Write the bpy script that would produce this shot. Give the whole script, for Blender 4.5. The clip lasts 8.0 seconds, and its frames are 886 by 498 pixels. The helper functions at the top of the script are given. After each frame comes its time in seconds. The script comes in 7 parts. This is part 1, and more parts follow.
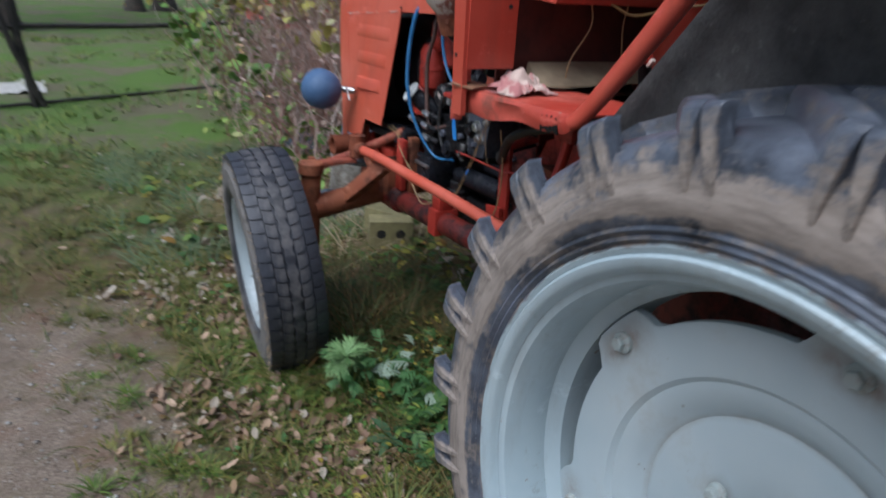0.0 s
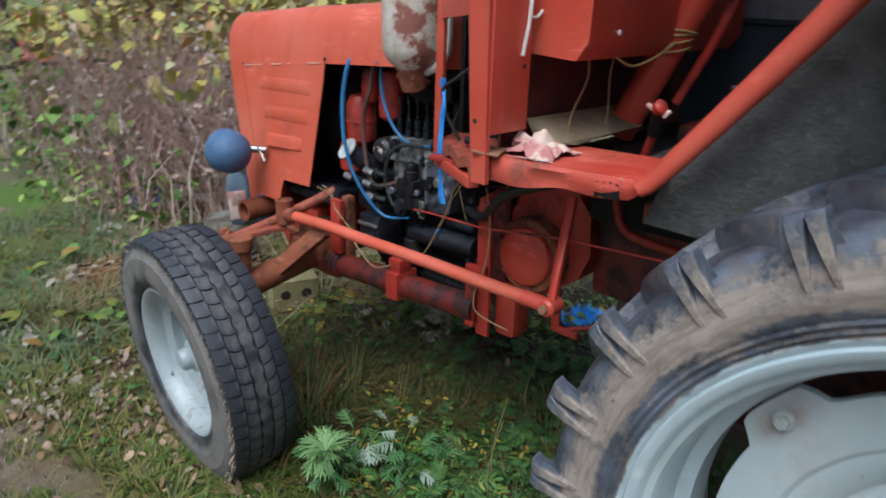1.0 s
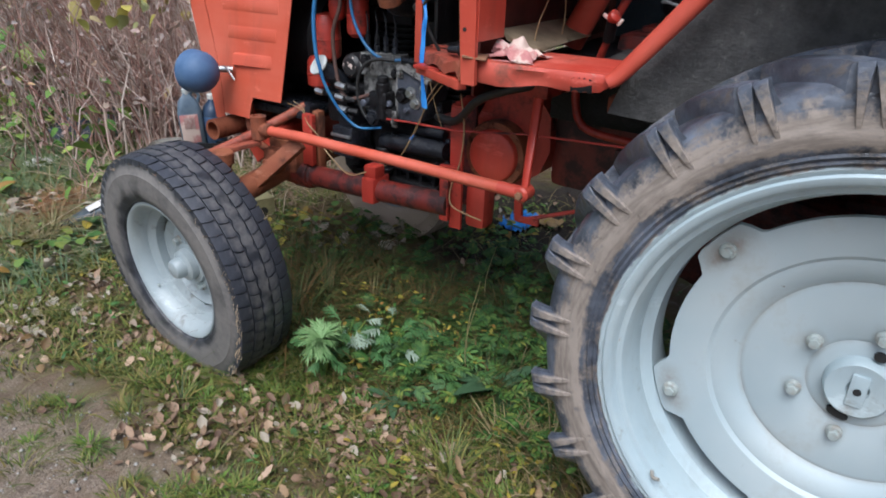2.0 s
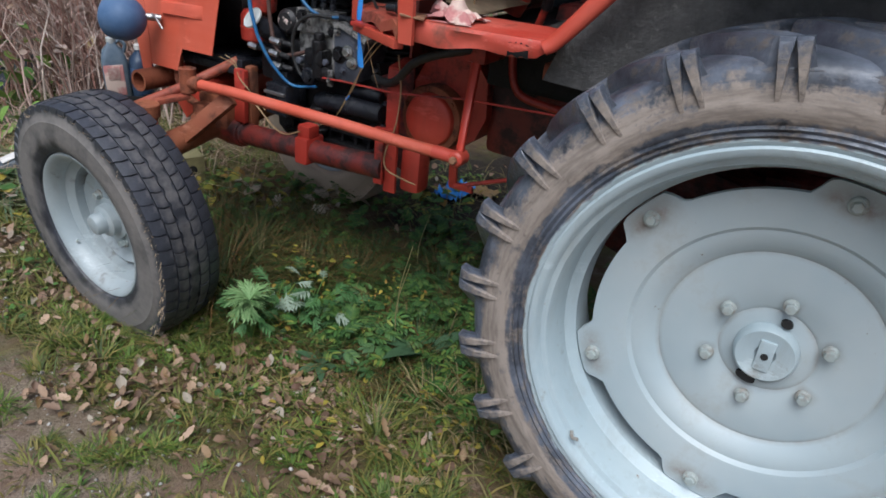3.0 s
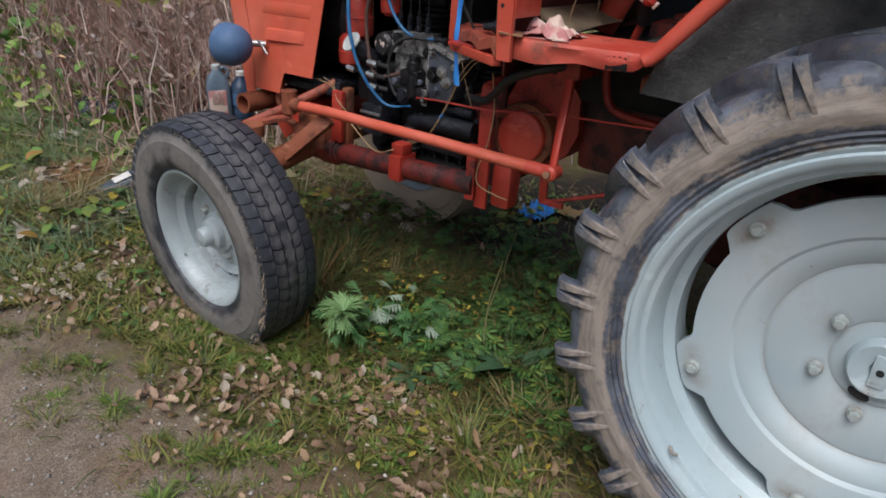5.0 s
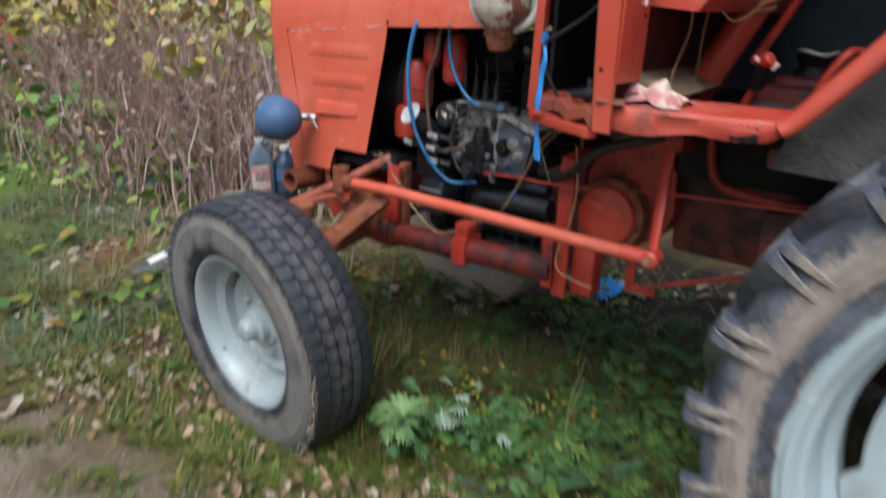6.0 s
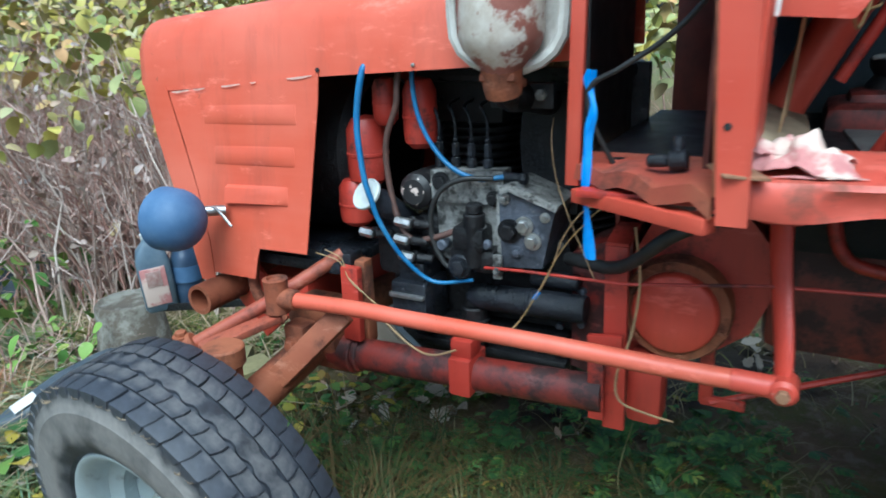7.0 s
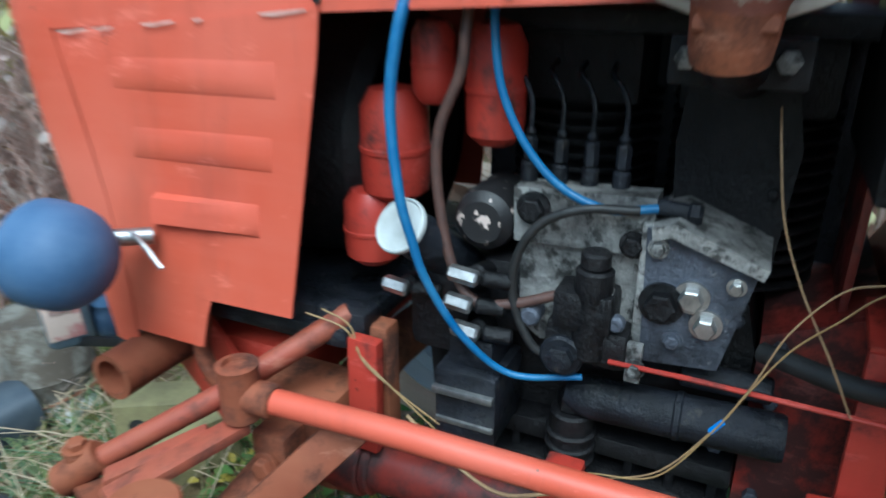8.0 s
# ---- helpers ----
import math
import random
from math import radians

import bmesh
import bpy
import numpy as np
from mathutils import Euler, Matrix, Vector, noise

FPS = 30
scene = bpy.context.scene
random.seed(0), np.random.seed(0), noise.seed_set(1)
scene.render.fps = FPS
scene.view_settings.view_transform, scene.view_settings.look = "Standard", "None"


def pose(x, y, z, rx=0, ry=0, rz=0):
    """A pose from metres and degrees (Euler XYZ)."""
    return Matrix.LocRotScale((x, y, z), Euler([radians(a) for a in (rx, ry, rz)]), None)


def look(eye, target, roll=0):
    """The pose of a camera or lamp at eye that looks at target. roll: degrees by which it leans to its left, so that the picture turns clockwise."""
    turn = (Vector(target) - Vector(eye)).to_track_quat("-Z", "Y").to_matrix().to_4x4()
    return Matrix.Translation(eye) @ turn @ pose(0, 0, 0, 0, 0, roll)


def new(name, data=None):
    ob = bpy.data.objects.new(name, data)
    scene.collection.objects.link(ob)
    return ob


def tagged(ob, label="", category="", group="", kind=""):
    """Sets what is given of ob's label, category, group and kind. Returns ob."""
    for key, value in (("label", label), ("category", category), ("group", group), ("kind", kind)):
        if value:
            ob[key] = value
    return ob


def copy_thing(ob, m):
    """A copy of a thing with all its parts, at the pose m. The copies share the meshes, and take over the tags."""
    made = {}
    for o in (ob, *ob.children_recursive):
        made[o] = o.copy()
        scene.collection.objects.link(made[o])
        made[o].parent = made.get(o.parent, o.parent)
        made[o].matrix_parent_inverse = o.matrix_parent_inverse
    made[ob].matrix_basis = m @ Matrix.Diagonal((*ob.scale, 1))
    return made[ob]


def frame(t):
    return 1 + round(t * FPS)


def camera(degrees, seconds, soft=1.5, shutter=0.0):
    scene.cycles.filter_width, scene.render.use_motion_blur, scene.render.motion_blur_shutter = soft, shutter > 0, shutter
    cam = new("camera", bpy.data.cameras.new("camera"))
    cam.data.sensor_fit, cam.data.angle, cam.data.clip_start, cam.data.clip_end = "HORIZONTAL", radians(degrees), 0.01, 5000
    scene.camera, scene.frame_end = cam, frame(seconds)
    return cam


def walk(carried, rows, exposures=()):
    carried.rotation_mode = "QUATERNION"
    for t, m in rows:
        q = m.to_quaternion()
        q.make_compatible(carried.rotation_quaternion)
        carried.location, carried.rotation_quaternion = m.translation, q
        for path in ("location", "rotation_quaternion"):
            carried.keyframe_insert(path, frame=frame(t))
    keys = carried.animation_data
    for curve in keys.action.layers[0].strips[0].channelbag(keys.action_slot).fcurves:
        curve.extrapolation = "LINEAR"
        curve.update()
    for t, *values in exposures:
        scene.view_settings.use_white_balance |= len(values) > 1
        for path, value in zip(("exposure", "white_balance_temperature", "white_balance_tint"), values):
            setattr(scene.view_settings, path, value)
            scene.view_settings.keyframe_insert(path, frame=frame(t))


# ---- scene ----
cam = camera(65.4, 8.0, soft=1.7, shutter=0.5)
PATH = [
    (0, (-1.398, -0.321, 1.241), (-0.352, 1.228, 0.529), 5.2),
    (0.2, (-1.455, -0.233, 1.210), (-0.305, 1.230, 0.477), 6.9),
    (0.5, (-1.55, -0.06, 1.218), (-0.314, 1.322, 0.469), 6.0),
    (0.7, (-1.55, 0.042, 1.258), (-0.244, 1.385, 0.557), 6.0),
    (1, (-1.636, 0.106, 1.294), (-0.171, 1.309, 0.658), 2.8),
    (1.3, (-1.789, 0.115, 1.317), (-0.277, 1.242, 0.652), 0.1),
    (1.4, (-1.865, 0.125, 1.293), (-0.304, 1.196, 0.647), 0.9),
    (1.5, (-1.872, 0.116, 1.293), (-0.314, 1.172, 0.615), 0.3),
    (1.7, (-1.915, 0.122, 1.289), (-0.352, 1.111, 0.527), 1.5),
    (2.8, (-1.994, 0.103, 1.225), (-0.361, 0.927, 0.415), 6.5),
    (3, (-1.962, 0.104, 1.249), (-0.318, 0.857, 0.394), 7.3),
    (3.5, (-1.977, 0.104, 1.241), (-0.388, 0.934, 0.354), 5.4),
    (3.8, (-1.973, 0.098, 1.225), (-0.38, 0.968, 0.386), 4.9),
    (4, (-1.999, 0.103, 1.235), (-0.398, 0.998, 0.438), 5.0),
    (4.2, (-2.014, 0.112, 1.23), (-0.432, 1.035, 0.426), 5.3),
    (5.3, (-2.024, 0.13, 1.222), (-0.476, 1.113, 0.424), 4.7),
    (5.5, (-1.999, 0.139, 1.217), (-0.467, 1.157, 0.433), 4.2),
    (5.8, (-1.961, 0.265, 1.194), (-0.413, 1.279, 0.436), 3.4),
    (6, (-1.873, 0.369, 1.187), (-0.308, 1.439, 0.550), 3.6),
    (6.3, (-1.704, 0.499, 1.222), (-0.112, 1.564, 0.648), 2.5),
    (6.5, (-1.599, 0.564, 1.224), (0.020, 1.592, 0.656), 3.2),
    (6.7, (-1.549, 0.671, 1.200), (0.116, 1.621, 0.627), 3.1),
    (7, (-1.448, 0.859, 1.215), (0.270, 1.703, 0.634), -1.6),
    (7.1, (-1.429, 0.901, 1.207), (0.300, 1.694, 0.590), -1.0),
    (7.2, (-1.381, 0.960, 1.202), (0.365, 1.683, 0.548), -0.2),
    (7.3, (-1.341, 0.999, 1.194), (0.404, 1.703, 0.514), -0.3),
    (7.4, (-1.279, 1.060, 1.178), (0.464, 1.781, 0.512), -0.6),
    (7.5, (-1.242, 1.120, 1.195), (0.525, 1.857, 0.616), 0.5),
    (7.6, (-1.155, 1.155, 1.173), (0.587, 1.981, 0.642), 0.8),
    (7.7, (-1.103, 1.181, 1.182), (0.622, 2.030, 0.629), 1.4),
    (8, (-0.958, 1.269, 1.176), (0.770, 1.986, 0.469), 0.6),
]
LEVEL = pose(-0.65, 0, 0.58, 0, 1.95, 2.5) @ pose(0.65, 0, -0.58)
walk(cam, [(t, LEVEL @ look(eye, target, roll)) for t, eye, target, roll in PATH],
     exposures=[(0, 0.05, 5500, 8), (0.6, 0.12, 5750, 8), (1, 0.32, 5650, 4), (1.6, 0.52, 5700, 8), (3, 0.24, 5800, 8), (3.5, 0.08, 5850, 8), (4, 0.05, 5950, 9), (5.5, 0.21, 6100, 10), (6, 0.42, 5950, 6), (6.5, 0.6, 5600, -4), (7.2, 0.97, 4850, -10), (7.5, 1.0, 4700, -14), (8, 0.66, 5000, -8)])

# ---------------------------------------------------------------- world, sun
world = bpy.data.worlds.new("overcast_sky")
scene.world = world
world.use_nodes = True
wn, wl = world.node_tree.nodes, world.node_tree.links
sky = wn.new("ShaderNodeTexSky")
sky.sky_type = "NISHITA"
sky.sun_disc = False
sky.sun_elevation = radians(60)
sky.sun_rotation = radians(253)
sky.air_density, sky.dust_density, sky.ozone_density = 1.0, 5.0, 1.0
wn["Background"].inputs["Strength"].default_value = 0.085
wl.new(sky.outputs["Color"], wn["Background"].inputs["Color"])
sun_data = bpy.data.lights.new("sun", "SUN")
sun_data.energy, sun_data.angle, sun_data.color = 2.45, radians(45), (1.0, 0.98, 0.96)
sun = new("sun", sun_data)
sun.matrix_world = look((-5.9, -1.7, 9.8), (0, 0, 0))


# ---------------------------------------------------------------- materials
def lin(r, g, b):
    return tuple(((c / 255) / 12.92 if c <= 10 else (((c / 255) + 0.055) / 1.055) ** 2.4) for c in (r, g, b)) + (1.0,)


class Nodes:
    """Short hand for building one node material."""

    def __init__(self, name):
        self.mat = bpy.data.materials.new(name)
        self.mat.use_nodes = True
        self.n, self.l = self.mat.node_tree.nodes, self.mat.node_tree.links
        self.bsdf = self.n["Principled BSDF"]
        self.co = self.n.new("ShaderNodeTexCoord").outputs["Object"]

    def put(self, value, socket):
        if isinstance(value, bpy.types.NodeSocket):
            self.l.new(value, socket)
        else:
            socket.default_value = value

    def noise(self, scale, detail=5.0, rough=0.6, stretch=None, polar=None):
        node = self.n.new("ShaderNodeTexNoise")
        self.put(self.rolled(polar) if polar else self.scaled(stretch) if stretch else self.co, node.inputs["Vector"])
        node.inputs["Scale"].default_value, node.inputs["Detail"].default_value, node.inputs["Roughness"].default_value = scale, detail, rough
        return node.outputs["Fac"]

    def scaled(self, s):
        node = self.n.new("ShaderNodeMapping")
        self.put(self.co, node.inputs["Vector"])
        node.inputs["Scale"].default_value = s
        return node.outputs["Vector"]

    def rolled(self, s):
        """Angle round the object's X axis, radius and x, each scaled: draws smears out along a wheel's turn."""
        ax = self.axes()
        node = self.n.new("ShaderNodeCombineXYZ")
        for value, f, socket in zip((self.math("ARCTAN2", ax[2], ax[1]), self.radius(), ax[0]), s, node.inputs):
            self.put(self.math("MULTIPLY", value, f), socket)
        return node.outputs[0]

    def voronoi(self, scale, out="Distance"):
        node = self.n.new("ShaderNodeTexVoronoi")
        self.put(self.co, node.inputs["Vector"])
        node.inputs["Scale"].default_value = scale
        return node.outputs[out]

    def ramp(self, fac, *stops):
        node = self.n.new("ShaderNodeValToRGB")
        self.put(fac, node.inputs["Fac"])
        el = node.color_ramp.elements
        while len(el) < len(stops):
            el.new(0.5)
        for e, (p, c) in zip(el, stops):
            e.position, e.color = p, c if hasattr(c, "__len__") else (c, c, c, 1)
        return node.outputs["Color"]

    def mix(self, fac, a, b, how="MIX"):
        node = self.n.new("ShaderNodeMix")
        node.data_type, node.blend_type = "RGBA", how
        self.put(fac, node.inputs["Factor"])
        self.put(a, node.inputs[6])
        self.put(b, node.inputs[7])
        return node.outputs[2]

    def math(self, op, a, b=0.0):
        node = self.n.new("ShaderNodeMath")
        node.operation = op
        self.put(a, node.inputs[0])
        self.put(b, node.inputs[1])
        return node.outputs[0]

    def axes(self):
        node = self.n.new("ShaderNodeSeparateXYZ")
        self.put(self.co, node.inputs[0])
        return node.outputs

    def radius(self):
        """Distance from the object's own X axis."""
        s = self.axes()
        return self.math("SQRT", self.math("ADD", self.math("MULTIPLY", s[1], s[1]), self.math("MULTIPLY", s[2], s[2])))

    def island(self):
        return self.n.new("ShaderNodeNewGeometry").outputs["Random Per Island"]

    def done(self, colour, rough=0.6, metal=0.0, bump=None, depth=0.3, size=0.01, **more):
        self.put(colour, self.bsdf.inputs["Base Color"])
        self.put(rough, self.bsdf.inputs["Roughness"])
        self.put(metal, self.bsdf.inputs["Metallic"])
        if bump is not None:
            node = self.n.new("ShaderNodeBump")
            node.inputs["Strength"].default_value, node.inputs["Distance"].default_value = depth, size
            self.put(bump, node.inputs["Height"])
            self.l.new(node.outputs["Normal"], self.bsdf.inputs["Normal"])
        for key, value in more.items():
            self.put(value, self.bsdf.inputs[key.replace("_", " ")])
        return self.mat


def painted(name, c, faded, dirt, amount=0.58, rough=0.42, spots=None):
    """Old brushed paint: fading in large patches, dirt and chips in small ones."""
    k = Nodes(name)
    col = k.mix(k.ramp(k.noise(3.5, 3), (0.35, 0.0), (0.7, 1.0)), c, faded)
    col = k.mix(k.math("MULTIPLY", k.ramp(k.noise(60, 3, 0.5, (1, 0.12, 1)), (0.45, 0.0), (0.75, 1.0)), 0.25), col, faded)
    mask = k.ramp(k.noise(9, 9, 0.72), (amount, 0.0), (amount + 0.12, 1.0))
    col = k.mix(k.math("MULTIPLY", mask, 0.85), col, dirt)
    streak = k.ramp(k.noise(16, 6, 0.7, (1, 1, 0.16)), (0.5, 0.0), (0.75, 0.28))
    col = k.mix(streak, col, dirt)
    scuff = k.ramp(k.noise(7, 8, 0.8, (1, 0.5, 1.6)), (0.58, 0.0), (0.66, 0.6))
    col = k.mix(scuff, col, tuple(min(1.0, v * 1.25 + 0.06) for v in faded[:3]) + (1.0,))
    chips = k.ramp(k.noise(38, 6, 0.7), (0.69, 0.0), (0.71, 1.0))
    col = k.mix(chips, col, spots or dirt)
    r = k.math("ADD", k.math("MULTIPLY", mask, 0.3), k.math("ADD", k.math("MULTIPLY", k.noise(25), 0.25), rough - 0.12))
    h = k.math("ADD", k.math("MULTIPLY", k.noise(14, 3), 0.6), k.math("MULTIPLY", k.noise(160, 4), 0.12))
    return k.done(col, r, 0.0, h, 0.25, 0.006)


def greasy(name, c, c2, rough=0.38, metal=0.0, dust=(0.09, 0.08, 0.07, 1), amount=0.6):
    k = Nodes(name)
    col = k.mix(k.ramp(k.noise(12, 6, 0.7), (0.4, 0.0), (0.65, 1.0)), c, c2)
    col = k.mix(k.ramp(k.noise(45, 6, 0.7), (amount, 0.0), (amount + 0.1, 0.8)), col, dust)
    r = k.math("ADD", k.math("MULTIPLY", k.noise(20, 5), 0.5), rough - 0.25)
    return k.done(col, r, metal, k.math("ADD", k.noise(70, 6, 0.7), k.math("MULTIPLY", k.noise(22, 4, 0.6), 0.8)), 0.6, 0.008, Specular_IOR_Level=0.32)


def plain(name, c, c2, scale=30, rough=0.5, metal=0.0, depth=0.15, **more):
    k = Nodes(name)
    col = k.mix(k.ramp(k.noise(scale, 5, 0.65), (0.35, 0.0), (0.7, 1.0)), c, c2)
    r = k.math("ADD", k.math("MULTIPLY", k.noise(scale * 1.7), 0.25), rough - 0.12)
    return k.done(col, r, metal, k.noise(scale * 4, 4), depth, 0.004, **more)


M = {}
RED, FADED, GRIME, RUST = lin(194, 84, 60), lin(204, 104, 83), lin(96, 62, 50), lin(120, 74, 54)
M["red"] = painted("red_paint", RED, FADED, GRIME, 0.66, 0.42, RUST)
M["red_cab"] = painted("darker_red_cab_paint", lin(180, 66, 49), lin(192, 86, 68), GRIME, 0.62, 0.40, RUST)
M["red_worn"] = painted("worn_red_paint", lin(182, 60, 45), lin(198, 94, 78), lin(116, 74, 60), 0.52, 0.45, lin(170, 140, 126))
M["red_oily"] = painted("oily_red_paint", lin(162, 47, 37), lin(178, 66, 52), lin(46, 34, 31), 0.53, 0.42, lin(40, 30, 28))
M["red_black"] = painted("blackened_red_paint", lin(126, 46, 38), lin(96, 42, 38), lin(34, 30, 30), 0.45, 0.36, lin(26, 22, 22))
M["red_grease"] = painted("greasy_red_paint", lin(150, 44, 36), lin(120, 44, 38), lin(30, 26, 26), 0.40, 0.38, lin(24, 20, 20))
M["red_bright"] = painted("bright_red_paint", lin(196, 62, 46), lin(206, 82, 64), GRIME, 0.70, 0.42, RUST)
M["ledge"] = painted("rusty_worn_red_paint", lin(150, 66, 50), lin(156, 96, 70), lin(84, 52, 42), 0.5, 0.55, lin(150, 112, 84))
M["old_nut"] = plain("rust_stained_nut", lin(104, 80, 66), lin(70, 54, 46), 40, 0.7)
M["rust"] = painted("rusty_brown_iron", lin(128, 66, 42), lin(150, 92, 62), lin(70, 44, 34), 0.5, 0.7, lin(168, 120, 90))
M["black"] = greasy("black_oily_iron", (0.005, 0.005, 0.006, 1), (0.014, 0.013, 0.014, 1), 0.40, 0.0, (0.09, 0.08, 0.075, 1), 0.72)
M["black_blue"] = greasy("black_enamel", (0.007, 0.008, 0.010, 1), (0.022, 0.024, 0.032, 1), 0.32)
M["alu"] = greasy("oil_stained_aluminium", (0.40, 0.39, 0.37, 1), (0.075, 0.075, 0.073, 1), 0.45, 0.25, (0.013, 0.012, 0.011, 1), 0.50)
M["alu_dark"] = greasy("dark_cast_aluminium", (0.11, 0.12, 0.15, 1), (0.026, 0.028, 0.034, 1), 0.38, 0.3, (0.30, 0.30, 0.31, 1), 0.62)
M["steel"] = plain("bright_steel", (0.55, 0.55, 0.54, 1), (0.3, 0.3, 0.3, 1), 60, 0.35, 0.9)
M["rim_blue"] = painted("pale_blue_wheel_paint", lin(164, 180, 186), lin(177, 190, 193), lin(112, 98, 82), 0.60, 0.4, lin(130, 104, 80))
M["rim_white"] = painted("pale_grey_wheel_paint", lin(152, 163, 167), lin(166, 174, 176), lin(112, 106, 98), 0.60, 0.4, lin(120, 108, 96))
M["bolt"] = painted("painted_bolt", lin(158, 170, 170), lin(166, 168, 158), lin(124, 98, 76), 0.47, 0.5, lin(120, 84, 60))
M["dark_hole"] = plain("dark_inside", (0.012, 0.012, 0.012, 1), (0.02, 0.019, 0.018, 1), 30, 0.8)
M["lamp_blue"] = plain("matt_blue_paint", lin(66, 94, 130), lin(82, 108, 142), 18, 0.62)
M["glass"] = plain("lamp_glass", (0.8, 0.82, 0.83, 1), (0.7, 0.72, 0.73, 1), 10, 0.15, 0.0, 0.02, Transmission_Weight=0.8)
M["hose_blue"] = plain("blue_plastic_hose", lin(34, 92, 144), lin(60, 116, 158), 25, 0.4)
M["tape_blue"] = plain("blue_plastic_ribbon", lin(36, 116, 206), lin(70, 150, 224), 25, 0.4)
M["hose_brown"] = plain("brown_rubber_hose", lin(92, 66, 58), lin(70, 54, 50), 40, 0.5)
M["hose_black"] = plain("black_rubber_hose", (0.014, 0.014, 0.014, 1), (0.03, 0.03, 0.03, 1), 40, 0.5)
M["wire_yellow"] = plain("yellow_wire", lin(160, 132, 84), lin(140, 112, 76), 60, 0.5)
M["wire_tan"] = plain("dusty_wire", lin(170, 140, 100), lin(140, 112, 84), 60, 0.6)
M["wire_white"] = plain("white_cord", lin(222, 218, 214), lin(200, 196, 190), 60, 0.8)
M["white_plastic"] = plain("dirty_white_plastic", lin(206, 204, 198), lin(172, 168, 160), 25, 0.5)
M["cap_white"] = plain("white_cap_plastic", lin(190, 194, 193), lin(168, 170, 167), 25, 0.55)
M["card"] = plain("dirty_cardboard", lin(160, 142, 116), lin(126, 110, 88), 16, 0.85)
M["wood"] = plain("weathered_wood", lin(150, 112, 84), lin(120, 84, 62), 20, 0.8)
M["chip_pale"] = plain("pale_chipped_primer", lin(214, 178, 166), lin(186, 132, 116), 60, 0.7)
M["teal_sheet"] = greasy("dark_teal_sheet_metal", (0.034, 0.055, 0.07, 1), (0.052, 0.075, 0.09, 1), 0.6)
M["dusty_glass"] = plain("dusty_window_glass", lin(128, 134, 140), lin(150, 154, 156), 9, 0.3)
M["grey_sheet"] = greasy("dusty_dark_sheet_metal", (0.068, 0.066, 0.065, 1), (0.125, 0.121, 0.118, 1), 0.62, 0.0, (0.19, 0.182, 0.175, 1), 0.6)
M["seat_blue"] = plain("dark_blue_seat_cover", lin(40, 56, 66), lin(52, 66, 74), 12, 0.6)
M["footwell"] = plain("dark_brown_painted_sheet", lin(104, 50, 42), lin(62, 36, 32), 10, 0.6)

k = Nodes("rear_tyre_rubber")
rad, n1, n2, smear = k.radius(), k.noise(9, 8, 0.66), k.noise(48, 6, 0.7), k.noise(1.0, 7, 0.68, polar=(5.0, 60.0, 10.0))
rubber = k.mix(k.ramp(n1, (0.32, 0.0), (0.7, 1.0)), lin(34, 37, 44), lin(116, 123, 136))
mud = k.mix(k.noise(7, 6, 0.7), lin(118, 108, 100), lin(176, 164, 153))
mud = k.mix(k.ramp(smear, (0.45, 0.0), (0.62, 0.55)), mud, lin(96, 87, 79))
crack = k.ramp(k.noise(30, 9, 0.8), (0.60, 0.0), (0.64, 0.55))
mud = k.mix(crack, mud, lin(66, 60, 56))
mud = k.mix(k.ramp(rad, (0.440, 0.75), (0.456, 0.0)), mud, k.mix(k.noise(25, 5), lin(96, 76, 62), lin(136, 112, 92)))
zone = k.ramp(rad, (0.432, 0.62), (0.447, 0.50), (0.453, 0.26), (0.478, 0.34), (0.488, 0.76), (0.526, 0.70), (0.545, 0.38), (0.565, 0.14), (0.60, 0.20))
end = k.ramp(k.math("ABSOLUTE", k.axes()[0]), (0.1535, 0.0), (0.158, 0.34))
end = k.math("MULTIPLY", end, k.ramp(rad, (0.53, 0.0), (0.55, 1.0)))
rough = k.math("ADD", k.math("MULTIPLY", k.math("SUBTRACT", smear, 0.5), 1.1), k.math("MULTIPLY", k.math("SUBTRACT", k.noise(14, 10, 0.78), 0.5), 2.2))
mask = k.ramp(k.math("ADD", k.math("ADD", zone, end), rough), (0.30, 0.0), (0.60, 1.0))
over = k.ramp(k.math("ADD", rad, k.math("MULTIPLY", k.math("SUBTRACT", k.noise(26, 5, 0.6), 0.5), 0.022)), (0.4475, 1.0), (0.4490, 0.0))
body = k.mix(over, k.mix(mask, rubber, mud), lin(166, 180, 184))
M["tyre_rear"] = k.done(body, k.math("ADD", k.math("MULTIPLY", mask, 0.5), 0.31), 0.0,
                        k.math("ADD", k.math("ADD", k.math("MULTIPLY", n1, 0.4), k.math("MULTIPLY", n2, 0.4)), k.math("MULTIPLY", mask, 0.5)), 0.5, 0.008)
k = Nodes("front_tyre_rubber")
rad, n1, n2 = k.radius(), k.noise(16, 7, 0.66), k.noise(60, 6, 0.7)
rubber = k.mix(k.ramp(n1, (0.3, 0.0), (0.7, 1.0)), lin(28, 29, 33), lin(66, 69, 78))
dust = k.mix(n2, lin(98, 95, 93), lin(134, 129, 124))
# Dust held back near the rim: a dark ring for the recess's shade.
# Dust raised again on the tread crown stands in for sky sheen.
zone = k.ramp(rad, (0.222, 0.24), (0.246, 0.32), (0.268, 0.62), (0.335, 0.66), (0.352, 0.42), (0.362, 0.08), (0.3725, 0.14), (0.379, 0.40))
patch_n = k.noise(5, 4, 0.6)
mask = k.ramp(k.math("ADD", k.math("ADD", zone, k.math("MULTIPLY", k.math("SUBTRACT", n1, 0.5), 0.8)), k.math("MULTIPLY", k.math("SUBTRACT", patch_n, 0.5), 0.6)), (0.3, 0.0), (0.65, 1.0))
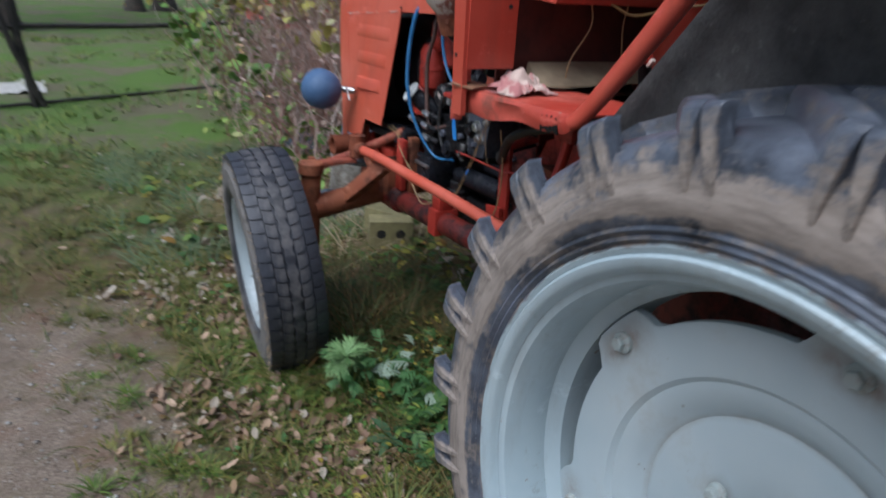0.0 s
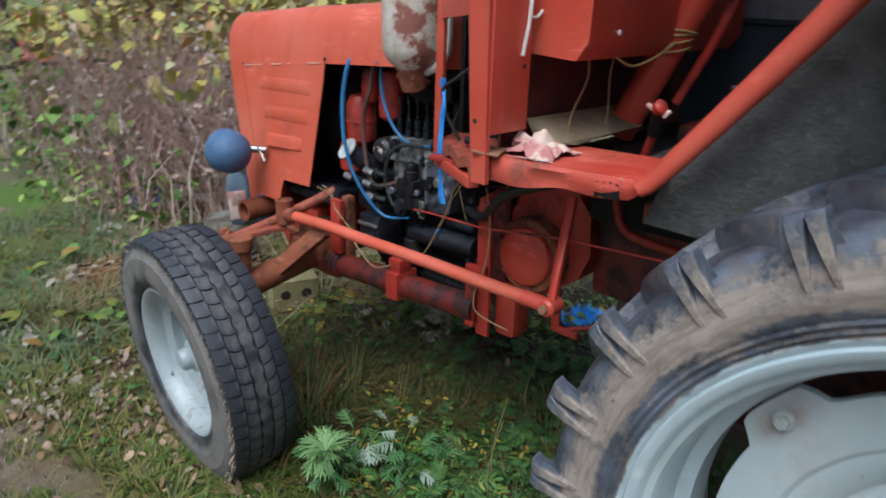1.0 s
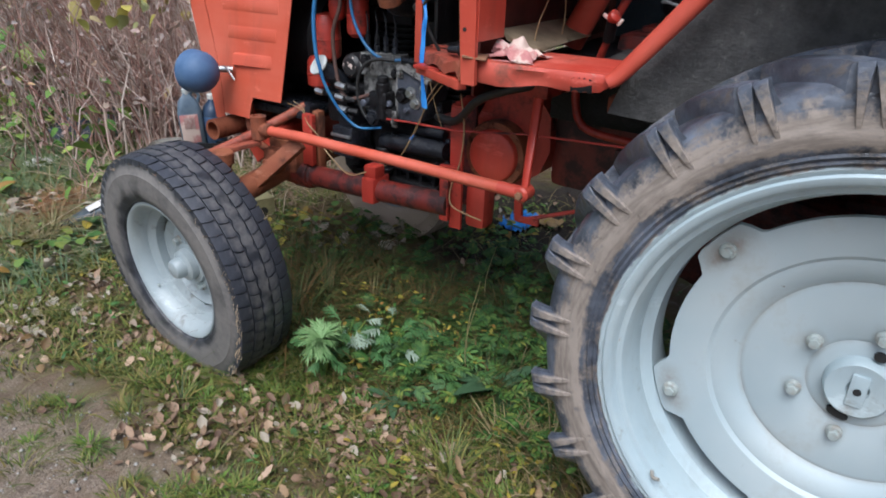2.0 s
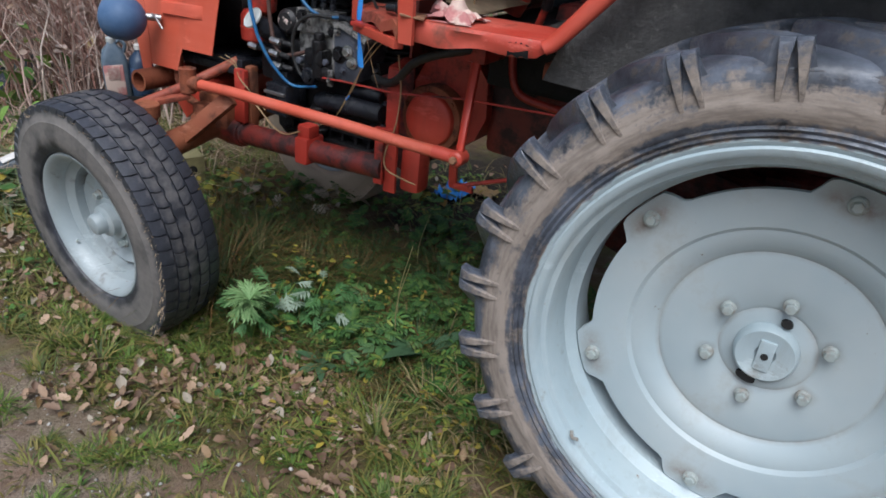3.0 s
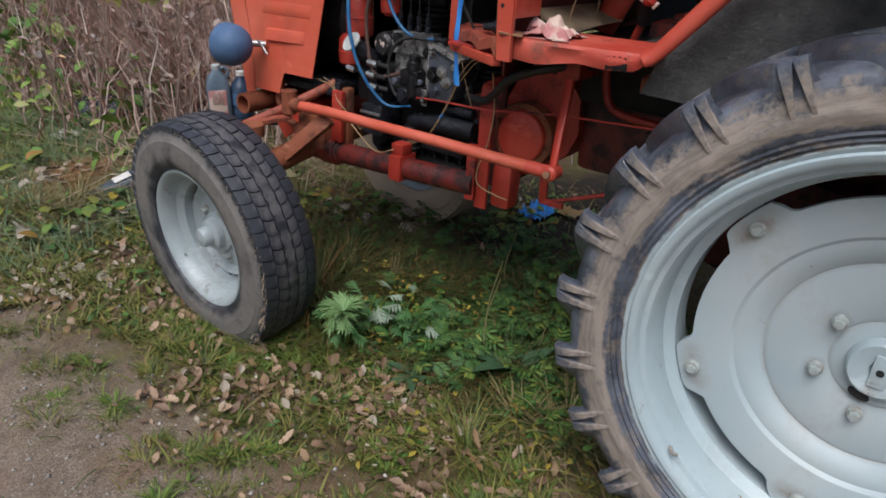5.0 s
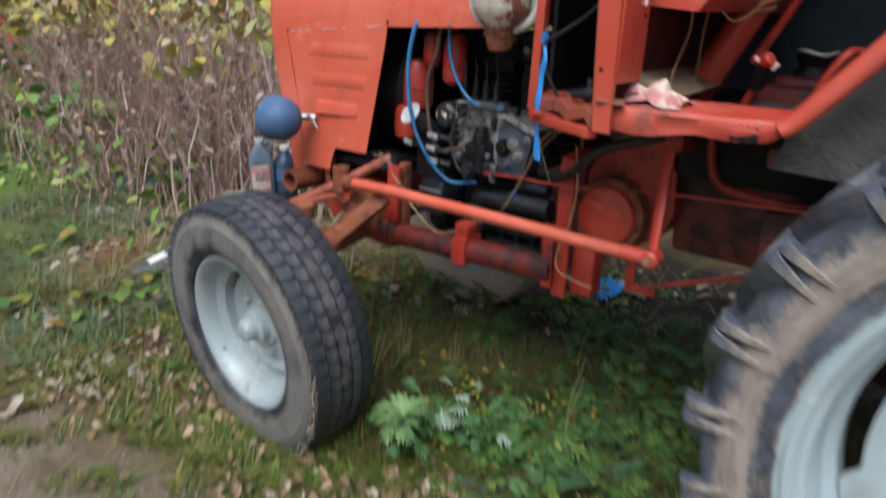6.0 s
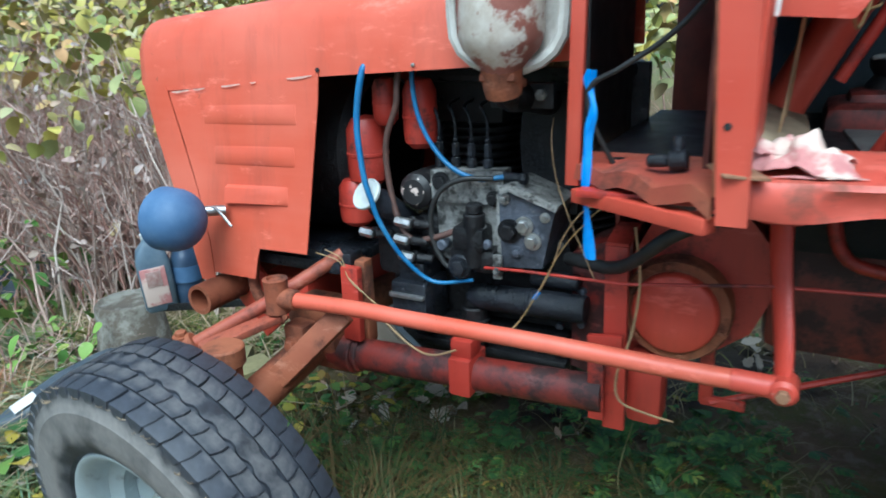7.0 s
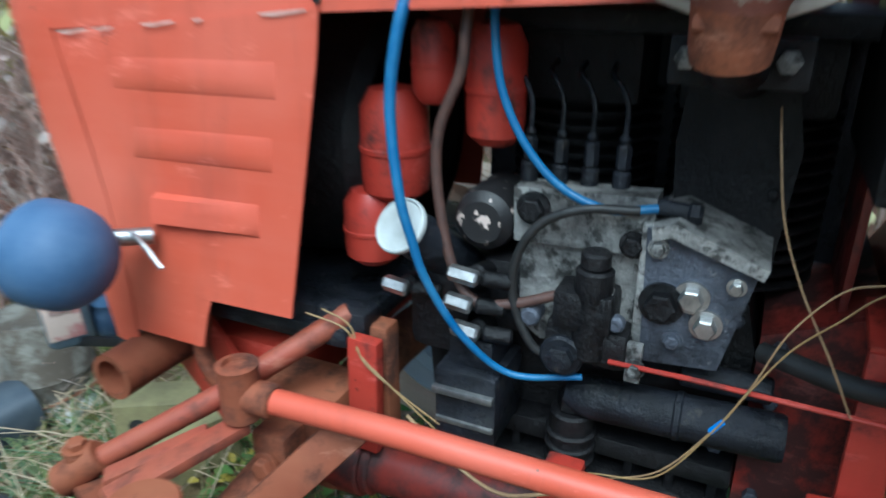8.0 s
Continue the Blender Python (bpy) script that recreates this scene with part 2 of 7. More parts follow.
scrape = k.ramp(k.noise(26, 8, 0.75, (1, 1, 1)), (0.66, 0.0), (0.70, 0.7))
M["tyre_front"] = k.done(k.mix(scrape, k.mix(mask, rubber, dust), lin(132, 126, 120)), k.math("ADD", k.math("MULTIPLY", mask, 0.3), 0.50), 0.0,
                         k.math("ADD", k.math("MULTIPLY", n1, 0.3), k.math("MULTIPLY", n2, 0.5)), 0.4, 0.005)

k = Nodes("wheel_disc_paint")
rad = k.radius()
ax = k.axes()
turn = k.math("ARCTAN2", ax[2], ax[1])
col = k.mix(k.ramp(k.noise(3.5, 3), (0.35, 0.0), (0.7, 1.0)), lin(166, 180, 185), lin(180, 190, 192))
near = lambda r0, w, a0: k.math("MULTIPLY", k.ramp(k.math("ABSOLUTE", k.math("SUBTRACT", rad, r0)), (0.0, 1.0), (w, 0.0)), k.ramp(k.math("COSINE", k.math("MULTIPLY", k.math("SUBTRACT", turn, radians(a0)), 6.0)), (0.35, 0.0), (0.98, 1.0)))
stain = k.math("MAXIMUM", near(0.339, 0.034, 38.5), k.math("MULTIPLY", near(0.110, 0.026, 37.0), 0.8))
seam = k.math("MAXIMUM", k.ramp(k.math("ABSOLUTE", k.math("SUBTRACT", rad, 0.205)), (0.0, 1.0), (0.007, 0.0)), k.ramp(k.math("ABSOLUTE", k.math("SUBTRACT", rad, 0.088)), (0.0, 1.0), (0.006, 0.0)))
patchy = k.ramp(k.noise(22, 6, 0.7), (0.38, 0.0), (0.62, 1.0))
grime = k.math("MULTIPLY", k.math("MAXIMUM", stain, k.math("MULTIPLY", seam, 0.45)), k.math("ADD", k.math("MULTIPLY", patchy, 0.6), 0.25))
col = k.mix(grime, col, lin(122, 100, 80))
col = k.mix(k.ramp(k.noise(7, 8, 0.75), (0.56, 0.0), (0.74, 0.35)), col, lin(150, 142, 128))
col = k.mix(k.ramp(k.noise(46, 5, 0.7), (0.70, 0.0), (0.72, 0.8)), col, lin(112, 96, 82))
M["disc_blue"] = k.done(col, k.math("ADD", k.math("MULTIPLY", grime, 0.25), k.math("ADD", k.math("MULTIPLY", k.noise(25), 0.25), 0.32)), 0.0, k.math("ADD", k.math("MULTIPLY", k.noise(9, 3), 0.7), k.math("MULTIPLY", k.noise(160, 4), 0.1)), 0.25, 0.006)
# Far tyre's dust made paler than real, standing in for light on it.
k = Nodes("paled_dusty_rubber")
M["tyre_paled"] = k.done(k.mix(k.noise(16, 7, 0.66), lin(172, 154, 134), lin(196, 178, 156)), 0.85, 0.0, k.noise(60, 6, 0.7), 0.4, 0.005)

k = Nodes("muffler_paint")
flake = k.ramp(k.noise(16, 6, 0.7), (0.47, 0.0), (0.53, 1.0))
col = k.mix(k.ramp(k.noise(30, 5), (0.4, 0.0), (0.7, 1.0)), lin(196, 188, 178), lin(168, 152, 136))
col = k.mix(flake, col, k.mix(k.noise(50), lin(112, 66, 60), lin(150, 96, 80)))
M["muffler"] = k.done(col, 0.7, 0.0, k.noise(40, 5), 0.5, 0.004)

k = Nodes("flaking_black")
flake = k.ramp(k.noise(60, 4, 0.6), (0.62, 0.0), (0.645, 1.0))
M["flaking"] = k.done(k.mix(flake, (0.016, 0.015, 0.016, 1), lin(206, 188, 178)), 0.5, 0.0, k.noise(60), 0.4, 0.004)

k = Nodes("pink_white_rag")
M["rag"] = k.done(k.mix(k.ramp(k.noise(14, 4), (0.46, 0.0), (0.54, 1.0)), lin(206, 184, 172), k.mix(k.noise(40), lin(160, 96, 98), lin(200, 148, 142))), 0.9, 0.0, k.noise(90), 0.3, 0.003)

k = Nodes("ground_soil_and_gravel")
ax = k.axes()
edge = k.math("ADD", k.math("ADD", ax[0], 1.17), k.math("MULTIPLY", k.math("SUBTRACT", k.noise(2.6, 6), 0.5), 0.7))
far = k.math("SUBTRACT", ax[1], 2.35)
track = k.ramp(k.math("ADD", k.math("MAXIMUM", edge, k.math("MULTIPLY", far, 0.6)), 0.5), (0.30, 1.0), (0.44, 0.75), (0.66, 0.0))
speck = k.ramp(k.voronoi(55), (0.08, 1.0), (0.16, 0.0))
sparse = k.ramp(k.noise(17, 3), (0.46, 0.0), (0.56, 1.0))
gravel = k.mix(k.noise(7, 6, 0.7), lin(156, 139, 121), lin(196, 178, 158))
gravel = k.mix(k.ramp(k.noise(150, 4, 0.7), (0.3, 0.0), (0.65, 0.85)), gravel, lin(92, 80, 68))
gravel = k.mix(k.math("MULTIPLY", speck, sparse), gravel, lin(206, 202, 196))
gravel = k.mix(k.ramp(k.noise(6, 6, 0.75), (0.5, 0.0), (0.68, 0.6)), gravel, lin(100, 90, 46))
gravel = k.mix(k.ramp(k.noise(3.2, 5, 0.7), (0.48, 0.0), (0.66, 0.7)), gravel, lin(104, 84, 70))
gravel = k.mix(k.ramp(k.noise(2.1, 4, 0.6), (0.50, 0.0), (0.60, 0.75)), gravel, k.mix(k.noise(18, 5), lin(104, 76, 58), lin(146, 114, 92)))
soil = k.mix(k.noise(22, 6, 0.7), lin(70, 52, 36), lin(128, 102, 74))
soil = k.mix(k.ramp(k.noise(5, 6, 0.7), (0.42, 0.0), (0.62, 0.85)), soil, k.mix(k.noise(30, 5), lin(62, 70, 24), lin(106, 104, 42)))
soil = k.mix(k.ramp(k.noise(11, 7, 0.75), (0.52, 0.0), (0.62, 0.8)), soil, k.mix(k.noise(70, 4), lin(96, 82, 66), lin(146, 126, 106)))
lawn = k.mix(k.noise(40, 6, 0.75), lin(60, 92, 34), lin(112, 138, 58))
lawn = k.mix(k.ramp(k.noise(1.1, 6, 0.7), (0.44, 0.0), (0.58, 0.85)), lawn, k.mix(k.noise(9, 5), lin(92, 84, 66), lin(128, 116, 98)))
ground_col = k.mix(k.ramp(k.math("MULTIPLY", k.math("SUBTRACT", ax[1], 2.6), 0.45), (0.0, 0.0), (1.0, 1.0)), soil, lawn)
ground_col = k.mix(track, ground_col, gravel)
# Black soil by the tractor, with the shade there painted into the patch.
shaded_soil = k.math("ADD", k.math("MULTIPLY", k.math("ADD", k.math("ABSOLUTE", k.math("SUBTRACT", ax[0], 0.95)), k.math("ABSOLUTE", k.math("SUBTRACT", ax[1], 1.40))), 0.85), k.math("MULTIPLY", k.math("SUBTRACT", k.noise(5, 5, 0.6), 0.5), 0.8))
ground_col = k.mix(k.ramp(shaded_soil, (0.45, 0.9), (0.75, 0.0)), ground_col, lin(34, 29, 25))
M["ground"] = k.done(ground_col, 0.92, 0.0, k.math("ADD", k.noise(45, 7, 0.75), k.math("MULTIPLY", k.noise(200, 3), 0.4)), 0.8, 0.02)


def foliage(name, *cols, rough=0.68):
    """Leaves or blades: one colour out of a row for each island, mottled within."""
    k = Nodes(name)
    stops = [(i / (len(cols) - 1), lin(*c)) for i, c in enumerate(cols)]
    col = k.ramp(k.island(), *stops)
    col = k.mix(k.math("MULTIPLY", k.noise(90, 4), 0.35), col, lin(*[int(v * 0.55) for v in cols[0]]))
    return k.done(col, rough, 0.0, k.noise(120, 3), 0.2, 0.002, Subsurface_Weight=0.0)


M["grass"] = foliage("grass_blades", (54, 68, 27), (76, 92, 34), (100, 114, 44), (126, 124, 54), (142, 122, 68))
M["lawn"] = foliage("lawn_blades", (78, 104, 40), (98, 124, 48), (120, 138, 56), (142, 142, 68))
M["grass_fresh"] = foliage("fresh_grass_blades", (66, 92, 30), (84, 112, 38), (108, 132, 48), (126, 136, 58))
M["grass_bent"] = foliage("bent_grass_blades", (74, 98, 66), (96, 118, 84), (112, 124, 72), (132, 140, 104))
M["grass_russet"] = foliage("russet_dead_grass", (136, 92, 60), (160, 112, 74), (118, 86, 52), (176, 140, 100))
M["grass_dry"] = foliage("dry_grass_blades", (116, 100, 66), (144, 126, 86), (98, 100, 48), (160, 146, 108))
# Under-tractor grass: darker copy of grass_blades with the shade in its colour.
M["grass_shaded"] = foliage("shade_toned_long_grass", (38, 60, 22), (52, 76, 28), (72, 88, 34), (96, 84, 40), (114, 82, 44), (84, 78, 36))
M["litter"] = foliage("fallen_leaves", (88, 66, 50), (130, 102, 80), (166, 138, 112), (98, 72, 56), (190, 162, 136), (128, 100, 60), (72, 54, 40), (148, 118, 96), (112, 92, 64))
M["dry_stalk"] = foliage("dry_straw", (150, 128, 100), (178, 156, 126), (196, 178, 150))
M["pale_leaf"] = foliage("pale_fallen_leaves", (156, 144, 126), (178, 168, 152), (140, 122, 104))
M["weed"] = foliage("green_weed_leaves", (50, 86, 34), (68, 108, 43), (92, 124, 50), (130, 136, 56))
# Dark weed green, taken deeper so the tractor's shade sits in the colour.
M["weed_shaded"] = foliage("shaded_green_weed_leaves", (38, 70, 30), (52, 88, 37), (70, 104, 44), (90, 114, 50))
M["weed_yellow"] = foliage("yellowing_weed_leaves", (146, 128, 42), (164, 148, 54), (112, 116, 38), (150, 106, 48))
M["plantain"] = foliage("plantain_leaves", (44, 72, 46), (60, 90, 58), (78, 108, 70))
M["mugwort"] = foliage("silvery_green_leaves", (52, 92, 44), (68, 110, 56), (88, 126, 74), (76, 116, 64))
M["mugwort_young"] = foliage("young_sage_leaves", (92, 128, 72), (116, 150, 92), (138, 168, 112))
M["mugwort_back"] = foliage("silvery_leaf_backs", (124, 142, 120), (148, 164, 144), (104, 128, 98))
M["cane"] = foliage("dry_canes", (148, 104, 92), (176, 134, 120), (212, 184, 170), (150, 124, 114), (230, 214, 202), (164, 112, 98))
M["bush_leaf"] = foliage("autumn_bush_leaves", (176, 166, 84), (200, 186, 88), (146, 156, 84), (182, 178, 134), (204, 158, 108), (130, 146, 82), (190, 178, 86), (164, 146, 96))
M["dead_leaf"] = foliage("dead_hanging_leaves", (140, 112, 102), (170, 144, 134), (192, 174, 164), (164, 154, 150), (200, 160, 112))
M["bush_green"] = foliage("green_bush_leaves", (78, 116, 48), (104, 142, 58), (136, 162, 76), (176, 178, 86))
M["tree_leaf"] = foliage("tree_leaves", (70, 92, 34), (96, 112, 40), (140, 132, 50), (166, 146, 60))
M["bark"] = greasy("tree_bark", (0.075, 0.062, 0.052, 1), (0.13, 0.11, 0.095, 1), 0.9, 0.0, (0.05, 0.06, 0.035, 1), 0.6)
M["fence_iron"] = greasy("dark_fence_pipe", (0.03, 0.028, 0.026, 1), (0.07, 0.06, 0.052, 1), 0.7)
M["concrete"] = plain("yellowish_cast_block", lin(150, 142, 100), lin(122, 114, 82), 20, 0.9, 0.0, 0.4)
M["pebble"] = foliage("pale_pebbles", (150, 144, 136), (176, 172, 166), (196, 192, 186), (120, 112, 104))
M["canister"] = plain("grey_blue_plastic", lin(64, 72, 82), lin(78, 86, 94), 15, 0.55)
M["clear_blue"] = plain("bluish_dusty_plastic", lin(88, 106, 124), lin(118, 132, 144), 15, 0.4, 0.0, 0.1, Transmission_Weight=0.15)
M["rag_red"] = plain("faded_red_print", lin(150, 112, 106), lin(186, 166, 158), 60, 0.7)
M["pail"] = painted("weathered_pail", lin(112, 109, 101), lin(130, 126, 117), lin(78, 68, 57), 0.44, 0.7, lin(104, 80, 62))
M["dark_bottle"] = plain("dark_blue_plastic", lin(44, 58, 80), lin(60, 76, 98), 15, 0.3)
M["car_red"] = plain("red_car_paint", lin(196, 58, 60), lin(204, 72, 70), 4, 0.3)
M["car_glass"] = plain("dark_car_glass", (0.03, 0.032, 0.036, 1), (0.05, 0.05, 0.055, 1), 4, 0.1)


# ---------------------------------------------------------------- mesh helpers
def mesh_from(bm, name, angle=38):
    bmesh.ops.recalc_face_normals(bm, faces=bm.faces[:])
    me = bpy.data.meshes.new(name)
    for f in bm.faces:
        f.smooth = True
    bm.to_mesh(me)
    bm.free()
    me.set_sharp_from_angle(angle=radians(angle))
    return me


PLACE = {}


def thing(name, at, label, category, group="", kind=""):
    """An empty at the base of a thing that has parts."""
    ob = new(name)
    ob.empty_display_size = 0.1
    ob.location = at
    PLACE[ob] = Matrix.Translation(at)
    return tagged(ob, label, category, group, kind)


def part(name, bm, material, parent=None, label="", m=None, angle=38):
    """Links a bmesh (or a mesh) as one mesh object, at the world pose m, under a thing or a part."""
    me = mesh_from(bm, name, angle) if isinstance(bm, bmesh.types.BMesh) else bm
    if not me.materials:
        me.materials.append(material)
    ob = new(name, me)
    m = m or Matrix()
    ob.matrix_basis = m
    PLACE[ob] = m
    if parent:
        ob.parent = parent
        ob.matrix_parent_inverse = PLACE[parent].inverted()
    return tagged(ob, label)


def bevel(bm, verts, w, seg=2):
    es = list({e for v in verts for e in v.link_edges if len(e.link_faces) == 2 and e.calc_face_angle(0) > 0.5})
    if es and w > 0:
        bmesh.ops.bevel(bm, geom=es, offset=w, segments=seg, affect="EDGES", profile=0.6, clamp_overlap=True)


def box(bm, c, s, w=0.004, m=None, seg=2):
    t = Matrix.Translation(c) @ (m or Matrix()) @ Matrix.Diagonal((*s, 1))
    g = bmesh.ops.create_cube(bm, size=1, matrix=t)
    bevel(bm, g["verts"], w, seg)
    return bm


def bar(bm, a, b, width, thick, w=0.003, up=(1, 0, 0)):
    """A flat bar from a to b: thick along up, width across."""
    a, b = Vector(a), Vector(b)
    z = (b - a).normalized()
    x = Vector(up)
    x = (x - z * x.dot(z)).normalized()
    y = z.cross(x)
    rot = Matrix((x, y, z)).transposed().to_4x4()
    return box(bm, (a + b) / 2, (thick, width, (b - a).length), w, rot)


def prism(bm, outline, x0, x1, w=0.004, seg=2):
    """An outline in (y, z), extruded along x."""
    lo = [bm.verts.new((x0, y, z)) for y, z in outline]
    hi = [bm.verts.new((x1, y, z)) for y, z in outline]
    n = len(outline)
    bm.faces.new(lo)
    bm.faces.new(hi[::-1])
    for i in range(n):
        bm.faces.new((lo[i], hi[i], hi[(i + 1) % n], lo[(i + 1) % n]))
    bevel(bm, lo + hi, w, seg)
    return bm


def spline(points, n=8):
    """A smooth line through the points."""
    p = [Vector(q) for q in points]
    p = [p[0] * 2 - p[1]] + p + [p[-1] * 2 - p[-2]]
    out = []
    for i in range(1, len(p) - 2):
        for j in range(n):
            t = j / n
            out.append(0.5 * ((2 * p[i]) + (p[i + 1] - p[i - 1]) * t + (2 * p[i - 1] - 5 * p[i] + 4 * p[i + 1] - p[i + 2]) * t * t
                              + (3 * p[i] - p[i - 1] - 3 * p[i + 1] + p[i + 2]) * t ** 3))
    return out + [p[-2]]


def tube(bm, pts, r, seg=10, caps=True, flat=1.0):
    """A round tube along a line; r is one radius or one for each point."""
    pts = [Vector(p) for p in pts]
    rs = r if hasattr(r, "__len__") else [r] * len(pts)
    if len(rs) != len(pts):
        rs = [rs[0] + (rs[-1] - rs[0]) * i / (len(pts) - 1) for i in range(len(pts))]
    d = (pts[1] - pts[0]).normalized()
    u = d.orthogonal().normalized()
    rings = []
    for i, p in enumerate(pts):
        d2 = (pts[min(i + 1, len(pts) - 1)] - pts[max(i - 1, 0)]).normalized()
        u = (u - d2 * u.dot(d2)).normalized()
        v = d2.cross(u)
        rings.append([bm.verts.new(p + (u * math.cos(a) + v * math.sin(a) * flat) * rs[i]) for a in (2 * math.pi * j / seg for j in range(seg))])
    for a, b in zip(rings, rings[1:]):
        for j in range(seg):
            bm.faces.new((a[j], a[(j + 1) % seg], b[(j + 1) % seg], b[j]))
    if caps:
        bm.faces.new(rings[0][::-1])
        bm.faces.new(rings[-1])
    return bm


def lathe(bm, profile, seg=48, m=None, closed=False):
    """Turns a profile of (radius, x) round the X axis, then places it by m."""
    m = m or Matrix()
    rings = []
    for r, x in profile:
        if r < 1e-5:
            rings.append([bm.verts.new(m @ Vector((x, 0, 0)))])
        else:
            rings.append([bm.verts.new(m @ Vector((x, r * math.cos(a), r * math.sin(a)))) for a in (2 * math.pi * j / seg for j in range(seg))])
    pairs = list(zip(rings, rings[1:])) + ([(rings[-1], rings[0])] if closed else [])
    for a, b in pairs:
        for j in range(seg):
            q = (a[j % len(a)], a[(j + 1) % len(a)], b[(j + 1) % len(b)], b[j % len(b)])
            q = list(dict.fromkeys(q))
            if len(q) > 2:
                bm.faces.new(q)
    return bm


def along(a, b):
    """A pose with its X axis running from a towards b, standing at a."""
    d = (Vector(b) - Vector(a)).normalized()
    return Matrix.Translation(a) @ d.to_track_quat("X", "Z").to_matrix().to_4x4()


def rod(bm, a, b, r, seg=16, w=0.003):
    """A cylinder with eased ends."""
    length = (Vector(b) - Vector(a)).length
    w = min(w, length / 3, r / 2)
    return lathe(bm, [(0, 0), (r - w, 0), (r, w), (r, length - w), (r - w, length), (0, length)], seg, along(a, b))


def hexbolt(bm, at, out, r=0.012, h=0.01, washer=True):
    a = Vector(at)
    d = Vector(out).normalized()
    m = along(a, a + d)
    if washer:
        lathe(bm, [(0, 0), (r * 1.45, 0), (r * 1.45, h * 0.25), (0, h * 0.25)], 16, m)
    lathe(bm, [(r, 0), (r, h * 0.9), (r * 0.85, h), (0, h)], 6, m)
    return bm


def B():
    return bmesh.new()


def sheet(bm, rows, thick):
    """A skin through rows of points, thickened."""
    vs = [[bm.verts.new(p) for p in row] for row in rows]
    fs = []
    for a, b in zip(vs, vs[1:]):
        for i in range(len(a) - 1):
            fs.append(bm.faces.new((a[i], a[i + 1], b[i + 1], b[i])))
    bmesh.ops.recalc_face_normals(bm, faces=fs)
    bmesh.ops.solidify(bm, geom=fs, thickness=thick)
    return bm


def raw(name, verts, faces, material, smooth=True):
    me = bpy.data.meshes.new(name)
    me.from_pydata([tuple(v) for v in verts], [], [tuple(f) for f in faces])
    me.materials.append(material)
    if smooth:
        me.shade_smooth()
    return me


# ---------------------------------------------------------------- ground
def gz(x, y):
    """Height of the ground."""
    near = 0.022 * noise.noise((x * 1.7, y * 1.7, 3.1)) + 0.010 * noise.noise((x * 6, y * 6, 9.4))
    rise = 0.03 * min(1.0, max(0.0, (x + 0.55) / 0.5)) * min(1.0, max(0.0, (y - 0.3) / 0.6))
    rise -= 0.03 * math.exp(-((x + 0.74) ** 2 + (y - 1.80) ** 2) / 0.03)  # pressed in by a wheel
    far = max(0.0, math.hypot(x, y - 2) - 7)
    return near + rise + 0.12 * noise.noise((x * 0.12, y * 0.12, 1.0)) * min(1.0, far / 10)


def build_ground():
    def steps(lo, hi, fine):
        out = list(np.arange(lo, hi + 1e-6, fine))
        d, a, b = fine, out[0], out[-1]
        while b < 400:
            d *= 1.35
            a, b = a - d, b + d
            out = [a] + out + [b]
        return out
    xs, ys = steps(-2.6, 1.8, 0.04), steps(-0.8, 4.6, 0.04)
    verts = [(x, y, gz(x, y) + (0.006 * noise.noise((x * 23, y * 23, 5.0)) if abs(x) < 3 and -1 < y < 5 else 0)) for y in ys for x in xs]
    n = len(xs)
    faces = [(j * n + i, j * n + i + 1, (j + 1) * n + i + 1, (j + 1) * n + i) for j in range(len(ys) - 1) for i in range(n - 1)]
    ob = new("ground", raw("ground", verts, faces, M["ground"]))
    tagged(ob, "bare gravelly track edged by mossy soil and rough grass", "ground", kind="structure")


build_ground()

# ---------------------------------------------------------------- tractor
CX = -0.05
tractor = thing("tractor", (CX, 0.9, 0), "old faded orange-red farm tractor with pale blue wheels, parked on grass", "tractor")


def side_x(z):
    """The hood's left skin leans in towards the top."""
    return -0.325 - (1.14 - z) * 0.11


def mirror_x(x):
    return 2 * CX - x


# rear wheels -------------------------------------------------------------
def rear_tyre():
    prof = [(0.398, -0.105), (0.418, -0.128), (0.436, -0.143), (0.446, -0.147), (0.450, -0.144), (0.455, -0.150), (0.460, -0.147), (0.466, -0.153), (0.471, -0.150),
            (0.478, -0.155), (0.494, -0.156), (0.503, -0.1585), (0.508, -0.157), (0.530, -0.155), (0.549, -0.151), (0.563, -0.142), (0.572, -0.122), (0.577, -0.06), (0.580, 0)]
    full = prof + [(r, -x) for r, x in prof[-2::-1]]
    bm = lathe(B(), full, 132)
    return mesh_from(bm, "tyre", 34)


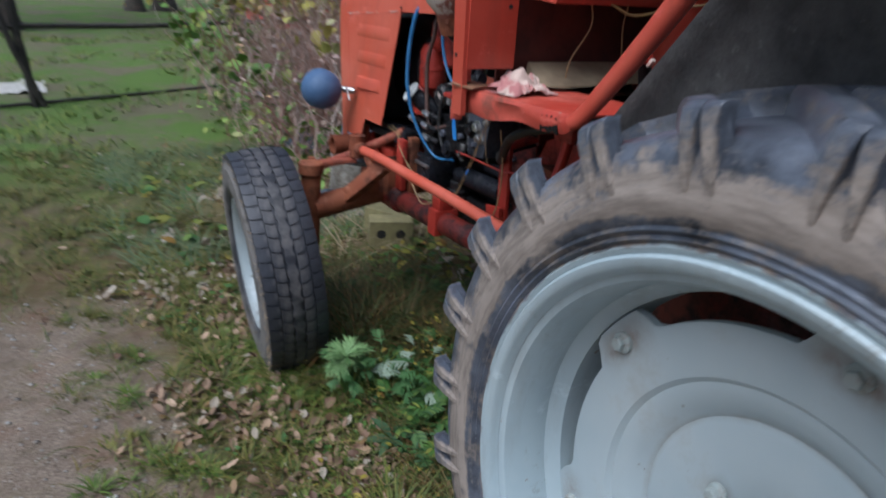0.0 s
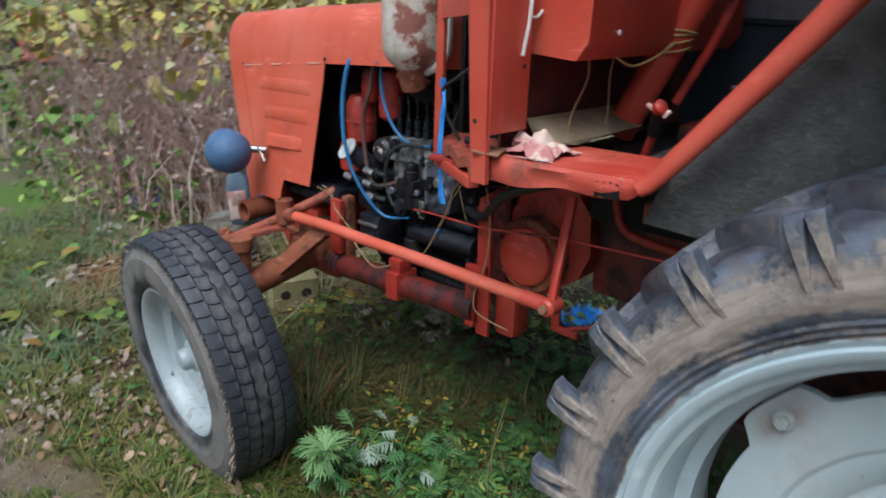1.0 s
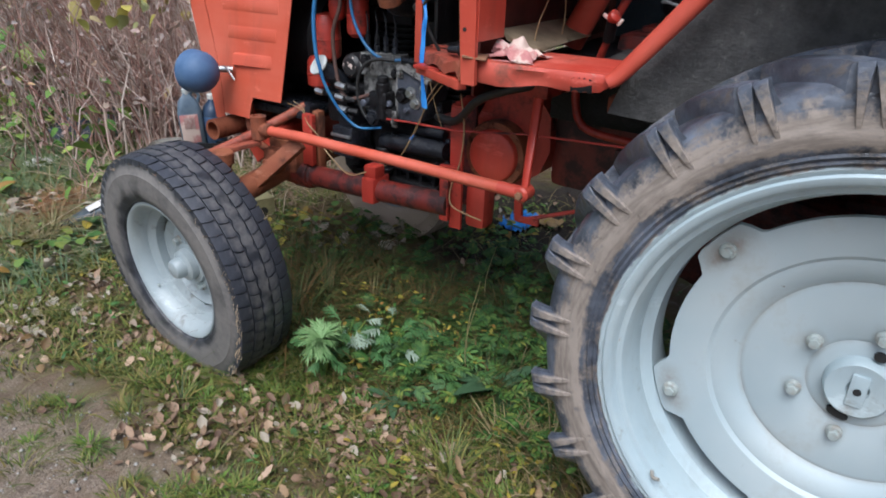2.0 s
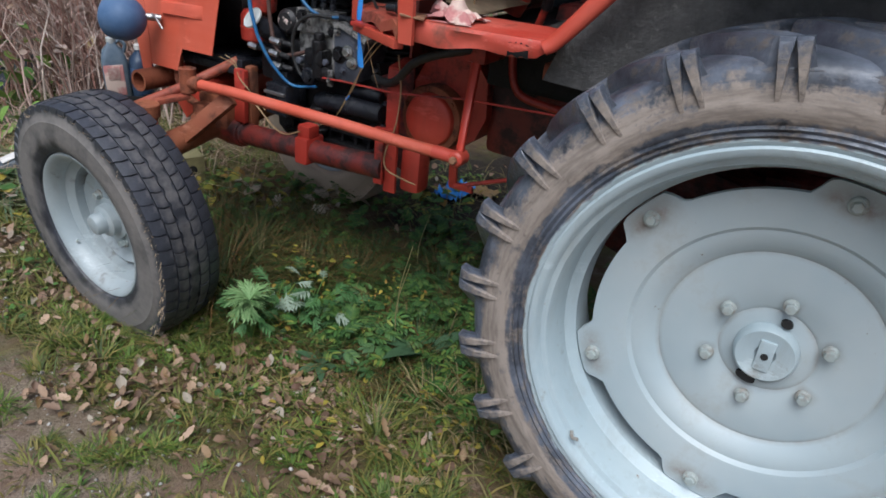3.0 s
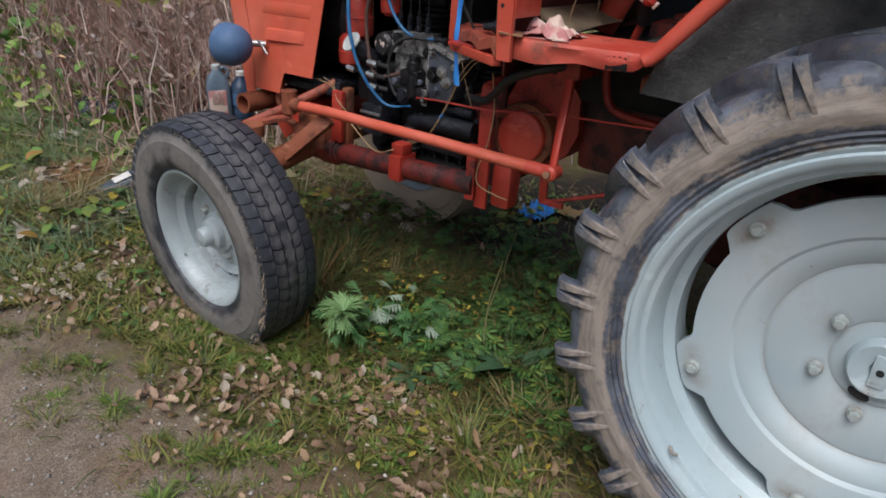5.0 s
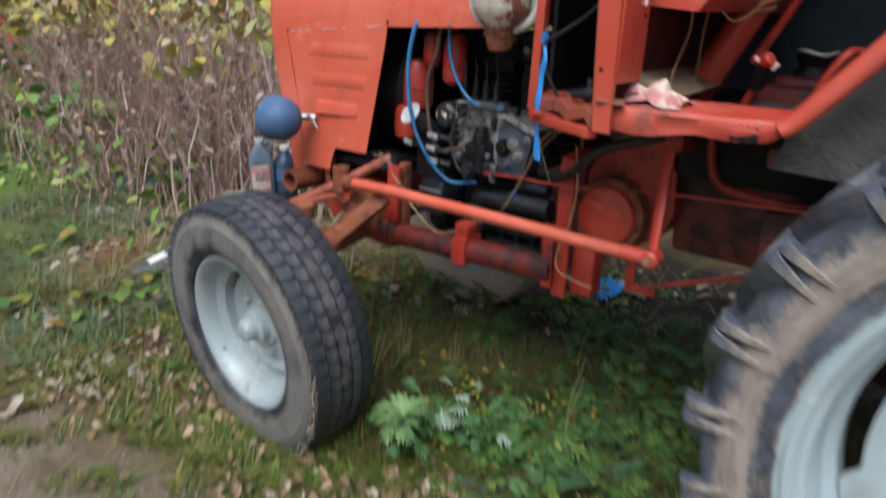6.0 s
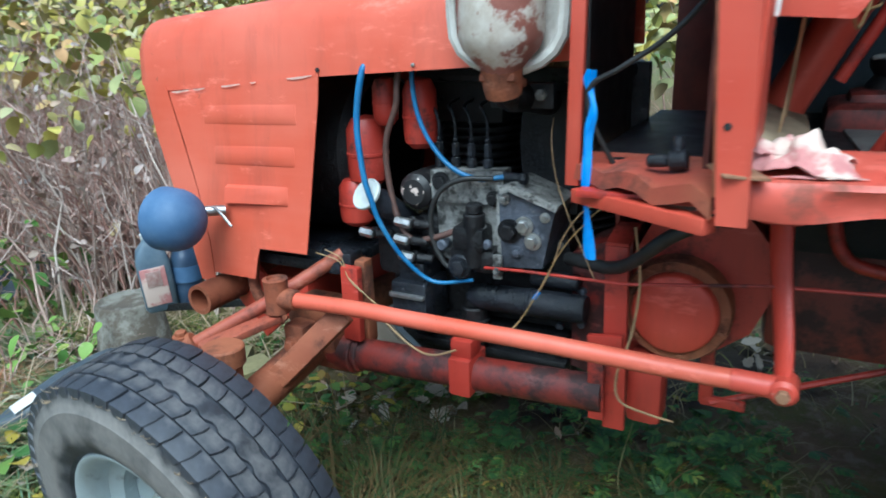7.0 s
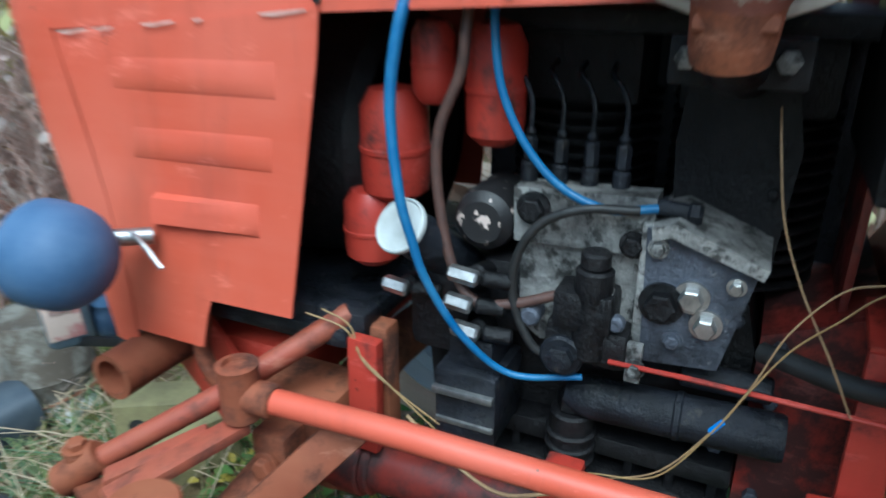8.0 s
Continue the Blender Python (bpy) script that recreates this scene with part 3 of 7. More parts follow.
def rear_lug(side):
    """One bar of the tread; its end runs down the shoulder as two ribs with a slot between them."""
    bm = B()
    base = lambda x: np.interp(abs(x), [0, 0.06, 0.122, 0.142, 0.151], [0.580, 0.577, 0.572, 0.563, 0.549]) - 0.010
    rings = []
    for u, ex, top in ((-0.02, 0.146, 0.566), (0.0, 0.145, 0.592), (0.04, 0.145, 0.602), (0.2, 0.122, 0.606), (0.45, 0.08, 0.609), (0.75, 0.03, 0.612), (1.0, -0.014, 0.612)):
        a = -0.27 * max(u, 0)
        x, rb = side * ex, base(ex) - (0.012 if u < 0 else 0)
        wt, wb = (0.018, 0.034) if u > 0.1 else (0.022, 0.035)
        rings.append([bm.verts.new((x, r * math.cos(a + w / 0.58), r * math.sin(a + w / 0.58))) for r, w in ((rb, -wb), (top - 0.006, -wt - 0.003), (top, -wt + 0.003), (top, wt - 0.003), (top - 0.006, wt + 0.003), (rb, wb))])
    for p, q in zip(rings, rings[1:]):
        for j in range(5):
            bm.faces.new((p[j], p[j + 1], q[j + 1], q[j]))
    bm.faces.new(rings[0])
    bm.faces.new(rings[-1][::-1])
    for s in (-1, 1):
        rib = []
        for r, ex, h, off, hw in ((0.503, 0.157, -0.001, 0.0190, 0.0035), (0.524, 0.1560, 0.006, 0.0175, 0.0050), (0.552, 0.1500, 0.014, 0.0150, 0.0070), (0.580, 0.1500, 0.013, 0.0130, 0.0095), (0.595, 0.1490, 0.009, 0.0115, 0.0110), (0.601, 0.1450, 0.005, 0.0110, 0.0108)):
            a, wa = s * off / 0.58, hw / 0.58
            rib.append([bm.verts.new((side * (ex + d), r * math.cos(a + wa * q), r * math.sin(a + wa * q))) for d, q in ((-0.016, -1.12), (h - 0.0015, -1), (h, -0.86), (h, 0.86), (h - 0.0015, 1), (-0.016, 1.12))])
        for p, q in zip(rib, rib[1:]):
            for j in range(5):
                bm.faces.new((p[j], p[j + 1], q[j + 1], q[j]))
        bm.faces.new(rib[0])
        bm.faces.new(rib[-1][::-1])
    return mesh_from(bm, "lug", 34)


LUGS, LUG_TURN = 23, 0.9
CLAMPS = [math.radians(38.5 + 60 * i) for i in range(6)]


def rear_rim():
    prof = [(0.424, -0.148), (0.434, -0.150), (0.438, -0.146), (0.437, -0.138), (0.428, -0.134), (0.412, -0.126), (0.404, -0.106), (0.401, -0.05), (0.382, -0.03), (0.380, 0.03), (0.401, 0.05), (0.404, 0.106), (0.428, 0.134), (0.438, 0.146)]
    inner = [(r - 0.008, x) for r, x in prof[::-1]]
    inner[-1], inner[-2], inner[-3] = (0.420, -0.144), (0.418, -0.140), (0.414, -0.132)
    return mesh_from(lathe(B(), prof + inner, 128, closed=True), "rim", 40)


def rear_disc():
    bm = B()
    seg = 180
    rows = [(0.040, 0.004), (0.080, 0.004), (0.089, 0.007), (0.099, 0.001), (0.150, -0.001), (0.195, -0.002), (0.205, 0.001), (0.214, -0.005), (0.225, -0.015), (0.248, -0.022), (0.256, -0.022), (0.264, -0.030), (0.285, -0.034), (0.325, -0.036), (None, -0.034), (None, -0.020)]
    rings = []
    for r, x in rows:
        ring = []
        for j in range(seg):
            a = 2 * math.pi * j / seg
            near = min(abs((a - c + math.pi) % (2 * math.pi) - math.pi) for c in CLAMPS)
            lobe = 0.336 + 0.034 * max(0.0, min(1.0, (0.21 - near) / 0.07))
            rr = r if r else lobe
            ring.append(bm.verts.new((x, rr * math.cos(a), rr * math.sin(a))))
        rings.append(ring)
    fs = []
    for a, b in zip(rings, rings[1:]):
        for j in range(seg):
            fs.append(bm.faces.new((a[j], a[(j + 1) % seg], b[(j + 1) % seg], b[j])))
    bmesh.ops.recalc_face_normals(bm, faces=fs)
    bmesh.ops.solidify(bm, geom=fs, thickness=0.006)
    return mesh_from(bm, "disc", 30)


def rear_wheel(m, meshes):
    w = part("rear_wheel", meshes["rim"], M["rim_blue"], tractor, "pale blue pressed-steel rim with mud-caked lugged tyre", m)
    part("tyre", meshes["tyre"], M["tyre_rear"], w, "black lugged tyre caked with dry grey mud", m)
    part("disc", meshes["disc"], M["disc_blue"], w, "", m)
    for side in (0, 1):
        for i in range(LUGS):
            part("lug", meshes["lug"][side], M["tyre_rear"], w, "", m @ Matrix.Rotation(2 * math.pi * (i + 0.5 * side) / LUGS + radians(LUG_TURN), 4, "X"))
    part("hub_cap", meshes["cap"], M["rim_blue"], w, "", m)
    for hole in meshes["recess"]:
        part("hub_hole", hole, M["dark_hole"], w, "", m)
    for j in range(6):
        part("hub_bolt", meshes["hub_bolt"], M["bolt"], w, "", m @ Matrix.Rotation(math.radians(37 + 60 * j), 4, "X"))
    for c in CLAMPS:
        part("clamp_bolt", meshes["clamp_bolt"], M["bolt"], w, "", m @ Matrix.Rotation(c, 4, "X"))
    part("valve", meshes["valve"], M["bolt"], w, "", m)
    return w


def hub_cap():
    bm = B()
    lathe(bm, [(0.088, 0.010), (0.080, 0.006), (0.068, 0.010), (0.060, 0.004), (0.057, -0.018), (0.053, -0.022), (0.036, -0.020), (0.020, -0.018), (0.016, -0.012), (0.0, -0.011)], 48)
    box(bm, (-0.020, 0.0, 0.0), (0.010, 0.030, 0.066), 0.004)
    return bm


def recesses():
    """The dark holes round the hub."""
    out = []
    for a, r, long in ((104, 0.073, 0.011), (286, 0.070, 0.020)):
        y, z = r * math.cos(radians(a)), r * math.sin(radians(a))
        m = Matrix.Translation((-0.0035, y, z)) @ Matrix.Rotation(radians(a), 4, "X") @ Matrix.Diagonal((1, 0.8, long / 0.011, 1))
        out.append(mesh_from(lathe(B(), [(0, -0.004), (0.011, -0.004), (0.011, 0.004), (0, 0.004)], 20, m), "hub_hole"))
    out.append(mesh_from(lathe(B(), [(0, -0.0268), (0.007, -0.0268), (0.007, -0.01), (0, -0.01)], 14), "hub_hole"))
    return out


rear_mesh = {
    "tyre": rear_tyre(), "lug": (rear_lug(-1), rear_lug(1)), "rim": rear_rim(), "disc": rear_disc(), "cap": mesh_from(hub_cap(), "hub_cap"), "recess": recesses(),
    "hub_bolt": mesh_from(hexbolt(rod(B(), (0, 0.110, 0), (-0.012, 0.110, 0), 0.0145), (-0.010, 0.110, 0), (-1, 0, 0), 0.0110, 0.013, False), "hub_bolt"),
    "clamp_bolt": mesh_from(box(hexbolt(rod(B(), (-0.02, 0.339, 0), (-0.045, 0.339, 0), 0.016), (-0.040, 0.339, 0), (-1, 0, 0), 0.0105, 0.013, False), (0.0, 0.366, 0), (0.036, 0.03, 0.04), 0.005), "clamp_bolt"),
    "valve": mesh_from(tube(B(), spline([(-0.128, 0.30, -0.272), (-0.142, 0.293, -0.276), (-0.146, 0.280, -0.272)], 4), 0.004, 8), "valve"),
}
HUB = Vector((-0.640, 0.0, 0.572))
rear_wheel(Matrix.Translation(HUB), rear_mesh)
rear_wheel(Matrix.Translation((mirror_x(HUB.x), HUB.y, HUB.z)) @ Matrix.Rotation(math.pi, 4, "Z"), rear_mesh)


# front wheels ------------------------------------------------------------
def front_tyre():
    prof = [(0.2005, -0.040), (0.2045, -0.060), (0.2290, -0.074), (0.2360, -0.090), (0.260, -0.100), (0.290, -0.101), (0.318, -0.098), (0.323, -0.0985), (0.328, -0.095), (0.350, -0.091), (0.364, -0.086), (0.3695, -0.074), (0.3715, -0.04), (0.3715, 0)]
    bm = lathe(B(), prof + [(r, -x) for r, x in prof[-2::-1]], 120)
    return mesh_from(bm, "tyre", 32)


BLOCKS = 54
# one row of blocks each: inner and outer edge, phase, tread radius at both edges
COLUMNS = [(-0.0905, -0.0545, 0.5, 0.3715, 0.3765), (-0.0505, -0.0205, 0.0, 0.3770, 0.3785), (0.0205, 0.0505, 0.45, 0.3785, 0.3770), (0.0545, 0.0905, 0.95, 0.3765, 0.3715)]


def tread_rib():
    """The unbroken middle rib with zigzag edges."""
    bm = B()
    seg, rows = 216, []
    for j in range(seg):
        a = 2 * math.pi * j / seg
        w = 0.0145 + 0.0026 * (1 if (j // 2) % 2 else -1)
        rows.append([bm.verts.new((x, r * math.cos(a), r * math.sin(a))) for x, r in ((-w - 0.001, 0.369), (-w, 0.3782), (0, 0.3790), (w, 0.3782), (w + 0.001, 0.369))])
    for j in range(seg):
        p, q = rows[j], rows[(j + 1) % seg]
        for i in range(4):
            bm.faces.new((p[i], q[i], q[i + 1], p[i + 1]))
    return mesh_from(bm, "tread_rib", 32)


def tread_block(x0, x1, r0, r1):
    """A flat-topped slanting block; those at the shoulder run down over the edge in a wedge."""
    bm = B()
    step = 2 * math.pi / BLOCKS
    a0, a1 = step * 0.045, step * 0.955
    skew = step * 0.16 * (1 if x0 < -0.02 else -1)
    outer = min(x0, x1, key=lambda v: -abs(v)) if max(abs(x0), abs(x1)) > 0.085 else None
    top, low = [], []
    for x, r, q in ((x0, r0, 0), (x0 + 0.5 * (x1 - x0), (r0 + r1) / 2 + 0.0012, 1), (x1, r1, 0)):
        s = skew * (x - x0) / (x1 - x0) + step * 0.07 * q
        edge = outer is not None and x == outer
        foot, tip = (0.349, 0.22 * (a1 - a0)) if edge else (0.366, -0.002)
        top.append([bm.verts.new((x, r * math.cos(a + s), r * math.sin(a + s))) for a in (a0, a0 + 0.5 * (a1 - a0), a1)])
        low.append([bm.verts.new((x * 1.012 if edge else x, foot * math.cos(a + s), foot * math.sin(a + s))) for a in (a0 + tip, a0 + 0.5 * (a1 - a0), a1 - tip)])
    for t in range(2):
        for j in range(2):
            bm.faces.new((top[t][j], top[t][j + 1], top[t + 1][j + 1], top[t + 1][j]))
        bm.faces.new((top[t][0], top[t + 1][0], low[t + 1][0], low[t][0]))
        bm.faces.new((top[t + 1][2], top[t][2], low[t][2], low[t + 1][2]))
    for e in (0, 2):
        for j in range(2):
            bm.faces.new((top[e][j + 1], top[e][j], low[e][j], low[e][j + 1]))
    return mesh_from(bm, "tread_block", 30)


def whiskers():
    """Thin moulding hairs and straws sticking out of the shoulder."""
    bm = B()
    rnd = random.Random(9)
    for i in range(150):
        a = rnd.gauss(radians(200), radians(45)) if i < 95 else rnd.uniform(0, 2 * math.pi)
        r, x = rnd.uniform(0.345, 0.372), -0.090
        ln, sw = rnd.uniform(0.008, 0.022), rnd.uniform(-0.010, 0.010)
        p = Vector((x, r * math.cos(a), r * math.sin(a)))
        q = p + Vector((-ln * 0.7, (ln * 0.7) * math.cos(a) - sw * math.sin(a), (ln * 0.7) * math.sin(a) + sw * math.cos(a)))
        tube(bm, [p, (p + q) / 2 + Vector((-0.002, 0, -0.001)), q], [0.0009, 0.0007, 0.0004], 4)
    return mesh_from(bm, "whisker_mass")


def front_rim():
    prof = [(0.2275, -0.086), (0.2315, -0.081), (0.226, -0.072), (0.212, -0.064), (0.204, -0.056), (0.202, -0.034), (0.178, -0.022), (0.176, 0.022), (0.202, 0.036), (0.206, 0.06), (0.224, 0.074)]
    inner = [(0.218, 0.076), (0.200, 0.058), (0.196, 0.038), (0.171, 0.024), (0.171, -0.020), (0.196, -0.036), (0.199, -0.058), (0.2105, -0.074), (0.2205, -0.085)]
    return mesh_from(lathe(B(), prof + inner, 96, closed=True), "rim", 40)


def front_disc():
    bm = B()
    seg = 120
    rows = [(0.045, 0.004), (0.075, 0.002), (0.105, 0.012), (0.128, 0.016), (0.146, 0.006), (0.152, 0.0), (None, 0.008)]
    rings = []
    for r, x in rows:
        ring = []
        for j in range(seg):
            a = 2 * math.pi * j / seg
            lobe = 0.172 if (math.cos(5 * a) > -0.2) else 0.153
            rr = r or lobe
            ring.append(bm.verts.new((x, rr * math.cos(a), rr * math.sin(a))))
        rings.append(ring)
    fs = [bm.faces.new((a[j], a[(j + 1) % seg], b[(j + 1) % seg], b[j])) for a, b in zip(rings, rings[1:]) for j in range(seg)]
    bmesh.ops.recalc_face_normals(bm, faces=fs)
    bmesh.ops.solidify(bm, geom=fs, thickness=0.005)
    return mesh_from(bm, "disc", 30)


front_mesh = {
    "tyre": front_tyre(), "block": [tread_block(c[0], c[1], c[3], c[4]) for c in COLUMNS], "rib": tread_rib(), "whiskers": whiskers(), "rim": front_rim(), "disc": front_disc(),
    "hub": mesh_from(lathe(B(), [(0.066, 0.006), (0.066, -0.008), (0.052, -0.012), (0.050, -0.034), (0.042, -0.040), (0.034, -0.042), (0.033, -0.062), (0.027, -0.071), (0.014, -0.075), (0, -0.076)], 40), "hub"),
    "nut": mesh_from(hexbolt(B(), (0.004, 0.084, 0), (-1, 0, 0), 0.0125, 0.020), "wheel_nut"),
    "valve": mesh_from(tube(B(), spline([(-0.030, 0.168, -0.118), (-0.052, 0.163, -0.120), (-0.060, 0.150, -0.118)], 4), 0.0045, 8), "valve"),
}


def front_wheel(m, label, rubber="tyre_front"):
    w = part("front_wheel", front_mesh["rim"], M["rim_white"], tractor, label, m)
    skin = {"tyre": front_mesh["tyre"].copy(), "rib": front_mesh["rib"].copy(), "block": [me.copy() for me in front_mesh["block"]]}
    part("tyre", skin["tyre"], M[rubber], w, "dusty black block-tread tyre", m)
    rnd = random.Random(5)
    for c, me in zip(COLUMNS, skin["block"]):
        for i in range(BLOCKS):
            part("tread_block", me, M[rubber], w, "", m @ Matrix.Rotation(2 * math.pi * (i + c[2] + rnd.uniform(-0.02, 0.02)) / BLOCKS, 4, "X") @ Matrix.Diagonal((1, rnd.uniform(0.995, 1.001), 1, 1)))
    part("tread_rib", skin["rib"], M[rubber], w, "", m)
    tagged(part("whisker_mass", front_mesh["whiskers"], M["dry_stalk"], w, "thin straw-like hairs on the shoulder", m), kind="stuff")
    part("disc", front_mesh["disc"], M["rim_white"], w, "", m)
    part("hub", front_mesh["hub"], M["rim_white"], w, "", m)
    for j in range(5):
        part("wheel_nut", front_mesh["nut"], M["old_nut"] if j in (1, 2) else M["bolt"], w, "", m @ Matrix.Rotation(radians(40 + 72 * j), 4, "X"))
    part("valve", front_mesh["valve"], M["bolt"], w, "", m)


FHUB = Vector((-0.748, 1.806, 0.320))
front_wheel(Matrix.Translation(FHUB) @ Matrix.Rotation(radians(-5.2), 4, "Z") @ Matrix.Rotation(radians(-5.2), 4, "Y"), "pale grey steel front wheel with worn block-tread tyre")
front_wheel(Matrix.Translation((0.450, FHUB.y + 0.085, FHUB.z + 0.045)) @ Matrix.Rotation(math.pi - radians(6.4), 4, "Z"), "pale grey steel front wheel with a dusty tyre, paled to look lit", "tyre_paled")


# hood ----------------------------------------------------------------------
def hood():
    rows = []
    for y, zb, zt in ((2.262, 1.145, 1.225), (2.252, 1.118, 1.250), (2.225, 1.106, 1.262), (2.15, 1.105, 1.268), (1.9, 1.123, 1.288), (1.72, 1.137, 1.298), (1.45, 1.150, 1.308), (1.2, 1.163, 1.318)):
        pull = 0.02 if y > 2.255 else (0.006 if y > 2.24 else 0)
        xl = side_x(zb) + pull
        xt = side_x(zt) + pull
        left = [(xl, zb), (side_x(zb + 0.03) + pull, zb + 0.03), (side_x(zt - 0.06) + pull, zt - 0.06), (xt + 0.006, zt - 0.03), (xt + 0.022, zt - 0.010), (xt + 0.05, zt), (CX - 0.08, zt + 0.008)]
        row = [(x, y, z) for x, z in left] + [(CX, y, zt + 0.010)] + [(mirror_x(x), y, z) for x, z in left[::-1]]
        rows.append(row)
    return sheet(B(), rows, 0.003)


part("hood", hood(), M["red"], tractor, "faded orange-red sheet-metal engine hood", angle=50)
for sgn in (1, -1):  # front strips and grille plate
    fx = (lambda x: x) if sgn > 0 else mirror_x
    bm = sheet(B(), [[(fx(side_x(z) - 0.001), yb, z), (fx(side_x(z) - 0.001), (yb + yf) / 2, z), (fx(side_x(z) + 0.004), yf - 0.01, z), (fx(side_x(z) + 0.018), yf, z)] for z, yb, yf in ((1.118, 2.166, 2.254), (1.0, 2.125, 2.222), (0.88, 2.085, 2.180), (0.76, 2.056, 2.135), (0.665, 2.045, 2.105))], 0.003)
    part("nose_strip", bm, M["red"], tractor)
bm = B()
sheet(bm, [[(x, yf - 0.004, z) for x in (side_x(z) + 0.02, CX - 0.1, CX + 0.1, mirror_x(side_x(z)) - 0.02)] for z, yf in ((1.14, 2.256), (1.0, 2.222), (0.88, 2.180), (0.70, 2.115))], 0.003)
for i in range(9):
    z = 0.76 + 0.04 * i
    yf = np.interp(z, [0.70, 0.88, 1.0, 1.14], [2.115, 2.18, 2.222, 2.256])
    box(bm, (CX, yf + 0.004, z), (0.46, 0.008, 0.012), 0.003)
part("grille", bm, M["red_oily"], tractor)


def side_panel(sgn):
    fx = (lambda x: x) if sgn > 0 else mirror_x
    front = lambda z: np.interp(z, [0.70, 0.76, 0.88, 1.0, 1.104], [2.045, 2.052, 2.080, 2.118, 2.156])
    back = lambda z: np.interp(z, [0.768, 1.139], [1.766, 1.718])
    bm = B()
    rows = []
    for i in range(10):
        z = 0.760 + (1.124 - 0.760) * i / 9
        a, b = front(z), back(z)
        rows.append([(fx(side_x(z) - 0.002), a + (b - a) * j / 8, z + ((-0.022 + 0.040 * j / 8) if i == 9 else (0.006 * j / 8 if i == 0 else 0))) for j in range(9)])
    sheet(bm, rows, 0.003)
    low = [[(fx(side_x(z) - 0.002), front(z) + (e - front(z)) * j / 3, z) for j in range(4)] for z, e in ((0.690, 1.918), (0.712, 1.914), (0.740, 1.908), (0.7625, 1.900))]
    sheet(bm, low, 0.003)
    return bm


def louvre(sgn, zt, zb, y0, y1, deep, fade):
    """A pressed rib; fade: how much it flattens towards the rear."""
    fx = (lambda x: x) if sgn > 0 else mirror_x
    rows = []
    for t, h in ((0, 0.0), (0.12, 0.7), (0.5, 0.9), (0.9, 1.0), (1.0, 0.0)):
        z = zt + (zb - zt) * t
        rows.append([(fx(side_x(z) - 0.002 - deep * h * e * (1 - fade * (1 - u))), y0 + (y1 - y0) * u, z + 0.006 * (0.5 - u)) for u, e in ((0, 0), (0.03, 0.9), (0.3, 1), (0.7, 1), (0.97, 0.9), (1, 0))])
    return sheet(B(), rows, 0.002)


for sgn in (1, -1):
    panel = part("side_panel", side_panel(sgn), M["red"], tractor, "faded red louvred side panel", angle=40)
    for zt, zb, y0, y1, deep, fade in ((1.078, 1.036, 1.782, 2.048, 0.0022, 0.0), (0.990, 0.948, 1.790, 2.022, 0.0026, 0.0), (0.905, 0.862, 1.812, 1.992, 0.016, 0.8)):
        part("louvre", louvre(sgn, zt, zb, y0, y1, deep, fade), M["red"], panel)
for y0, y1, h in ((2.140, 2.085, 0.004), (2.070, 2.035, 0.003), (1.985, 1.930, 0.0035), (1.90, 1.885, 0.003), (1.800, 1.735, 0.004)):
    zz = lambda y: 1.1005 + 0.040 * (2.156 - y) / 0.438
    part("scuffed_edge", sheet(B(), [[(side_x(zz(y)) - 0.0062, y, zz(y) - h * q), (side_x(zz(y)) - 0.0062, y, zz(y) + 0.0015)] for y, q in ((y0, 0.3), ((2 * y0 + y1) / 3, 1.0), ((y0 + 2 * y1) / 3, 0.7), (y1, 0.3))], 0.0006), M["chip_pale"], tractor)
bm = hexbolt(B(), (side_x(1.15) - 0.002, 1.722, 1.150), (-1, 0, 0), 0.005, 0.003, False)
part("screw", bm, M["dark_hole"], tractor)
bm = hexbolt(B(), (side_x(1.16) - 0.001, 1.50, 1.158), (-1, 0, 0), 0.004, 0.004, False)
part("screw", bm, M["steel"], tractor)

# fan housing, with a black box added to darken the inside behind the grille
bm = B()
box(bm, (CX, 2.0, 0.93), (0.50, 0.16, 0.36), 0.02)
lathe(bm, [(0.17, 0), (0.19, 0.02), (0.20, 0.12), (0.205, 0.2), (0.0, 0.2)], 40, along((CX, 1.74, 0.94), (CX, 2.2, 0.94)))
part("fan_housing", bm, M["black"], tractor)
part("lower_tray", box(box(B(), (CX, 1.86, 0.725), (0.56, 0.30, 0.03), 0.01), (CX - 0.24, 1.80, 0.735), (0.05, 0.22, 0.05), 0.012), M["black_blue"], tractor)

# headlamp
lamp_at = Matrix.Translation((-0.478, 2.030, 0.848)) @ Matrix.Rotation(radians(90), 4, "Z")
r = 0.069
dome = [(0, -r)] + [(r * math.sin(a), -r * math.cos(a)) for a in (math.pi / 2 * i / 12 for i in range(1, 13))] + [(r * 0.99, 0.012), (r * 1.02, 0.018), (r * 1.02, 0.028), (r * 0.95, 0.032)]
lamp = part("headlamp", lathe(B(), dome, 48, lamp_at), M["lamp_blue"], tractor, "matt blue round-backed headlamp")
part("lens", lathe(B(), [(r * 0.95, 0.031), (r * 0.7, 0.040), (r * 0.3, 0.045), (0, 0.046)], 40, lamp_at), M["glass"], lamp)
bm = tube(B(), [(-0.41, 2.02, 0.850), (-0.372, 1.985, 0.846)], 0.012, 12)
part("bracket", bm, M["steel"], lamp)
part("screw", tube(B(), spline([(-0.405, 1.985, 0.862), (-0.412, 1.955, 0.848), (-0.418, 1.925, 0.826)], 4), 0.0035, 8), M["steel"], lamp)

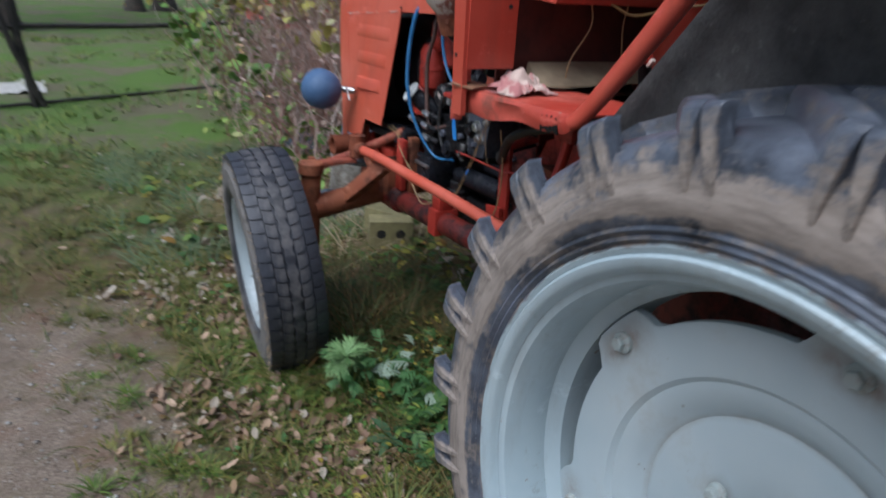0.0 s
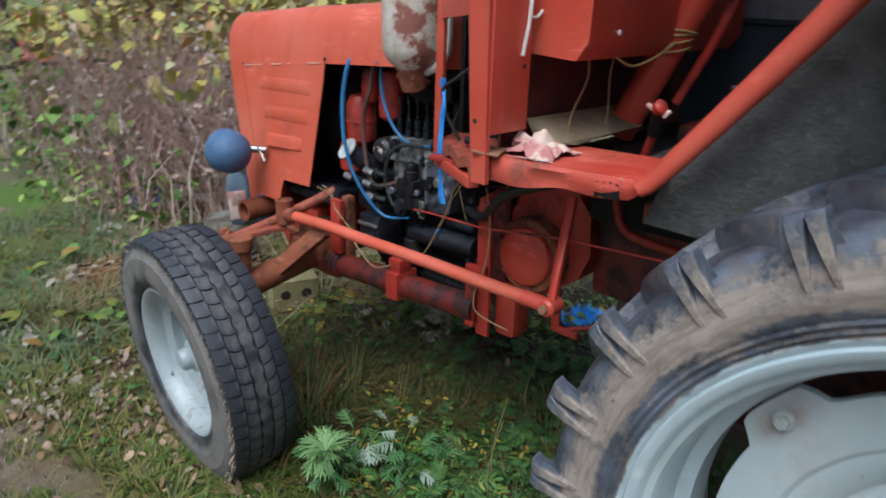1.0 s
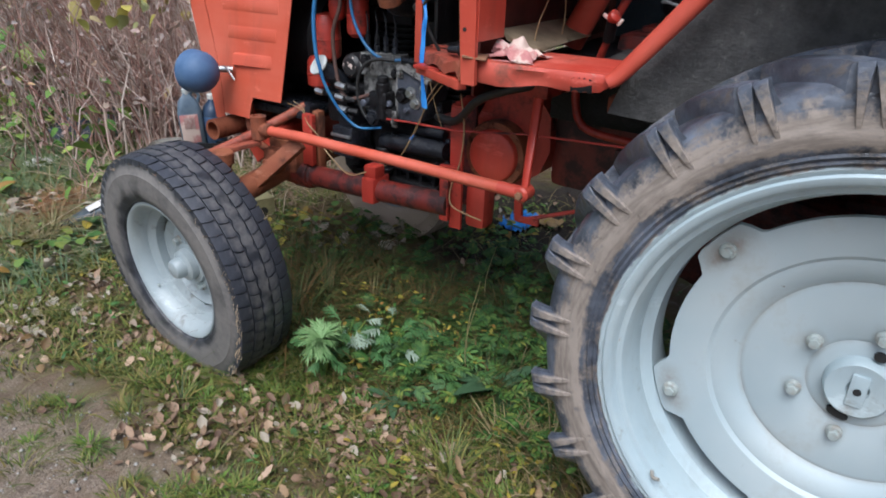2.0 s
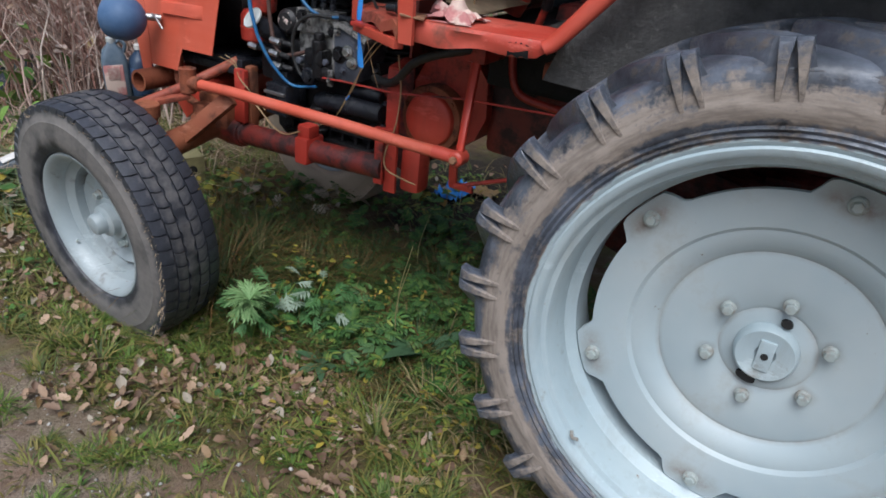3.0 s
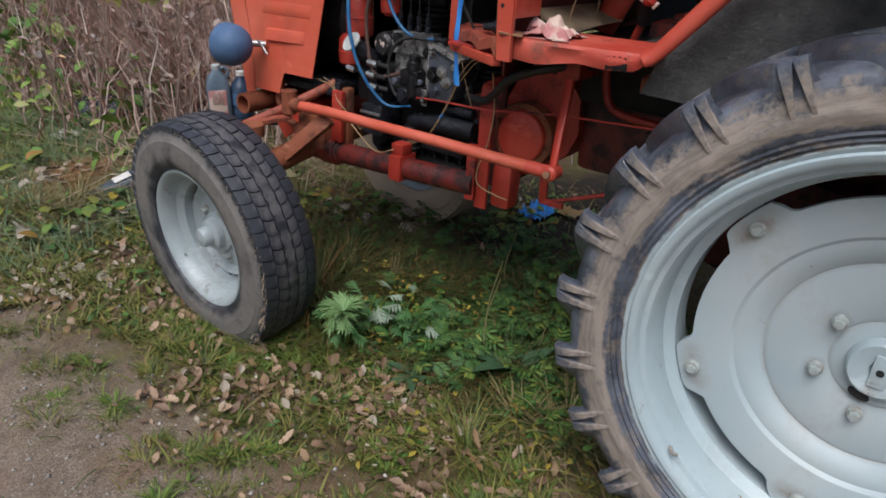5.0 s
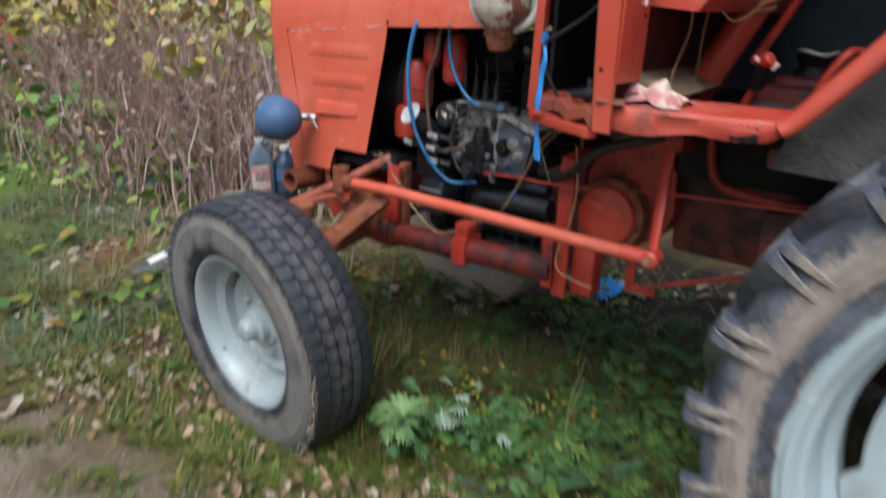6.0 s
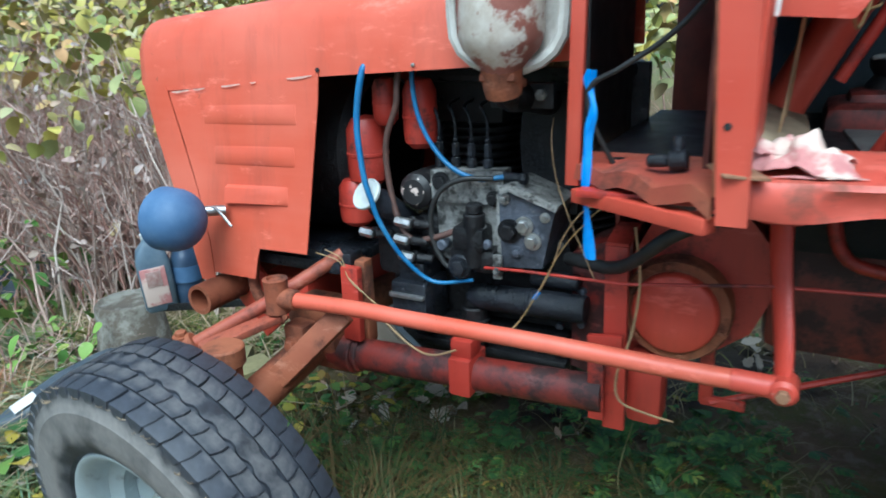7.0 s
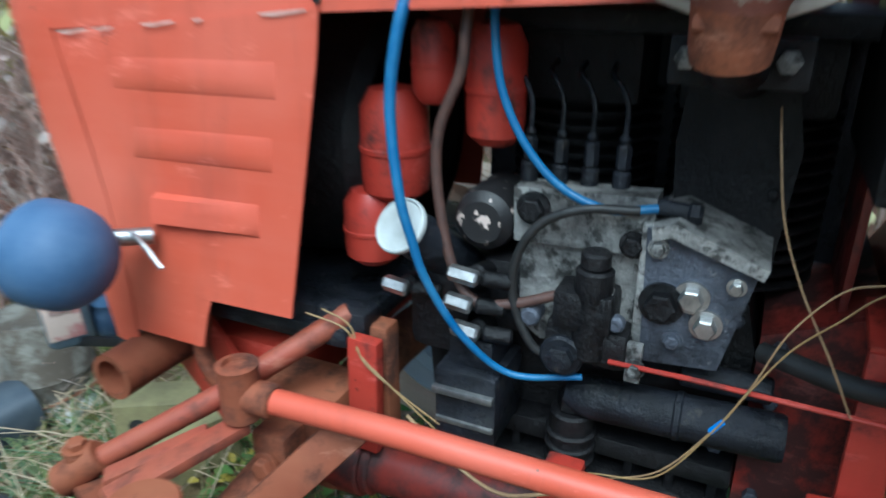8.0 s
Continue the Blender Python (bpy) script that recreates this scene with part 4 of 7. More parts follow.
# exhaust ---------------------------------------------------------------------
ex = Vector((-0.402, 1.288, 0))
bm = lathe(B(), [(0, 0), (0.030, 0.0), (0.036, 0.012), (0.062, 0.040), (0.070, 0.062), (0.071, 0.11), (0.071, 0.42), (0.05, 0.45), (0.03, 0.47), (0.03, 0.62), (0, 0.62)], 40, along((ex.x, ex.y, 1.148), (ex.x, ex.y, 1.5)))
part("muffler", bm, M["muffler"], tractor, "flaking grey and rust-brown exhaust muffler")
bm = B()  # U-shaped heat shield with a pale rolled rim
us = []
for i in range(25):
    t = i / 24
    if t < 0.3:
        us.append((1.386, 1.55 - (1.55 - 1.235) * t / 0.3))
    elif t > 0.7:
        us.append((1.190, 1.235 + (1.55 - 1.235) * (t - 0.7) / 0.3))
    else:
        a = math.pi * (t - 0.3) / 0.4
        us.append((1.288 + 0.098 * math.cos(a), 1.235 - 0.082 * math.sin(a) ** 0.8))
tube(bm, [(-0.380, y, z) for y, z in us], 0.011, 8, True, 1.0)
sheet(bm, [[(-0.372, y, z) for y, z in us[:13]], [(-0.352, 1.288 + (y - 1.288) * 0.5, z) for y, z in us[:13]], [(-0.352, 1.288 + (y - 1.288) * 0.5, z) for y, z in us[:11:-1]], [(-0.372, y, z) for y, z in us[:11:-1]]], 0.002)
part("heat_shield", bm, M["white_plastic"], tractor, "pale rolled-edge exhaust heat shield")
part("elbow", tube(B(), spline([(-0.385, 1.290, 1.125), (-0.36, 1.288, 1.108), (-0.30, 1.284, 1.10), (-0.2, 1.28, 1.08)], 6), 0.026, 20), M["black"], tractor)
bm = tube(B(), spline([(-0.402, 1.288, 1.172), (-0.398, 1.289, 1.150), (-0.392, 1.290, 1.128), (-0.388, 1.290, 1.115)], 4), [0.036, 0.031], 20)
box(bm, (-0.394, 1.288, 1.138), (0.062, 0.062, 0.014), 0.005, Matrix.Rotation(radians(14), 4, "Y"))
part("exhaust_pipe", bm, M["rust"], tractor, "rusty exhaust elbow")
bm = box(B(), (-0.315, 1.286, 1.105), (0.02, 0.12, 0.045), 0.006)
part("flange", bm, M["black"], tractor)
for y in (1.329, 1.246):
    part("flange_bolt", hexbolt(B(), (-0.327, y, 1.108), (-1, 0, 0), 0.0105, 0.010, False), M["alu"], tractor)

# engine ----------------------------------------------------------------------
bm = B()
prism(bm, [(1.225, 0.54), (1.24, 0.48), (1.55, 0.47), (1.64, 0.54), (1.66, 0.78), (1.60, 0.82), (1.24, 0.82), (1.225, 0.76)], -0.20, 0.10, 0.015)
box(bm, (-0.215, 1.405, 0.60), (0.05, 0.36, 0.03), 0.008)
box(bm, (-0.215, 1.405, 0.545), (0.05, 0.36, 0.022), 0.008)
crank = part("crankcase", bm, M["black"], tractor, "black oil-soaked engine block")
for i in range(7):
    part("rib", box(B(), (-0.213, 1.245 + 0.052 * i, 0.575), (0.03, 0.012, 0.06), 0.003), M["black"], crank)
for i, (y, z) in enumerate(((1.25, 0.80), (1.25, 0.72), (1.25, 0.62), (1.28, 0.51), (1.36, 0.51), (1.46, 0.51), (1.52, 0.62), (1.60, 0.78), (1.62, 0.62))):
    part("bolt", hexbolt(B(), (-0.2, y, z), (-1, 0, 0), 0.009, 0.010, False), M["alu_dark"], crank)
for y in (1.27, 1.48):
    bm = B()
    prof = [(0, 0)]
    for i in range(13):
        z = 0.018 * i
        prof += [(0.072, z), (0.098, z + 0.003), (0.098, z + 0.007), (0.072, z + 0.010)]
    lathe(bm, prof + [(0.05, 0.24), (0, 0.24)], 32, along((-0.05, y, 0.81), (-0.05, y, 1.5)))
    box(bm, (-0.05, y, 1.07), (0.2, 0.17, 0.09), 0.015)
    part("cylinder", bm, M["black"], tractor)
bm = box(box(B(), (-0.05, 1.375, 1.125), (0.22, 0.44, 0.03), 0.012), (-0.02, 1.38, 0.98), (0.02, 0.5, 0.32), 0.004)
part("cooling_cowl", bm, M["black_blue"], tractor)
bm = prism(B(), [(1.225, 0.86), (1.335, 0.86), (1.345, 1.0), (1.335, 1.095), (1.235, 1.095), (1.215, 1.0)], -0.185, -0.10, 0.012)
for z in (0.90, 0.95, 1.0):
    hexbolt(bm, (-0.186, 1.236, z), (-1, 0, 0), 0.006, 0.006)
part("manifold", bm, M["black"], tractor)

# injection pump
bm = prism(B(), [(1.347, 0.955), (1.507, 0.948), (1.505, 0.882), (1.345, 0.888)], -0.268, -0.228, 0.005)
pump = part("injection_pump", bm, M["alu"], tractor, "oil-stained aluminium fuel injection pump")
bm = prism(B(), [(1.350, 0.886), (1.500, 0.880), (1.498, 0.772), (1.470, 0.752), (1.345, 0.768)], -0.258, -0.15, 0.008)
box(bm, (-0.262, 1.350, 0.85), (0.03, 0.016, 0.16), 0.004)
part("pump_body", bm, M["alu"], pump)
bm = prism(B(), [(1.352, 0.926), (1.322, 0.932), (1.236, 0.898), (1.238, 0.884), (1.262, 0.772), (1.345, 0.765)], -0.280, -0.16, 0.007)
part("governor_housing", bm, M["alu_dark"], pump, "dark cast governor housing")
bm = prism(B(), [(1.346, 0.93), (1.322, 0.938), (1.228, 0.902), (1.232, 0.890), (1.325, 0.922), (1.344, 0.916)], -0.292, -0.155, 0.003)
part("gasket_edge", bm, M["alu"], pump)
for y, z, rr, h, mm in ((1.482, 0.926, 0.014, 0.016, "black"), (1.366, 0.900, 0.011, 0.014, "black"), (1.298, 0.855, 0.013, 0.016, "steel"), (1.280, 0.826, 0.012, 0.018, "steel"), (1.328, 0.842, 0.017, 0.02, "black"),
                       (1.312, 0.80, 0.008, 0.012, "alu_dark"), (1.256, 0.875, 0.007, 0.01, "steel"), (1.338, 0.905, 0.008, 0.012, "alu")):
    part("bolt", hexbolt(B(), (-0.268 if y > 1.34 else -0.280, y, z), (-1, 0, 0), rr, h), M[mm], pump)
bm = rod(B(), (-0.285, 1.402, 0.76), (-0.285, 1.402, 0.872), 0.022, 20)
rod(bm, (-0.285, 1.402, 0.872), (-0.285, 1.402, 0.892), 0.017, 20)
box(bm, (-0.275, 1.41, 0.82), (0.06, 0.07, 0.05), 0.01)
box(bm, (-0.272, 1.405, 0.775), (0.05, 0.10, 0.05), 0.012)
part("feed_pump", bm, M["black"], pump)
bm = hexbolt(rod(B(), (-0.26, 1.430, 0.760), (-0.305, 1.430, 0.760), 0.026, 24), (-0.305, 1.430, 0.760), (-1, 0, 0), 0.017, 0.01, False)
part("plug", bm, M["black_blue"], pump)
part("fitting", rod(B(), (-0.285, 1.372, 0.812), (-0.300, 1.372, 0.812), 0.010, 16), M["alu_dark"], pump)
part("fitting", rod(B(), (-0.27, 1.472, 0.80), (-0.30, 1.472, 0.80), 0.012, 16), M["alu_dark"], pump)
part("fitting", rod(B(), (-0.27, 1.388, 0.84), (-0.292, 1.388, 0.84), 0.009, 16), M["alu"], pump)
for i, y in enumerate((1.500, 1.463, 1.428, 1.392)):
    bm = rod(B(), (-0.236, y, 0.93), (-0.236, y, 0.972), 0.0105, 12)
    rod(bm, (-0.236, y, 0.972), (-0.236, y, 1.002), 0.0085, 6)
    rod(bm, (-0.236, y, 1.002), (-0.236, y, 1.012), 0.006, 8)
    tube(bm, spline([(-0.236, y, 1.01), (-0.236, y, 1.04), (-0.232, y + 0.008, 1.060), (-0.212, y + 0.024, 1.072), (-0.15, y + 0.034, 1.076)], 5), 0.0032, 8)
    part("fuel_line", bm, M["black_blue"], pump)
part("spill_pipe", tube(B(), spline([(-0.278, 1.362, 0.942), (-0.292, 1.42, 0.940), (-0.296, 1.465, 0.918), (-0.298, 1.490, 0.875), (-0.298, 1.493, 0.82), (-0.296, 1.470, 0.765), (-0.290, 1.445, 0.748)], 7), 0.0055, 10), M["hose_black"], pump)
part("top_union", rod(rod(B(), (-0.26, 1.352, 0.944), (-0.26, 1.30, 0.942), 0.009), (-0.26, 1.315, 0.942), (-0.26, 1.300, 0.942), 0.013, 6), M["black_blue"], pump)

# starter and lower castings
bm = lathe(B(), [(0, 0), (0.026, 0), (0.028, 0.006), (0.028, 0.11), (0.030, 0.112), (0.030, 0.118), (0.028, 0.12), (0.028, 0.22), (0.026, 0.23), (0.018, 0.25), (0, 0.25)], 32, along((-0.255, 1.18, 0.690), (-0.255, 1.5, 0.680)))
rod(bm, (-0.235, 1.20, 0.735), (-0.235, 1.30, 0.735), 0.016, 20)
part("starter_motor", bm, M["black_blue"], tractor)
bm = rod(B(), (-0.255, 1.422, 0.575), (-0.255, 1.422, 0.66), 0.028, 20)
rod(bm, (-0.255, 1.422, 0.66), (-0.255, 1.422, 0.685), 0.020, 6)
for z in (0.585, 0.605, 0.625):
    rod(bm, (-0.255, 1.422, z), (-0.255, 1.422, z + 0.008), 0.033, 20)
part("oil_filler", bm, M["black"], tractor)

# fuel filters, generator, filler cap, hydraulic valve block
for c, rr, z0, z1 in (((-0.215, 1.692), 0.046, 0.895, 1.048), ((-0.225, 1.725), 0.040, 0.80, 0.91), ((-0.235, 1.625), 0.027, 1.030, 1.13), ((-0.225, 1.548), 0.036, 0.985, 1.13)):
    h = z1 - z0
    prof = [(0, 0), (rr * 0.6, 0.0), (rr * 0.95, 0.012), (rr, 0.03), (rr, h * 0.42), (rr * 1.04, h * 0.43), (rr * 1.04, h * 0.47), (rr, h * 0.48), (rr * 0.97, h * 0.8), (rr * 0.7, h * 0.95), (0, h)]
    part("fuel_filter", lathe(B(), prof, 28, along((c[0], c[1], z0), (c[0], c[1], 2))), M["red_oily"], tractor, "grimy orange-red fuel filter canister")
part("generator", lathe(B(), [(0, 0), (0.026, 0), (0.037, 0.010), (0.040, 0.03), (0.040, 0.10), (0.035, 0.115), (0, 0.12)], 32, along((-0.275, 1.545, 0.90), (-0.1, 1.55, 0.895))), M["flaking"], tractor, "black casting with flaking pale paint")
m = along((-0.335, 1.622, 0.905), (-0.20, 1.585, 0.80))
neck = part("oil_filler_neck", lathe(B(), [(0.026, 0.010), (0.024, 0.03), (0.03, 0.04), (0.028, 0.16), (0, 0.16)], 24, m), M["black_blue"], tractor)
part("cap", lathe(B(), [(0, 0.0), (0.030, 0.0), (0.032, -0.002), (0.034, -0.001), (0.035, 0.002), (0.034, 0.006), (0.028, 0.008), (0, 0.008)], 36, m), M["cap_white"], neck, "dirty white filler cap")
bm = box(B(), (-0.27, 1.545, 0.665), (0.10, 0.085, 0.10), 0.008)
box(bm, (-0.262, 1.545, 0.73), (0.08, 0.06, 0.05), 0.006)
valve = part("hydraulic_block", bm, M["black_blue"], tractor, "oily hydraulic valve block")
for y0, y1, x, z, hh in ((1.505, 1.588, -0.322, 0.686, 0.010), (1.505, 1.585, -0.318, 0.640, 0.008)):
    part("edge", box(B(), (x, (y0 + y1) / 2, z), (0.012, y1 - y0, hh), 0.003), M["steel"], valve)
for y, z, a in ((1.54, 0.843, 0.03), (1.548, 0.806, 0.026), (1.538, 0.770, 0.028), (1.634, 0.812, 0.026)):
    bm = rod(B(), (-0.312, y - 0.008, z), (-0.312, y + a, z + 0.004), 0.0105, 6)
    part("union", bm, M["steel"], valve)
    part("fitting", rod(B(), (-0.306, y - 0.01, z), (-0.295, y - 0.045, z - 0.004), 0.010, 12), M["black"], valve)
    part("stub", rod(B(), (-0.30, y, z), (-0.22, y, z - 0.02), 0.012, 12), M["black"], valve)
bm = B()
box(bm, (-0.23, 1.60, 0.77), (0.10, 0.09, 0.12), 0.02)
box(bm, (-0.22, 1.52, 0.80), (0.08, 0.06, 0.10), 0.015)
part("pump_drive", bm, M["black"], tractor)

# hoses and wires of the engine
part("fuel_hose", tube(B(), spline([(-0.30, 1.606, 1.17), (-0.325, 1.617, 1.143), (-0.340, 1.627, 1.05), (-0.353, 1.612, 0.952), (-0.353, 1.598, 0.90), (-0.348, 1.582, 0.847), (-0.330, 1.545, 0.775), (-0.306, 1.490, 0.722), (-0.292, 1.405, 0.732)], 8), [0.0075, 0.0075, 0.007, 0.004], 12), M["hose_blue"], tractor, "bright blue plastic fuel hose")
part("fuel_hose", tube(B(), spline([(-0.262, 1.535, 1.17), (-0.280, 1.531, 1.128), (-0.284, 1.520, 1.062), (-0.286, 1.490, 1.003), (-0.286, 1.447, 0.960), (-0.284, 1.394, 0.941), (-0.268, 1.345, 0.944)], 8), 0.0050, 12), M["hose_blue"], tractor, "bright blue plastic fuel hose")
part("oil_hose", tube(B(), spline([(-0.27, 1.561, 1.17), (-0.288, 1.561, 1.119), (-0.290, 1.566, 1.076), (-0.293, 1.591, 1.010), (-0.293, 1.593, 0.94), (-0.298, 1.573, 0.851), (-0.30, 1.541, 0.808), (-0.296, 1.495, 0.812), (-0.290, 1.444, 0.831)], 8), 0.0065, 10), M["hose_brown"], tractor)
wires = [[(-0.34, 1.765, 0.762), (-0.332, 1.71, 0.746), (-0.335, 1.686, 0.713), (-0.335, 1.635, 0.672), (-0.325, 1.585, 0.623)], [(-0.335, 1.742, 0.770), (-0.328, 1.705, 0.750), (-0.338, 1.68, 0.707), (-0.33, 1.63, 0.665), (-0.320, 1.58, 0.628)]]
for w in wires:
    part("wire", tube(B(), spline(w, 6), 0.0012, 6), M["wire_yellow"], tractor)
part("wire", tube(B(), spline([(-0.345, 1.08, 0.95), (-0.335, 1.132, 0.926), (-0.33, 1.168, 0.909), (-0.33, 1.204, 0.857), (-0.33, 1.225, 0.796), (-0.335, 1.251, 0.741), (-0.335, 1.301, 0.664), (-0.33, 1.364, 0.625)], 6), 0.0011, 6), M["wire_tan"], tractor)
part("wire", tube(B(), spline([(-0.345, 1.078, 0.945), (-0.34, 1.135, 0.918), (-0.34, 1.165, 0.886), (-0.335, 1.20, 0.842), (-0.337, 1.228, 0.79), (-0.34, 1.255, 0.735), (-0.34, 1.305, 0.658), (-0.332, 1.38, 0.630)], 6), 0.0011, 6), M["wire_yellow"], tractor)
part("wire_joint", rod(B(), (-0.336, 1.246, 0.748), (-0.337, 1.258, 0.731), 0.0035, 8), M["tape_blue"], tractor)
part("wire", tube(B(), spline([(-0.27, 1.245, 1.06), (-0.30, 1.238, 1.02), (-0.31, 1.225, 0.96), (-0.32, 1.20, 0.90), (-0.34, 1.165, 0.84), (-0.345, 1.14, 0.79)], 6), 0.0009, 6), M["wire_tan"], tractor)
part("throttle_rod", tube(B(), [(-0.300, 1.375, 0.766), (-0.315, 1.288, 0.776), (-0.345, 1.09, 0.79), (-0.36, 0.86, 0.826), (-0.38, 0.53, 0.852)], 0.0030, 8), M["red_oily"], tractor, "thin red throttle rod")
part("lever", box(hexbolt(B(), (-0.30, 1.345, 0.765), (-1, 0, 0), 0.008, 0.012), (-0.296, 1.348, 0.77), (0.01, 0.018, 0.05), 0.003), M["alu"], tractor)

# front axle and steering --------------------------------------------------
bm = tube(B(), [(-0.60, 1.80, 0.488), (-0.30, 1.80, 0.535), (CX, 1.80, 0.55), (0.12, 1.80, 0.535), (0.38, 1.80, 0.488)], 0.042, 18)
part("front_axle", bm, M["rust"], tractor, "rusty brown-red tubular front axle")
bm = box(B(), (-0.305, 1.79, 0.56), (0.10, 0.13, 0.15), 0.012)
box(bm, (-0.40, 1.78, 0.575), (0.05, 0.055, 0.085), 0.008)
box(bm, (-0.285, 1.69, 0.64), (0.035, 0.05, 0.20), 0.006)
hexbolt(bm, (-0.43, 1.78, 0.575), (-1, 0, 0), 0.014, 0.016)
part("axle_bracket", bm, M["rust"], tractor)
bm = bar(B(), (-0.325, 1.690, 0.56), (-0.325, 1.684, 0.735), 0.045, 0.02, 0.004)
part("axle_strut", bm, M["red_oily"], tractor)
bm = bar(B(), (-0.50, 1.80, 0.50), (-0.40, 1.655, 0.662), 0.05, 0.035, 0.006)
part("axle_arm", bm, M["rust"], tractor)
for s in (1, -1):
    fx = (lambda x: x) if s > 0 else (lambda x: -0.217 - x)
    bm = rod(B(), (fx(-0.615), 1.80, 0.33), (fx(-0.605), 1.80, 0.625), 0.033, 20)
    rod(bm, (fx(-0.60), 1.80, 0.335), (fx(-0.74), 1.80, 0.335), 0.036, 20)
    rod(bm, (fx(-0.606), 1.80, 0.61), (fx(-0.605), 1.80, 0.65), 0.042, 20)
    part("kingpin", bm, M["rust"], tractor)
    bm = tube(B(), [(fx(-0.31), 1.785, 0.512), (fx(-0.31), 1.42, 0.53), (fx(-0.31), 1.125, 0.547)], 0.036, 20)
    part("radius_tube", bm, M["red_black"], tractor, "dark oily red radius tube")
    bm = rod(B(), (fx(-0.31), 1.755, 0.513), (fx(-0.31), 1.695, 0.516), 0.047, 20)
    rod(bm, (fx(-0.31), 1.695, 0.516), (fx(-0.31), 1.680, 0.517), 0.042, 20)
    part("collar", bm, M["red_black"], tractor)
    part("clamp", box(box(B(), (fx(-0.31), 1.415, 0.535), (0.085, 0.05, 0.085), 0.008), (fx(-0.315), 1.415, 0.595), (0.05, 0.048, 0.04), 0.006), M["red_oily"], tractor)
# drag link: gently bent tube with ball joints
bm = tube(B(), spline([(-0.440, 1.775, 0.689), (-0.436, 1.6, 0.694), (-0.432, 1.46, 0.692), (-0.428, 1.2, 0.692), (-0.426, 1.02, 0.690), (-0.425, 0.86, 0.690)], 5), 0.0165, 16)
part("drag_link", bm, M["red"], tractor, "bent orange-red steering drag link")
bm = rod(B(), (-0.442, 1.797, 0.655), (-0.442, 1.797, 0.728), 0.026, 20)
rod(bm, (-0.442, 1.80, 0.69), (-0.440, 1.745, 0.69), 0.022, 16)
lathe(bm, [(0.016, 0), (0.026, 0), (0.027, 0.008), (0.018, 0.010), (0.016, 0.002)], 20, along((-0.442, 1.797, 0.724), (-0.442, 1.797, 1)))
part("ball_joint", bm, M["rust"], tractor)
bm = rod(B(), (-0.447, 0.824, 0.690), (-0.395, 0.824, 0.690), 0.021, 20, 0.006)
rod(bm, (-0.425, 0.90, 0.690), (-0.425, 0.822, 0.690), 0.018, 16)
part("ball_joint", bm, M["red_worn"], tractor)
part("joint_nut", hexbolt(B(), (-0.446, 0.824, 0.690), (-1, 0, 0), 0.0105, 0.012, False), M["wood"], tractor)
bm = bar(B(), (-0.442, 1.797, 0.645), (-0.605, 1.86, 0.628), 0.034, 0.016, 0.004, (0, 0, 1))
bar(bm, (-0.47, 1.83, 0.636), (-0.56, 1.92, 0.60), 0.03, 0.02, 0.005, (0, 0, 1))
part("steering_arm", bm, M["ledge"], tractor, "worn dusty orange steering arm")
bm = tube(B(), [(-0.30, 1.72, 0.752), (-0.42, 1.86, 0.652), (-0.515, 1.99, 0.575)], 0.016, 14)
part("tie_rod", bm, M["ledge"], tractor)
bm = rod(B(), (-0.515, 1.985, 0.585), (-0.55, 2.03, 0.548), 0.024, 16)
rod(bm, (-0.53, 2.01, 0.595), (-0.53, 2.01, 0.525), 0.018, 16)
hexbolt(bm, (-0.53, 2.01, 0.595), (0, 0, 1), 0.013, 0.014)
bar(bm, (-0.53, 2.01, 0.54), (-0.605, 1.84, 0.60), 0.035, 0.016, 0.004, (0, 0, 1))
part("tie_rod_end", bm, M["rust"], tractor)
bm = B()
lathe(bm, [(0.027, 0), (0.036, 0), (0.036, 0.78), (0.027, 0.78)], 28, along((-0.435, 2.045, 0.640), (1, 2.045, 0.640)), True)
part("cross_tube", bm, M["rust"], tractor, "open-ended rusty red cross tube")
part("front_plate", box(bar(B(), (-0.30, 2.03, 0.66), (-0.30, 1.93, 0.54), 0.12, 0.012), (CX, 1.95, 0.60), (0.46, 0.20, 0.10), 0.012), M["red_bright"], tractor)
part("spring_hook", tube(B(), spline([(-0.33, 1.955, 0.73), (-0.345, 1.955, 0.66), (-0.34, 1.93, 0.60), (-0.325, 1.89, 0.57)], 6), 0.013, 12), M["rust"], tractor)

# gearbox, clutch housing, rear drive ------------------------------------------
bm = prism(B(), [(1.105, 0.56), (1.105, 0.80), (1.075, 0.86), (1.0, 0.895), (0.92, 0.90), (0.87, 0.84), (0.862, 0.74), (0.89, 0.67), (0.96, 0.615), (1.04, 0.57)], -0.205, 0.105, 0.02)
gear = part("gearbox", bm, M["red_oily"], tractor, "oil-stained red cast gearbox housing")
part("bell_housing", prism(B(), [(1.222, 0.54), (1.222, 0.79), (1.106, 0.84), (1.106, 0.51)], -0.212, 0.11, 0.02), M["red_grease"], gear, "red bell housing under black grease")
for z in (0.57, 0.64, 0.71, 0.78):
    part("flange_bolt", hexbolt(B(), (-0.212, 1.20, z), (-1, 0, 0), 0.009, 0.012, False), M["alu_dark"], gear)
bm = lathe(B(), [(0.078, 0.08), (0.078, -0.012), (0.076, -0.020), (0.071, -0.024), (0.030, -0.025), (0, -0.025)], 44, Matrix.Translation((-0.245, 1.016, 0.712)))
part("cover_flange", lathe(B(), [(0.070, 0.08), (0.097, 0.08), (0.099, 0.0), (0.096, -0.006), (0.070, -0.006)], 44, Matrix.Translation((-0.245, 1.016, 0.712))), M["rust"], gear, "rusty cover flange")
part("round_cover", bm, M["red_bright"], gear, "domed bright red inspection cover")
for j in range(6):
    a = radians(20 + 60 * j)
    part("cover_bolt", hexbolt(B(), (-0.251, 1.016 + 0.088 * math.cos(a), 0.712 + 0.088 * math.sin(a)), (-1, 0, 0), 0.007, 0.007), M["rust"], gear)
